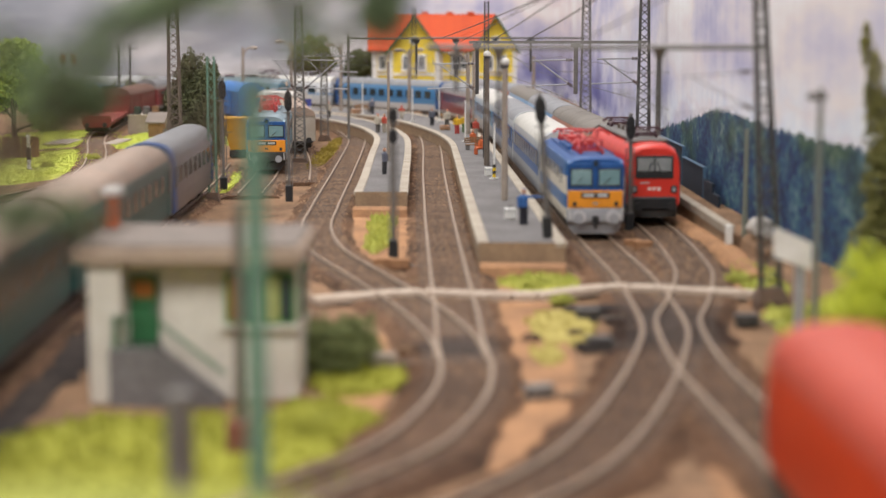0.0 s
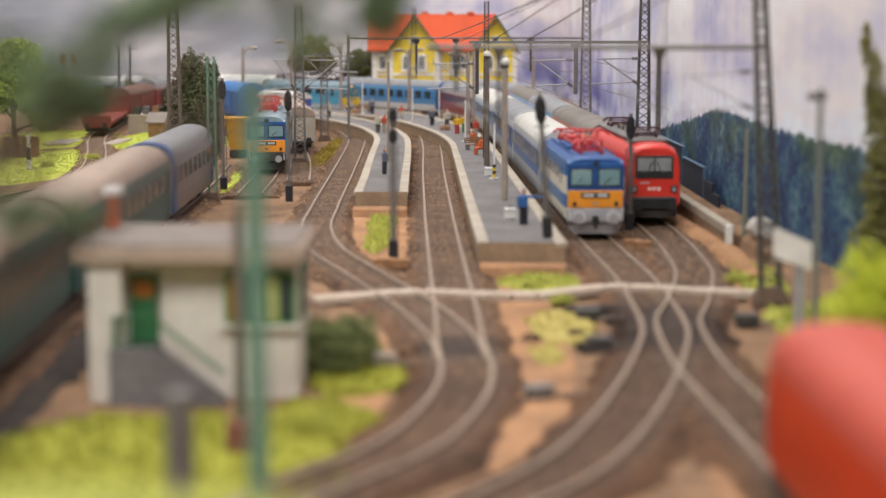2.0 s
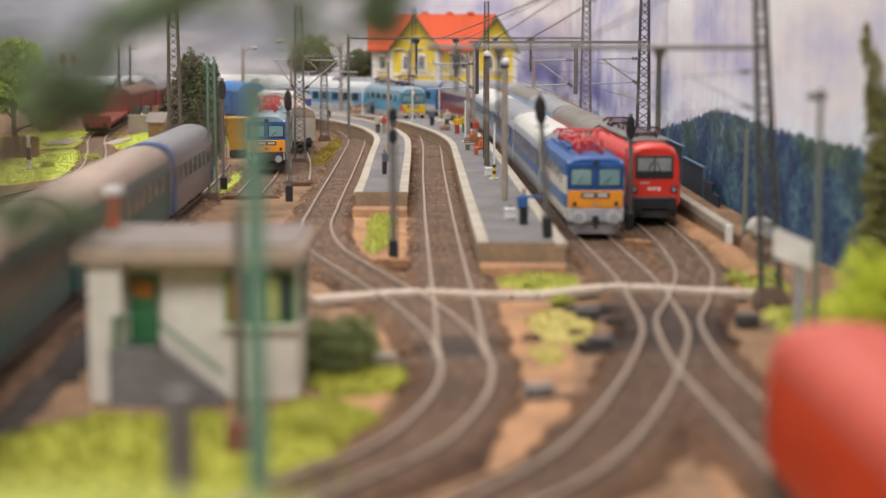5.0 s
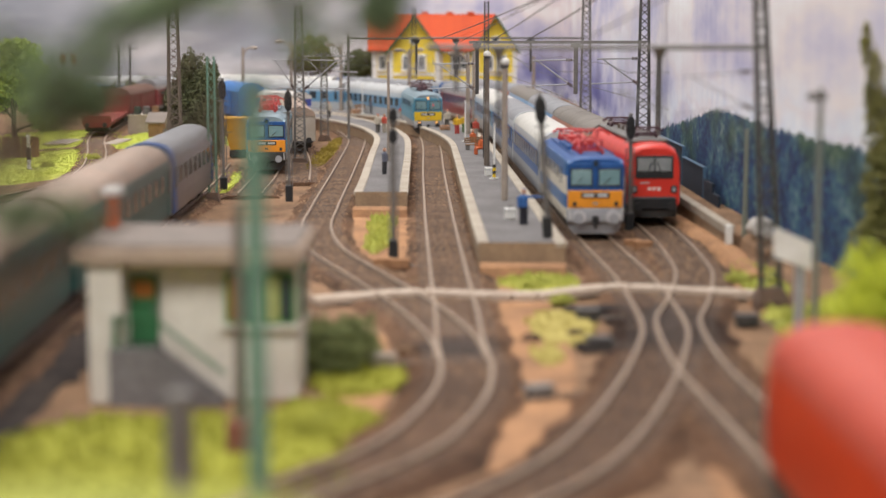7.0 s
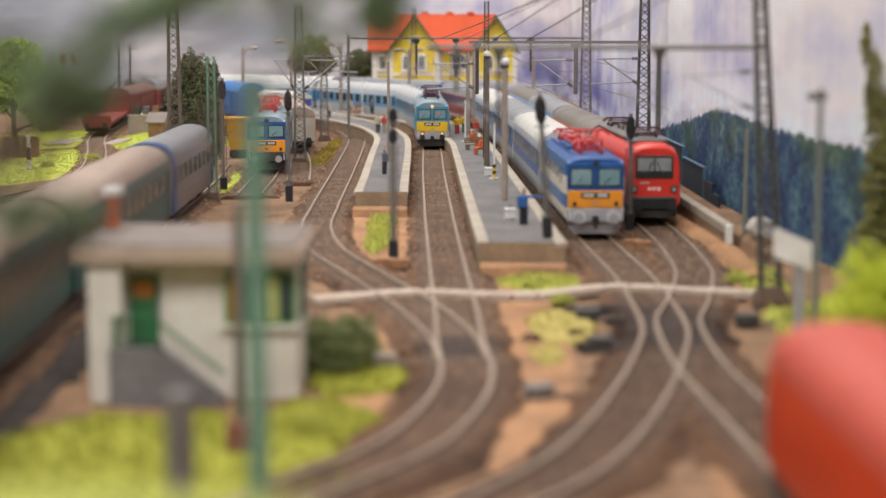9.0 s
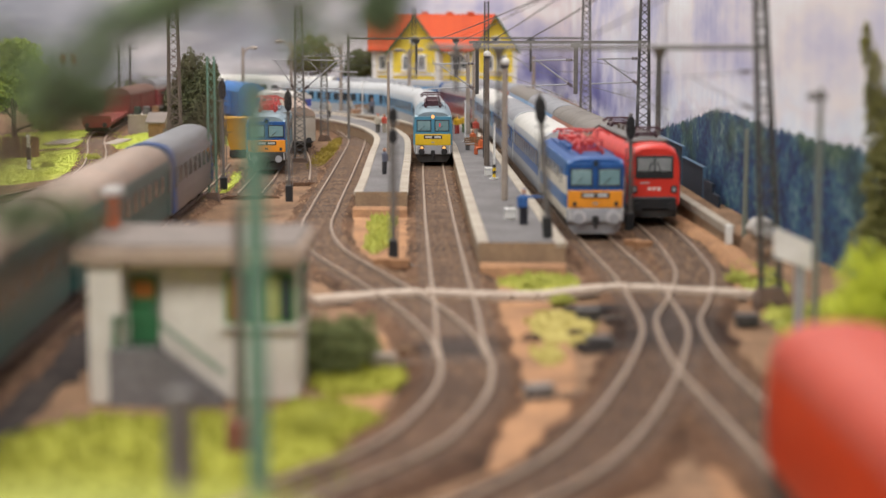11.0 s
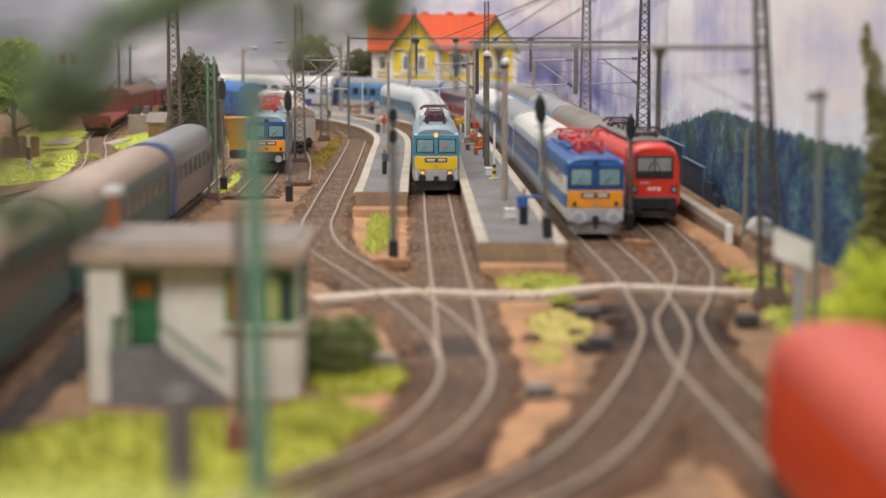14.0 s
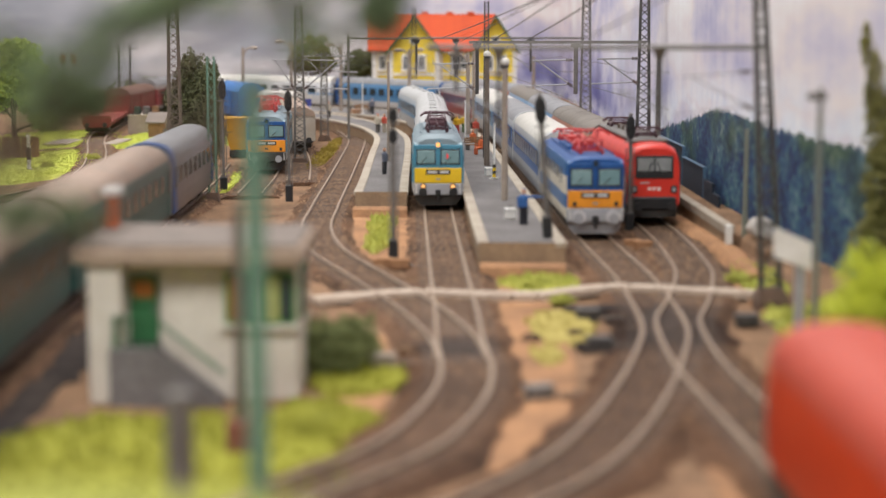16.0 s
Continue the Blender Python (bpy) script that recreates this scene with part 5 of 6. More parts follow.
# cross beam that carries the wires over the station tracks
plain_post(14.5, 78.2, 0, 5.5, 0.15, GREYGREEN, "grey-green steel pole beside the low wall", "steel_pole")
cb = thing("cross_beam", "long grey steel cross beam hung over the tracks", "catenary beam", pose(0, 0, 0))
part("lower_boom", Geo().rod((-0.6, 62.3, 9.5), (12.1, 61.3, 9.5), 0.1, 8), STEEL, cb)
fb = thing("cross_beam", "grey steel cross beam between platform mast and lattice mast", "catenary beam", pose(0, 0, 0))
part("boom", Geo().box(1.9, 14.9, 120.9, 121.1, 9.28, 9.5, 0.03), STEEL, fb)
part("mast_strap", Geo().box(3.0, 3.4, 120.9, 121.8, 9.3, 9.5, 0.02), STEEL, fb)
dp = part("drop_post", Geo().box(9.6, 9.9, 120.86, 121.14, 5.6, 9.4, 0.03).box(9.4, 10.1, 120.8, 121.2, 9.0, 9.3, 0.03), STEEL, fb)
bracket(dp, 9.6, 121.0, 8.1, -3.1, 2.0)
dp = part("drop_post", Geo().box(2.38, 2.64, 120.86, 121.14, 5.6, 9.4, 0.03).box(2.2, 2.8, 120.8, 121.2, 9.0, 9.3, 0.03), DARKSTEEL, fb)
bracket(dp, 2.38, 121.0, 7.85, -3.1, 1.95)
pb = thing("cross_beam", "dark steel portal beam over the far station tracks", "catenary beam", pose(0, 0, 0))
part("boom", Geo().box(-9.2, 13.5, 157.9, 158.1, 9.5, 9.68, 0.03), STEEL, pb)
part("boom_post", Geo().box(-9.2, -8.95, 157.88, 158.12, -0.4, 9.95, 0.03), STEEL, pb)
for bx, bz in ((-2.55, 6.2), (1.25, 5.9), (8.4, 6.4)):
    d = part("drop_post", Geo().rod((bx, 158.0, 9.5), (bx, 158.0, bz), 0.12, 8), DARKSTEEL, pb)
    part("cap", Geo().rod((bx, 158.0, 9.0), (bx, 158.0, 9.45), 0.14, 12, 0.42), DARKSTEEL, d)
    part("steady_arm", Geo().rod((bx, 158.0, bz + 0.3), (bx - 1.5, 158.0, bz + 1.3), 0.05, 6), LGREY, d)
for bx in (0.5, 2.1, 8.15):
    i = part("hanger", Geo().rod((bx, 62.0, 9.45), (bx, 62.0, 8.9), 0.05, 6), DARKSTEEL, cb)
    part("insulator", Geo().rod((bx, 62.0, 9.05), (bx, 62.0, 9.44), 0.1, 12, 0.3 if bx > 1 else 0.16), STEEL, i)
for bx, by, bz0, bz1 in ((0.5, 62.0, 9.5, 7.85), (2.1, 62.0, 9.5, 6.4), (8.15, 62.0, 9.5, 6.9)):
    d = part("drop_post", Geo().rod((bx, by, bz0), (bx, by, bz1), 0.075, 8), DARKSTEEL, cb)
    part("registration_arm", Geo().rod((bx, by, bz1 + 0.2), (bx - 1.5, by + 0.3, bz1 + 0.95), 0.035, 6), LGREY, d)
    part("steady_arm", Geo().rod((bx, by, bz1 + 0.9), (bx - 1.7, by + 0.3, bz1 + 0.95), 0.03, 6), LGREY, d)
for line, zz, s0, s1 in ((T1, 6.3, 54, 186), (T2, 6.3, 54, 176), (T3, 6.3, 74, 188), (T0, 6.3, 54, 148)):
    pts = [(*line.at(s0 + (s1 - s0) * i / 14)[0].xy, zz) for i in range(15)]
    wire(pts, 0.02)
    wire([(a, b, 7.6 + 0.5 * abs(math.cos(i * 0.9))) for i, (a, b, c) in enumerate(pts)], 0.02)
# feeders that climb from the beams over the viewer's head
for a, b, k in (((0.0, 150.0, 9.65), (4.47, 80.0, 11.6), 0.035), ((3.65, 121.0, 9.55), (5.4, 80.0, 11.6), 0.03), ((6.1, 121.0, 9.5), (7.4, 80.0, 11.65), 0.04), ((5.63, 62.0, 9.96), (5.87, 45.0, 10.95), 0.03), ((1.2, 121.0, 9.4), (3.3, 80.0, 10.9), 0.025)):
    a, b = Vector(a), Vector(b)
    wire([a, a.lerp(b, 0.5) - Vector((0, 0, 0.05)), b, b + (b - a) * 0.5], k)

plain_post(13.1, 100, 0, 9.1, 0.2, STEEL, "grey steel pole behind the red locomotive", "steel_pole")

# green steel mast and short post near the viewer
mm = thing("steel_mast", "green painted steel mast on a brown footing", "catenary mast", pose(-3.28, 28.4, -0.4))
part("flange", Geo().box(-0.16, 0.16, -0.22, -0.16, 0.3, 9.6), GREENSTEEL, mm)
part("flange", Geo().box(-0.16, 0.16, 0.16, 0.22, 0.3, 9.6), GREENSTEEL, mm)
part("web", Geo().box(-0.03, 0.03, -0.16, 0.16, 0.3, 9.6), GREENSTEEL, mm)
part("footing", Geo().box(-0.6, 0.5, -0.4, 0.4, -0.2, 0.45, 0.06), BASE, mm)
mm = plain_post(-5.06, 39.89, -0.4, 6.3, 0.13, BROWNSTEEL, "thin brown post beside the green mast", "steel_pole")
part("footing", Geo().box(-0.32, 0.32, -0.3, 0.3, -0.2, 0.9, 0.08), REDFOOT, mm)
plain_post(-5.06, 30.71, -0.4, 3.6, 0.3, STEEL, "short grey post standing in the grass", "grey_post", 0.9)

signal(4.73, 73.3, 0.93, 6.45, "black-headed light signal leaning a little at the platform end", lean=-3.8)
signal(9.78, 85.39, -0.2, 6.1, "black-headed light signal between two locomotives")
signal(-9.63, 102.15, -0.3, 6.9, "black-headed light signal beside the goods track")
signal(-14.5, 108, -0.3, 7.4, "black-headed light signal with grey pole")
signal(-2.28, 74.74, -0.3, 7.0, "slim light signal with two small black heads before the narrow platform", 2, size=0.52, gap=0.95)
for px, py in ((3.23, 103.26), (-3.18, 171.33), (-9.24, 188.62), (1.89, 139.4), (-0.4, 171.33)):
    mm = plain_post(px, py, 0.92, 3.5, 0.07, WHITE, "thin white pole on the platform", "white_pole", 1.0)
    part("foot", Geo().disc((0, 0, 0), (0, 0, 1), 0.3, 0.06, 12), WHITE, mm)
    if py == 103.26:
        for i in range(4):
            part("warning_band", Geo().rod((0, 0, 0.1 + 0.2 * i), (0, 0, 0.3 + 0.2 * i), 0.11, 10), BLACK if i % 2 else YELLOW, mm)

for px, py, ph in ((-39.4, 200, 9.2), (-38.0, 200, 9.15)):
    mm = plain_post(px, py, -0.4, ph, 0.17, DARKSTEEL, "dark post with a short crossbar beyond the meadow", "telegraph_post")
    part("crossbar", Geo().rod((-0.2, 0, ph - 0.5), (0.9, 0, ph - 0.5), 0.06, 6), DARKSTEEL, mm)
for px in (-43.8, -42.55):
    mm = plain_post(px, 190, -0.4, 8.0, 0.1, BROWNSTEEL, "slim post with a small reddish head beyond the meadow", "signal_post")
    part("signal_head", Geo().box(-0.3, 0.3, -0.2, 0.2, 6.9, 8.0, 0.08), WAGONRED, mm)

# signboard, wall and rocks beside the right-hand track
sb = thing("signboard", "blank white slanting signboard on a grey post", "sign", pose(12.12, 55.06, 0))
part("post", Geo().box(-0.16, 0.16, -0.12, 0.12, -0.4, 2.4, 0.03), LGREY, sb)
part("board", Geo().loft([[(-0.95, yy, 2.52), (0.34, yy, 2.05), (0.34, yy, 2.99), (-0.95, yy, 3.55)] for yy in (-0.2, -0.1)]), SIGNWHITE, sb)
rw = thing("retaining_wall", "low pale concrete wall with a white end post", "wall", pose(0, 0, 0), kind="structure")
part("coping", Geo().loft([[(13.4, 77.6, 0.55), (13.9, 77.6, 0.55), (13.9, 77.6, 0.95), (13.4, 77.6, 0.95)], [(13.1, 112, 0.55), (13.6, 112, 0.55), (13.6, 112, 0.95), (13.1, 112, 0.95)]]), KERB, rw)
part("wall_face", Geo().loft([[(13.5, 78, -0.5), (13.8, 78, -0.5), (13.8, 78, 0.56), (13.5, 78, 0.56)], [(13.2, 112, -0.5), (13.5, 112, -0.5), (13.5, 112, 0.56), (13.2, 112, 0.56)]]), PLATWALL, rw)
part("end_post", Geo().box(13.46, 13.76, 77.2, 77.6, -0.5, 0.97, 0.03), WHITE, rw)


def mound(name, pts, width, crest, material, label):
    """A ragged heap that runs along a line, highest in the middle."""
    p = Path(pts)
    prof = [(-width * 0.62, -0.7), (-width * 0.45, crest - 0.3), (-width * 0.2, crest - 0.04), (width * 0.2, crest), (width * 0.45, crest - 0.12), (width * 0.62, -0.7)]
    tagged(part(name, strip(Geo(), p, 0, p.length, prof, 0.4, 0, 0.3), material, smooth=True), label, "bank", kind="structure")


mound("sand_bank", [(13.1, 67.5), (13.25, 73.5), (13.4, 77.0), (13.0, 84.0), (12.7, 90)], 1.2, 0.1, SAND, "sandy bank heaped before the end of the low wall")
mound("earth_bank", [(15.3, 72.5), (15.1, 77), (14.75, 92), (14.4, 112)], 1.9, 0.62, EARTH, "brown earth filled up behind the low wall")
fc = thing("plank_fence", "dark blue plank fence beside the track", "fence", pose(0, 0, 0))
first = None
FENCEBLUE = mat("fence_blue", (0.012, 0.022, 0.04), 0.8, scale=1, fine=12, vary=0.5)
for i in range(26):
    fx, fy = 15.0, 89 + i * 1.05
    m = pose(fx, fy, -1.1 if i < 2 else -0.6 if i < 5 else 0.02 if i < 13 else 0.65, 0, 0, 0)
    if first is None:
        first = part("plank", Geo().box(-0.06, 0.06, -0.5, 0.5, -0.3, 2.35, 0.02), FENCEBLUE, fc, at=m)
    else:
        share("plank", first, m, fc)
# Glossy blue edges of the fence, put on as paler strips.
FENCEEDGE = mat("fence_coping", (0.07, 0.14, 0.22), 0.5, scale=1, fine=12)
for y0, y1, zt in ((93.7, 102.1, 2.36), (102.1, 115.8, 2.99)):
    part("coping", Geo().box(14.88, 15.12, y0, y1, zt, zt + 0.07, 0.02), FENCEEDGE, fc)
    part("edge_strip", Geo().box(14.9, 15.1, y0 - 0.04, y0 + 0.04, 0.4, zt, 0.02), FENCEEDGE, fc)
for rx, ry, rr in ((14.75, 76.21, 0.62), (15.1, 77.4, 0.6), (14.6, 74.0, 0.45), (-6.26, 54.92, 0.5), (-1.09, 52.26, 0.45), (4.57, 55.59, 0.35), (3.58, 45.61, 0.3), (2.98, 54.66, 0.4)):
    g = Geo()
    g.ball((0, 0, rr * 0.35), rr, rr * 0.8, rr * 0.7, 9, 6)
    rnd = random.Random(int(rx * 10))
    g.v = [(a * rnd.uniform(0.8, 1.15), b * rnd.uniform(0.8, 1.15), c) for a, b, c in g.v]
    tagged(part("rock", g, mat("rock_grey", (0.5, 0.46, 0.42), 0.9, scale=1, fine=8) if rx > 14 else STONES, at=pose(rx, ry, 0.78 if rx > 14 else height(rx, ry))), "weathered stone lying on the ground", "rock", "loose stones")

# One box form stands in for a point motor, tan stones and dark slabs.
def point_machine(x, y, turn, material):
    p = thing("point_machine", "small box beside the rails", "point machine", pose(x, y, -0.34, 0, 0, turn), "point machines")
    part("case", Geo().box(-0.4, 0.4, -0.25, 0.25, 0, 0.4, 0.05), material, p)
    part("lid", Geo().box(-0.43, 0.43, -0.28, 0.28, 0.36, 0.43, 0.02), material, p)
    part("throw_rod", Geo().rod((0.4, 0, 0.12), (1.3, 0, 0.12), 0.04), STEEL, p)


for px, py, pt, pm in ((2.73, 45.74, 20, STEEL), (-1.89, 50.27, 10, CONCRETE), (9.24, 79, 0, SAND), (9.68, 78.47, 5, SAND), (-2.68, 72.35, 0, SAND), (-1.89, 72.08, 0, SAND), (5.26, 58.78, 0, DARKSTEEL), (5.16, 53.19, 8, DARKSTEEL), (10.83, 57.58, 0, DARKSTEEL)):
    point_machine(px, py, pt, pm)

# ---- figures ----
PAINTS = {"blue": [(0, (0.02, 0.02, 0.03)), (0.85, (0.03, 0.12, 0.36)), (1.5, SKIN), (1.68, (0.02, 0.06, 0.2))],
          "dark": [(0, (0.03, 0.03, 0.035)), (0.8, (0.12, 0.13, 0.17)), (1.5, SKIN), (1.7, (0.06, 0.04, 0.03))],
          "yellow": [(0, (0.45, 0.06, 0.05)), (0.8, (0.75, 0.45, 0.02)), (1.5, SKIN), (1.7, (0.1, 0.06, 0.03))],
          "green": [(0, (0.1, 0.2, 0.07)), (0.8, (0.7, 0.45, 0.03)), (1.5, SKIN), (1.7, (0.05, 0.03, 0.02))],
          "red": [(0, (0.4, 0.36, 0.3)), (0.8, (0.5, 0.08, 0.05)), (1.5, SKIN), (1.7, (0.3, 0.15, 0.05))],
          "tan": [(0, (0.1, 0.09, 0.08)), (0.75, (0.5, 0.46, 0.38)), (1.5, SKIN), (1.7, (0.5, 0.05, 0.04))],
          "orange": [(0, (0.5, 0.1, 0.03)), (0.5, (0.6, 0.14, 0.04)), (1.2, SKIN), (1.4, (0.3, 0.12, 0.04))]}
for fx, fy, paint, turn, seat, arm, label in (
        (3.88, 78.4, "blue", 20, False, True, "painted figure in a blue uniform with one arm out"),
        (-3.82, 107.0, "dark", 60, False, False, "painted figure in a dark coat"),
        (-6.06, 152.7, "tan", 10, False, False, "painted figure in a pale jacket"),
        (-5.46, 152.7, "red", -40, False, False, "painted figure in a red jacket"),
        (1.29, 150.71, "yellow", 0, False, False, "painted figure in a yellow coat"),
        (1.99, 152.7, "green", 0, False, False, "painted figure in yellow and green"),
        (2.88, 144.72, "red", 30, False, False, "painted figure in a red jacket"),
        (2.42, 133.0, "orange", 40, True, False, "seated painted figure in orange"),
        (2.92, 124.6, "orange", -60, True, False, "seated painted figure in orange"),
        (-1.09, 164.01, "dark", 0, False, False, "painted figure in a dark coat"),
        (0.4, 162.02, "tan", 0, False, False, "painted figure in a pale jacket"),
        (-8.14, 188.62, "dark", 0, False, False, "painted figure in a dark coat"),
        (-10.92, 191.95, "tan", 0, False, False, "painted figure in a pale jacket"),
        (-12.51, 179.97, "tan", 0, False, False, "painted figure with a red cap"),
        (-4.47, 177.98, "red", 0, True, False, "seated painted figure in red")):
    figurine(fx, fy, 0.89, PAINTS[paint], label, turn, seat, arm)


def bench(x, y, turn):
    b = thing("platform_bench", "brown wooden bench on the platform", "bench", pose(x, y, 0.89, 0, 0, turn))
    for i in range(3):
        part("slat", Geo().box(-0.9, 0.9, -0.25 + i * 0.17, -0.12 + i * 0.17, 0.4, 0.46), WOOD, b)
        part("back_slat", Geo().box(-0.9, 0.9, 0.27, 0.32, 0.55 + i * 0.16, 0.67 + i * 0.16), WOOD, b)
    for s in (-0.75, 0.75):
        part("leg", Geo().box(s - 0.04, s + 0.04, -0.22, 0.3, 0, 0.41), STEEL, b)


bench(2.62, 129.5, 30)
bench(-9.34, 190.62, 20)


def crate(x, y, w, h, material, label):
    c = thing("luggage_case", label, "luggage", pose(x, y, 0.89, 0, 0, 15), "luggage on the platform")
    part("case", Geo().box(-w / 2, w / 2, -w / 3, w / 3, 0, h, 0.04), material, c)
    part("lid", Geo().box(-w / 2 - 0.02, w / 2 + 0.02, -w / 3 - 0.02, w / 3 + 0.02, h * 0.7, h * 0.78), LGREY, c)
    part("handle", Geo().rod((-0.1, 0, h + 0.06), (0.1, 0, h + 0.06), 0.03), BLACK, c)


crate(3.33, 80.8, 0.52, 0.55, WHITE, "white case with a green band on the platform")
crate(3.02, 105.8, 0.6, 0.55, WHITE, "white case on the platform")
crate(0.2, 156.69, 0.9, 0.45, SAND, "tan trunk on the platform")
crate(-9.93, 189.02, 1.3, 0.5, SAND, "tan trunk on the platform")

# ---- trains standing in the station ----
DEEP, PALE, GREY = (0.03, 0.11, 0.32), (0.55, 0.56, 0.58), (0.42, 0.42, 0.42)
BLUEWHITE = banded("coach_blue_white", [(0, PALE), (1.4, (0.10, 0.25, 0.46)), (1.9, (0.06, 0.2, 0.42)), (3.1, (0.10, 0.25, 0.46))])
WHITEBODY = banded("coach_white", [(0, (0.5, 0.52, 0.54)), (1.9, (0.2, 0.36, 0.6)), (2.15, (0.62, 0.64, 0.67))])
BLUEGREY = banded("coach_blue_grey", [(0, (0.34, 0.36, 0.4)), (1.55, DEEP), (3.1, (0.4, 0.42, 0.45))])
LIGHTBLUE = banded("coach_light_blue", [(0, (0.46, 0.48, 0.5)), (1.75, (0.13, 0.30, 0.48)), (3.05, (0.45, 0.5, 0.55))])
REDGREY = banded("coach_red_grey", [(0, (0.40, 0.39, 0.38)), (1.0, (0.27, 0.05, 0.055)), (3.1, (0.34, 0.3, 0.29))])
ORANGEBODY = banded("coach_orange", [(0, (0.30, 0.06, 0.035)), (1.9, (0.62, 0.17, 0.07)), (3.1, (0.5, 0.2, 0.12))])
SKYBODY = banded("coach_sky", [(0, (0.35, 0.36, 0.38)), (1.9, (0.16, 0.33, 0.58)), (3.1, (0.22, 0.38, 0.6))])
IVORYSIDE = banded("loco_ivory_blue", [(0, (0.62, 0.58, 0.5)), (1.5, (0.03, 0.14, 0.36)), (2.15, (0.64, 0.6, 0.52)), (3.05, (0.03, 0.12, 0.32))])
TEALSIDE = banded("loco_teal_grey", [(0, (0.42, 0.43, 0.45)), (1.5, (0.09, 0.32, 0.46)), (2.35, (0.07, 0.26, 0.38)), (3.1, (0.2, 0.33, 0.4))])
GREENBODY = banded("coach_green", [(0, (0.05, 0.05, 0.05)), (0.8, (0.025, 0.095, 0.088)), (3.1, (0.03, 0.10, 0.095))], 0.55)
BLUEEND = mat("coach_end_blue", (0.025, 0.08, 0.24), 0.4, scale=1, fine=12)
PALEEND = mat("coach_end_pale", (0.5, 0.52, 0.55), 0.4, scale=1, fine=12)

s = T2.where_y(79.8)
electric_loco("blue and ivory electric locomotive with orange warning panel and red pantographs", IVORYSIDE, ORANGE, NAVY, NAVY, PANTORED, LGREY, T2.vehicle(s, 15.7), lamp=False, crown=0.5)
s += 15.7
for label, body, roof, end in (("blue passenger coach with clean white roof", BLUEGREY, WHITEROOF, PALEEND), ("blue passenger coach with grey roof", BLUEGREY, COACHROOF, None), ("pale blue coach with white-grey roof", LIGHTBLUE, WHITEROOF, None),
                               ("wine-red and grey passenger coach", REDGREY, COACHROOF, None),
                               ("blue and white passenger coach at the platform", BLUEWHITE, COACHROOF, BLUEEND), ("white passenger coach with blue stripe and white roof", WHITEBODY, WHITEROOF, None)):
    coach(label, body, roof, T2.vehicle(s, 25.9), 25.9, 10, end, False)
    s += 25.9
s = T3.where_y(85.65)
round_loco("bright red electric locomotive with rounded nose and white badge", T3.vehicle(s, 19.3), RED)
s += 19.3
for label, body, roof in (("orange passenger coach with brown-grey roof", ORANGEBODY, BROWNROOF), ("sky-blue passenger coach with grey roof", SKYBODY, COACHROOF), ("sky-blue passenger coach with brown-grey roof", SKYBODY, BROWNROOF), ("orange passenger coach with grey roof", ORANGEBODY, COACHROOF)):
    coach(label, body, roof, T3.vehicle(s, 26.4), vents=False)
    s += 26.4
round_loco("red locomotive close by with smooth rounded end", pose(8.3, 25.3, 0), NEARRED, 18.6, False)

# goods tracks on the left
s = TLOCO.where_y(118.5)
electric_loco("blue electric locomotive with yellow warning panel on the goods track", TEALSIDE, ORANGE, NAVY, LOCOROOF, PANTORED, CHASSIS, TLOCO.vehicle(s, 15.7), lamp=False, guard=CHASSIS)
goods_wagon("weathered beige covered wagon with pinkish roof", "van", BEIGE, TSILO.vehicle(TSILO.where_y(139), 22), 22, PINKROOF)
goods_wagon("reddish goods van behind the beige wagon", "van", WAGONRED, TSILO.vehicle(TSILO.where_y(139) + 23, 13), 13)
taller(goods_wagon("bright blue goods van", "van", BLUEVAN, pose(-22.9, 185.96, 0, 0, 0, 20), 11, BLUEVAN), 1.25)
goods_wagon("blue and white goods van", "van", banded("van_patchwork", [(0, (0.6, 0.08, 0.06)), (1.7, (0.6, 0.62, 0.66)), (2.3, (0.08, 0.1, 0.42))]), pose(-17.88, 179.31, 0, 0, 0, 35), 9, WHITEROOF)
tub = thing("skip", "yellow-orange loading skip beside the track", "skip", pose(-17.3, 139.4, -0.4))
part("tub", Geo().loft([[(a * k, b * k, z) for a, b in ((-1.3, -1), (1.3, -1), (1.3, 1), (-1.3, 1))] for z, k in ((0.6, 0.55), (3.3, 1.1))]), TUBYELLOW, tub)
part("rim", Geo().box(-1.5, 1.5, -1.2, 1.2, 3.2, 3.4, 0.04), TUBYELLOW, tub)
part("stand", Geo().box(-0.8, 0.8, -0.6, 0.6, 0, 0.65, 0.04), CHASSIS, tub)

s = TLEFT.where_y(57.5)
coach("dark green passenger coach with weathered roof", GREENBODY, PINKROOF, TLEFT.vehicle(s - 26.6, 26.4), vents=False)
coach("green passenger coach with weathered brown roof", GREENBODY, PINKROOF, TLEFT.vehicle(s, 26.4), vents=False)
coach("grey-roofed passenger coach with blue end", banded("coach_grey_side", [(0, (0.16, 0.15, 0.15)), (1.5, (0.22, 0.2, 0.2))]), COACHROOF, TLEFT.vehicle(s + 26.8, 20), 20, 7, BLUEEND, False, 1.5)

s = TSIDING.where_y(163)
goods_wagon("red flat wagon with low end boards", "flat", WAGONRED, TSIDING.vehicle(s, 24), 24)
goods_wagon("rust-red covered goods van", "van", mat("van_brown_red", (0.22, 0.05, 0.035), 0.75, scale=1, fine=12), TSIDING.vehicle(s + 24.6, 18), 18, mat("van_roof_brown", (0.19, 0.10, 0.075), 0.75, scale=1, fine=12))
coach("grey passenger coach on the far siding", REDGREY, COACHROOF, TSIDING.vehicle(s + 43.5, 24), 24)
rp = thing("loading_ramp", "weathered concrete loading ramp beside the siding", "ramp", pose(-31.2, 175.32, -0.4))
part("ramp_block", Geo().box(-1.7, 1.7, -4, 4, 0, 1.9, 0.06), CONCRETE, rp)
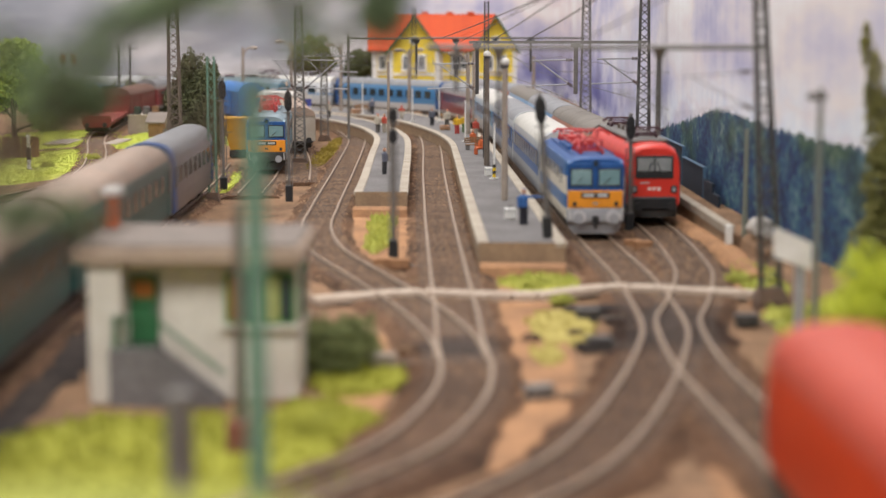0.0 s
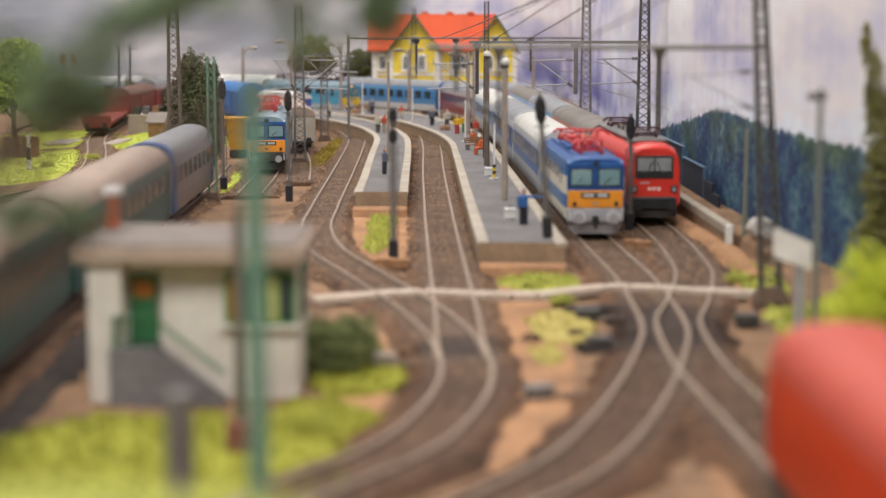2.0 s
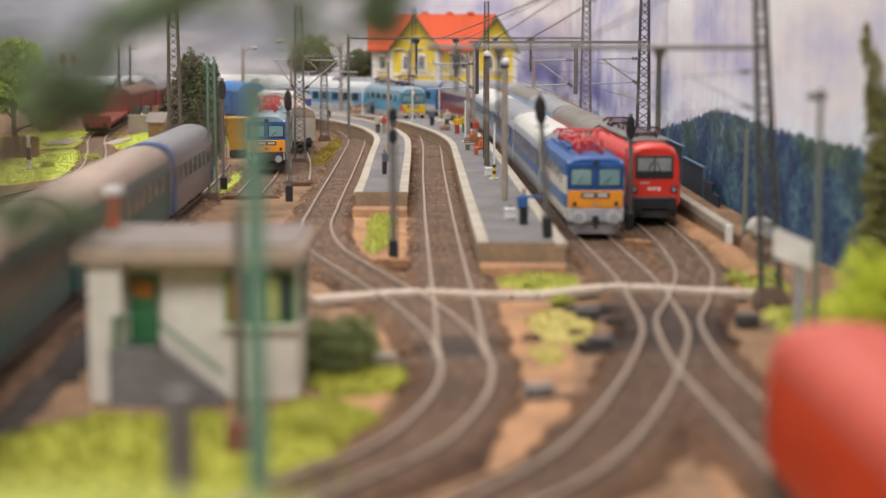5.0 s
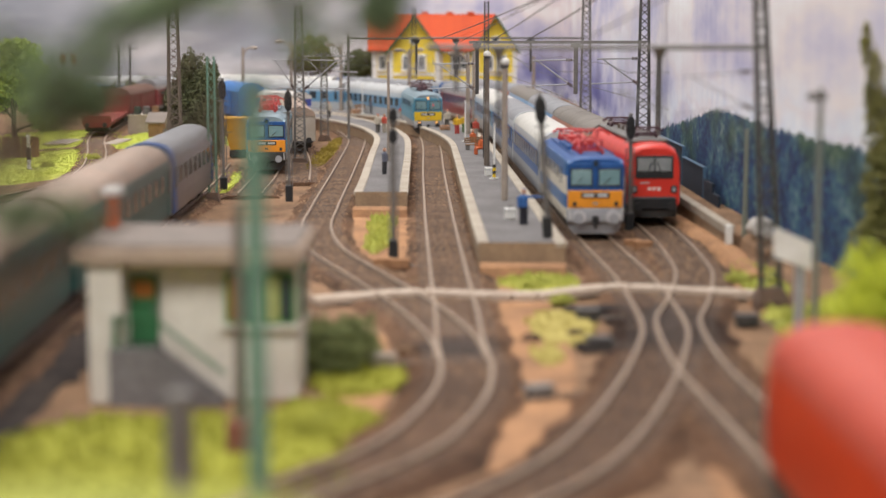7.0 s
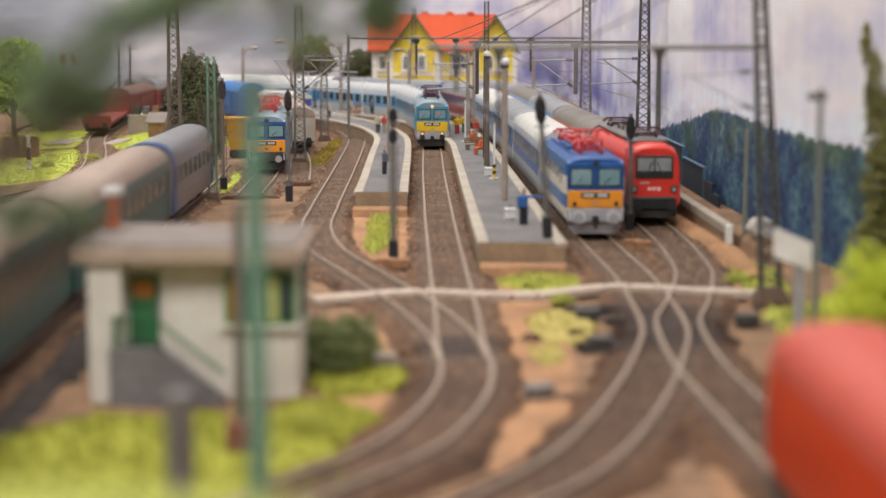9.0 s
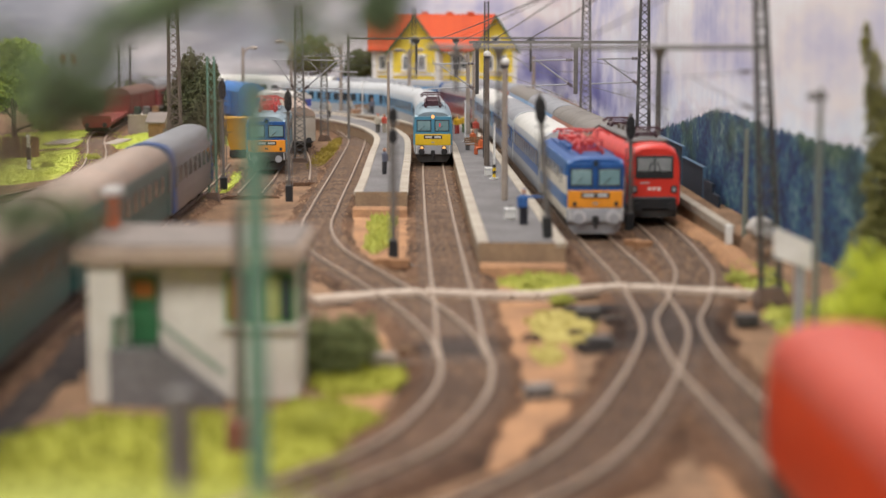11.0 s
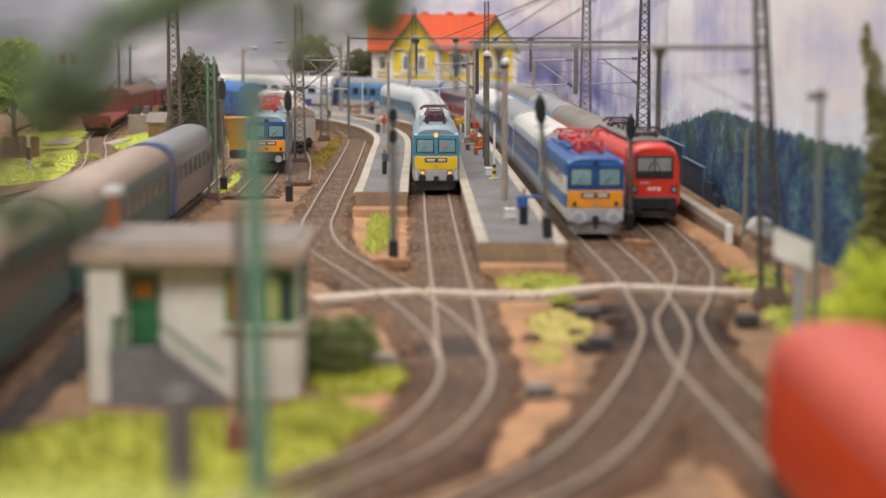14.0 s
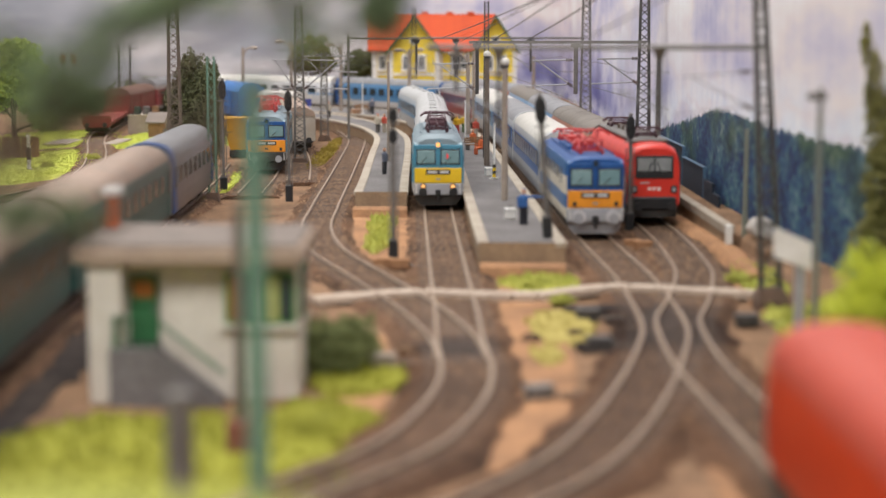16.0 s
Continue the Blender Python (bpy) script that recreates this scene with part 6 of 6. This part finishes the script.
part("ramp_edge", Geo().box(-1.78, 1.78, -4.08, -3.7, 1.86, 2.04, 0.04), KERB, rp)
for i, (bm, label) in enumerate(((DARKBARREL, "dark green barrel on the loading ramp"), (STEEL, "grey steel barrel on the loading ramp"), (WOOD, "tan wooden barrel on the loading ramp"))):
    br = thing("barrel", label, "barrel", pose(-32.1 + 0.95 * i, 172.6, 1.5), "barrels on the ramp")
    part("shell", Geo().loft([[(k * math.cos(a), k * math.sin(a), z) for a in [math.tau * j / 14 for j in range(14)]] for z, k in ((0, 0.36), (0.3, 0.41), (0.65, 0.41), (0.95, 0.36))]), bm, br, smooth=True)
    for z in (0.25, 0.68):
        part("hoop", Geo().rod((0, 0, z), (0, 0, z + 0.06), 0.425, 14), DARKSTEEL, br)
sh = thing("shed", "small wooden shed with a grey pent roof", "shed", pose(-28.6, 164.0, -0.4))
for i in range(5):
    part("board", Geo().box(-0.75 + i * 0.3, -0.47 + i * 0.3, -0.75, -0.69, 0, 1.75, 0.015), WOOD, sh)
part("body", Geo().box(-0.74, 0.74, -0.68, 0.8, 0, 1.75), WOOD, sh)
part("roof", Geo().loft([[(x, -1.0, 1.55), (x, 1.0, 2.45), (x, 1.0, 2.6), (x, -1.0, 1.7)] for x in (-0.95, 0.95)]), HUTROOF, sh)
lc = thing("level_crossing", "grey concrete panels of a level crossing on the siding", "crossing", pose(0, 0, 0), kind="structure")
for x0, x1 in ((-37.2, -35.0), (-31.7, -30.3)):
    for i in range(3):
        part("slab", Geo().box(x0, x1, 152.0 + i * 2.6, 154.5 + i * 2.6, -0.6, -0.12, 0.03), CONCRETE, lc)

# ---- landscape ----
tree(-37.74, 144.72, -0.4, "broadleaf_tree", "round green broadleaf tree above the fence", (5.0, 0.35), [((0, 0, 7), (3.4, 3, 3), 2600), ((1.8, 0.5, 5), (2.4, 2.2, 2.2), 1800), ((-2, 0, 5.2), (2.6, 2.2, 2.2), 1600), ((0.8, -1, 8.6), (2.2, 2, 1.8), 1200), ((2.6, 0, 3), (1.6, 1.4, 1.4), 800)], LEAF, 3, 0.22)
tree(-19.6, 130.09, -0.4, "conifer", "dark dense conifer beside the lattice mast", (6, 0.25), [((0, 0, 2.4), (2.0, 1.8, 2.8), 2600), ((0.2, 0, 5.0), (1.8, 1.6, 2.6), 2400), ((-0.2, 0, 7.3), (1.3, 1.2, 2.2), 1700)], LEAFDARK, 5, 0.13)
tree(-20.9, 131.5, -0.4, "conifer", "brownish-green conifer with a soft rounded top", (6, 0.25), [((0, 0, 2.4), (1.7, 1.6, 2.8), 2400), ((0.1, 0, 5.0), (1.6, 1.5, 2.5), 2200), ((0.5, 0, 7.0), (1.3, 1.2, 1.9), 1500)], LEAFBROWN, 7, 0.13)
tree(-18.25, 128.09, -0.4, "conifer", "dark dense conifer with a broad top", (5, 0.25), [((0, 0, 2.4), (1.6, 1.5, 2.6), 2400), ((0, 0, 4.8), (1.4, 1.4, 2.4), 2200), ((0.1, 0, 6.7), (1.0, 1.0, 2.0), 1500)], LEAFDARK, 6, 0.13)
tree(-20.2, 253.81, 0, "broadleaf_tree", "round olive-green tree behind the trains", (6, 0.35), [((0, 0, 7.2), (3.4, 3.2, 3.4), 2600), ((1.9, 0, 5.4), (2.2, 2.2, 2.2), 1500), ((-1.8, 0, 5.6), (2.2, 2.2, 2.2), 1500)], LEAFOLIVE, 8, 0.25)
tree(-12.4, 256.47, 0, "broadleaf_tree", "dark green tree beside the station house", (5, 0.35), [((0, 0, 5.4), (3.2, 3, 3), 2600), ((-1.4, 0, 4), (2.6, 2.6, 2.4), 1500)], LEAFDARK, 9, 0.25)
tree(16.1, 59.58, 0.1, "conifer", "slender olive-green conifer at the layout's edge", (8, 0.22), [((0.1, 0, 2.2), (1.5, 1.2, 2.4), 1700), ((0.0, 0, 4.3), (0.95, 0.9, 2.2), 1000), ((-0.2, 0, 6.2), (0.62, 0.6, 1.9), 650), ((-0.5, 0, 8.0), (0.4, 0.4, 1.6), 330), ((-0.82, 0, 9.5), (0.22, 0.22, 1.0), 130)], CONIFER, 11, 0.14)
for i in range(9):
    shrub(-62 + i * 4.4, 212 + (i % 3) * 4, 3.6, 4.2 + (i % 2), LEAFDARK, "dark green hedge bush at the far edge", 20 + i, 900, 0.3)
shrub(13.0, 45.2, 2.4, 5.2, BUSH, "large bright yellow-green bush", 40, 9000, 0.11)
shrub(15.49, 50.27, 1.8, 3.0, BUSH, "large bright yellow-green bush", 41, 3500, 0.12)
for i, (bx, by, br) in enumerate(((3.58, 65.96, 0.55), (4.57, 62.24, 0.6), (4.17, 67.56, 0.5), (12.81, 58.25, 0.7), (12.31, 67.56, 0.7), (-2.58, 52.4, 0.8), (-28.8, 134.08, 0.8), (-30.79, 127.43, 0.7))):
    shrub(bx, by, br, br * 0.9, GRASS if i < 5 else (LEAFSOFT if i < 6 else GRASS), "small green scatter bush", 50 + i, 700, 0.07)

shrub(-3.4, 49.8, 1.5, 2.0, LEAFSOFT, "soft grey-green bush beside the hut", 70, 3500, 0.11)

grass([(-3.2, 82.5, 0.72, 5.6), (-3.3, 88.5, 0.75, 5.2)], 40, 0.3, GRASS, "bright yellow-green strip of flock grass", 1)
grass([(4.05, 67.2, 1.6, 2.9)], 40, 0.28, GRASS, "bright yellow-green flock grass between the tracks", 2)
grass([(4.17, 57.18, 1.2, 3.52), (3.38, 52.26, 0.6, 2.04)], 26, 0.16, DRYFLOCK, "sparse dry flock on the sandy strip", 12)
grass([(-6.95, 38.96, 4.6, 4.92), (-3.28, 43.08, 1.6, 2.18), (-2.58, 48.67, 1.5, 2.72), (-8.94, 32.97, 4, 4.12)], 40, 0.2, GRASS2, "yellow-green flock grass round the hut", 3)
grass([(-10.13, 142.06, 0.75, 18.76)], 30, 0.25, OCHREGRASS, "dry yellowish grass beside the goods track", 4)
grass([(-32.77, 128.76, 6.0, 17.44), (-24.33, 139.4, 3.0, 16.08), (-38.73, 162.02, 5.5, 16.07), (-29.4, 162.02, 2.6, 14.73), (-19.86, 163.35, 3, 10.71), (-15.29, 110.13, 1.0, 12.09), (-18.37, 118.11, 1.6, 9.4)], 22, 0.16, MEADOW, "bright green meadow at the siding", 5)
grass([(13.11, 67.56, 0.9, 4.32), (12.71, 57.45, 1.0, 3.52), (15.39, 54.26, 2.6, 8.14)], 35, 0.3, GRASS, "bright green grass beside the right-hand track", 6)

fc = thing("garden_fence", "brown wooden board fence below the tree", "fence", pose(0, 0, 0))
first = None
for i in range(7):
    m = pose(-38.6 + i * 0.75, 136.0 + 0.15 * i, -0.4)
    if first is None:
        first = part("board", Geo().box(-0.34, 0.34, -0.06, 0.06, 0, 1.9, 0.02), WOOD, fc, at=m)
    else:
        share("board", first, m, fc)
for px, py in ((-31.58, 124.77), (-28.8, 200.59), (-26.81, 200.59)):
    mm = thing("crossing_post", "white and black striped crossing post with footing", "post", pose(px, py, -0.4))
    part("shaft", Geo().rod((0, 0, 0), (0, 0, 2.8), 0.16, 10), WHITE, mm)
    part("band", Geo().rod((0, 0, 0.9), (0, 0, 1.8), 0.17, 10), BLACK, mm)
    part("footing", Geo().box(-0.7, 0.7, -0.5, 0.5, -0.2, 0.15, 0.05), BASE, mm)

path_slab("sand_path", [(1.59, 32.97), (2.58, 43.61), (3.18, 51.6), (3.08, 59.58), (3.38, 67.56)], 2.0, -0.5, -0.3, SAND, "bare orange-tan sandy strip between the tracks")
path_slab("sand_path", [(-2.58, 74.21), (-2.98, 83.52), (-3.58, 94.17)], 3.2, -0.5, -0.34, SAND, "bare orange-tan sandy strip before the platform")
path_slab("sand_path", [(6.75, 30.31), (6.95, 35.63), (7.15, 40.29)], 1.4, -0.5, -0.36, SAND, "bare orange-tan sandy strip between the tracks")
path_slab("sand_path", [(-3.18, 35.63), (-2.58, 42.28), (-2.18, 48.94), (-2.68, 55.59)], 1.4, -0.5, -0.34, SAND, "bare orange-tan sandy strip beside the track")
path_slab("sand_path", [(13.11, 51.6), (12.91, 62.24), (13.11, 75.54)], 2.0, -0.5, -0.28, SAND, "bare orange-tan sandy strip beside the track")
path_slab("earth_road", [(-39.72, 112.79), (-30.79, 150.04), (-26.81, 171.33), (-25.82, 187.29)], 2.2, -0.6, -0.3, ASPHALT, "grey path across the meadow")

# grassy bank and tree right in front of the viewer
def bank():
    g = Geo()
    xs, ys = [-9 + 0.4 * i for i in range(29)], [8 + 0.5 * i for i in range(24)]
    top = lambda x, y: -0.6 + 6.35 * math.exp(-((y - 14.8) / 2.8) ** 2) * (0.5 + 0.5 * math.tanh((0.9 - x) / 1.3)) * 1.0
    v = [(x, y, top(x, y) + 0.12 * noise.noise(Vector((x, y, 0)))) for y in ys for x in xs]
    n = len(xs)
    f = [(j * n + i, j * n + i + 1, (j + 1) * n + i + 1, (j + 1) * n + i) for j in range(len(ys) - 1) for i in range(n - 1)]
    tagged(part("grass_bank", g.add(v, f), BANKGRASS, smooth=True), "yellow-green grassy bank close to the viewer", "grass bank", kind="structure")


bank()
tree(-7.55, 20.33, -0.4, "broadleaf_tree", "dark green tree whose branches hang close before the view", (9.5, 0.3),
     [((3.1, 0, 10.05), (0.6, 0.6, 0.55), 125), ((2.6, 0.5, 9.75), (0.55, 0.5, 0.5), 118), ((2.1, 0, 10.2), (0.6, 0.6, 0.5), 40), ((4.4, 0.3, 10.85), (0.95, 0.5, 0.22), 170), ((3.7, 0.2, 10.6), (0.7, 0.4, 0.25), 140), ((6.8, 0.3, 10.72), (0.46, 0.3, 0.5), 330), ((5.9, 0.3, 10.5), (0.8, 0.4, 0.6), 60), ((5.8, 0.3, 11.05), (0.9, 0.4, 0.25), 77), ((2.3, -0.2, 8.15), (0.55, 0.4, 0.4), 85), ((2.95, -0.1, 8.2), (0.3, 0.3, 0.3), 35), ((2.6, 0.1, 9.5), (0.5, 0.5, 0.3), 60), ((3.1, 0.1, 9.5), (0.5, 0.4, 0.25), 100), ((0.8, 0, 9), (1.2, 1, 1.2), 220)], LEAFNEAR, 15, 0.13)

# ---- tracks with their sleepers ----
track(T1, 0, T1.where_y(228), "brown weathered model track through the station")
track(T0, 1.5, T0.length - 5, "brown weathered model track beside the narrow platform", -0.006)
track(T2, 0, T2.length - 20, "brown weathered model track of the blue train", -0.003)
track(T3, 0, T3.length - 15, "brown weathered model track of the red train", -0.009)
track(TSILO, 0, TSILO.length, "brown weathered goods track beside the locomotive")
track(TLOCO, 0, TLOCO.length, "brown weathered goods track of the tank wagon", -0.004)
track(TLEFT, 0, TLEFT.length, "brown track of the green coaches")
# Banks added to hide the platform walls' feet, fitting the camera's view.
mound("sand_bank", [(1.6, 70.4), (3.4, 70.35), (5.3, 70.25)], 1.5, 0.16, SAND, "sandy bank heaped against the platform end")
mound("sand_bank", [(-5.1, 93.5), (-3.6, 93.4), (-2.1, 93.5)], 1.8, 0.2, SAND, "sandy bank heaped against the narrow platform end")
# Flat ragged patches that darken the bed between the rails.
for ca, cb2, cw in (((4.6, 60.6), (7.0, 60.8), 1.2), ((4.5, 53.2), (6.0, 53.4), 1.4), ((-0.5, 53.2), (1.7, 52.8), 2.6)):
    cp = Path([ca, ((ca[0] + cb2[0]) / 2, (ca[1] + cb2[1]) / 2 + 0.1), cb2])
    tagged(part("cinder_patch", strip(Geo(), cp, 0, cp.length, [(-cw / 2, -0.55), (-cw / 2 * 0.8, -0.175), (cw / 2 * 0.8, -0.175), (cw / 2, -0.55)], 0.3, 0, 0.5), DARKBED), "ragged dark patch laid between the rails", "cinders", kind="structure")
# Dark strip that tones down the ground between coach and hut.
cinder = strip(Geo(), TLEFT, 0, TLEFT.where_y(78), [(1.0, -0.7), (1.0, -0.34), (2.7, -0.34), (3.2, -0.7)], 0.5, 0, 0.2)
tagged(part("cinder_strip", cinder, DARKBED), "dark strip laid beside the coach track", "cinders", kind="structure")
track(TSIDING, 0, TSIDING.length, "curving brown siding through the meadow")

# ---- the arriving train ----
TRAIN = [(electric_loco("teal and grey electric locomotive with yellow warning panel and lit headlights", TEALSIDE, YELLOW, TEAL, LOCOROOF, PANTO, LGREY, pose(0, 0, 0), red_window=True), 15.7)]
for label in ("light blue and grey passenger coach with pale roof", "light blue and grey passenger coach with pale roof", "light blue passenger coach with pale grey skirt"):
    TRAIN.append((coach(label, LIGHTBLUE, PALEROOF, pose(0, 0, 0), 23.9, 10), 23.9))


def shrink():
    """From prototype metres to the model's own size."""
    k = Matrix.Scale(S, 4)
    for me in bpy.data.meshes:
        me.transform(k)
    for ob in scene.objects:
        if ob.type in ("MESH", "EMPTY"):
            ob.matrix_basis = Matrix.Translation(ob.matrix_basis.translation * S) @ ob.matrix_basis.to_3x3().to_4x4()


shrink()

# seconds, and how far along its line the train's front stands
FRONT = [(0.0, 184.11), (0.5, 181.05), (1.0, 177.94), (1.5, 174.74), (2.0, 171.45), (2.5, 168.06), (3.0, 164.57), (3.5, 160.96), (4.0, 157.24), (4.5, 153.41), (5.0, 149.47), (5.5, 145.42), (6.0, 141.26), (6.5, 137.01), (7.0, 132.67), (7.5, 128.25), (8.0, 123.78), (8.5, 119.26), (9.0, 114.71), (9.5, 110.17), (10.0, 105.64), (10.5, 101.15), (11.0, 96.74), (11.5, 92.43), (12.0, 88.25), (12.5, 84.25), (13.0, 80.46), (13.5, 76.92), (14.0, 73.67), (14.5, 70.77), (15.0, 68.25), (15.5, 66.17), (16.0, 64.59)]


def motions():
    behind = 0.0
    for ob, length in TRAIN:
        rows = []
        for t, front in FRONT:
            m = T1.vehicle(front + behind, length)
            rows.append((t, Matrix.Translation(m.translation * S) @ m.to_3x3().to_4x4()))
        walk(ob, rows)
        behind += length


motions()
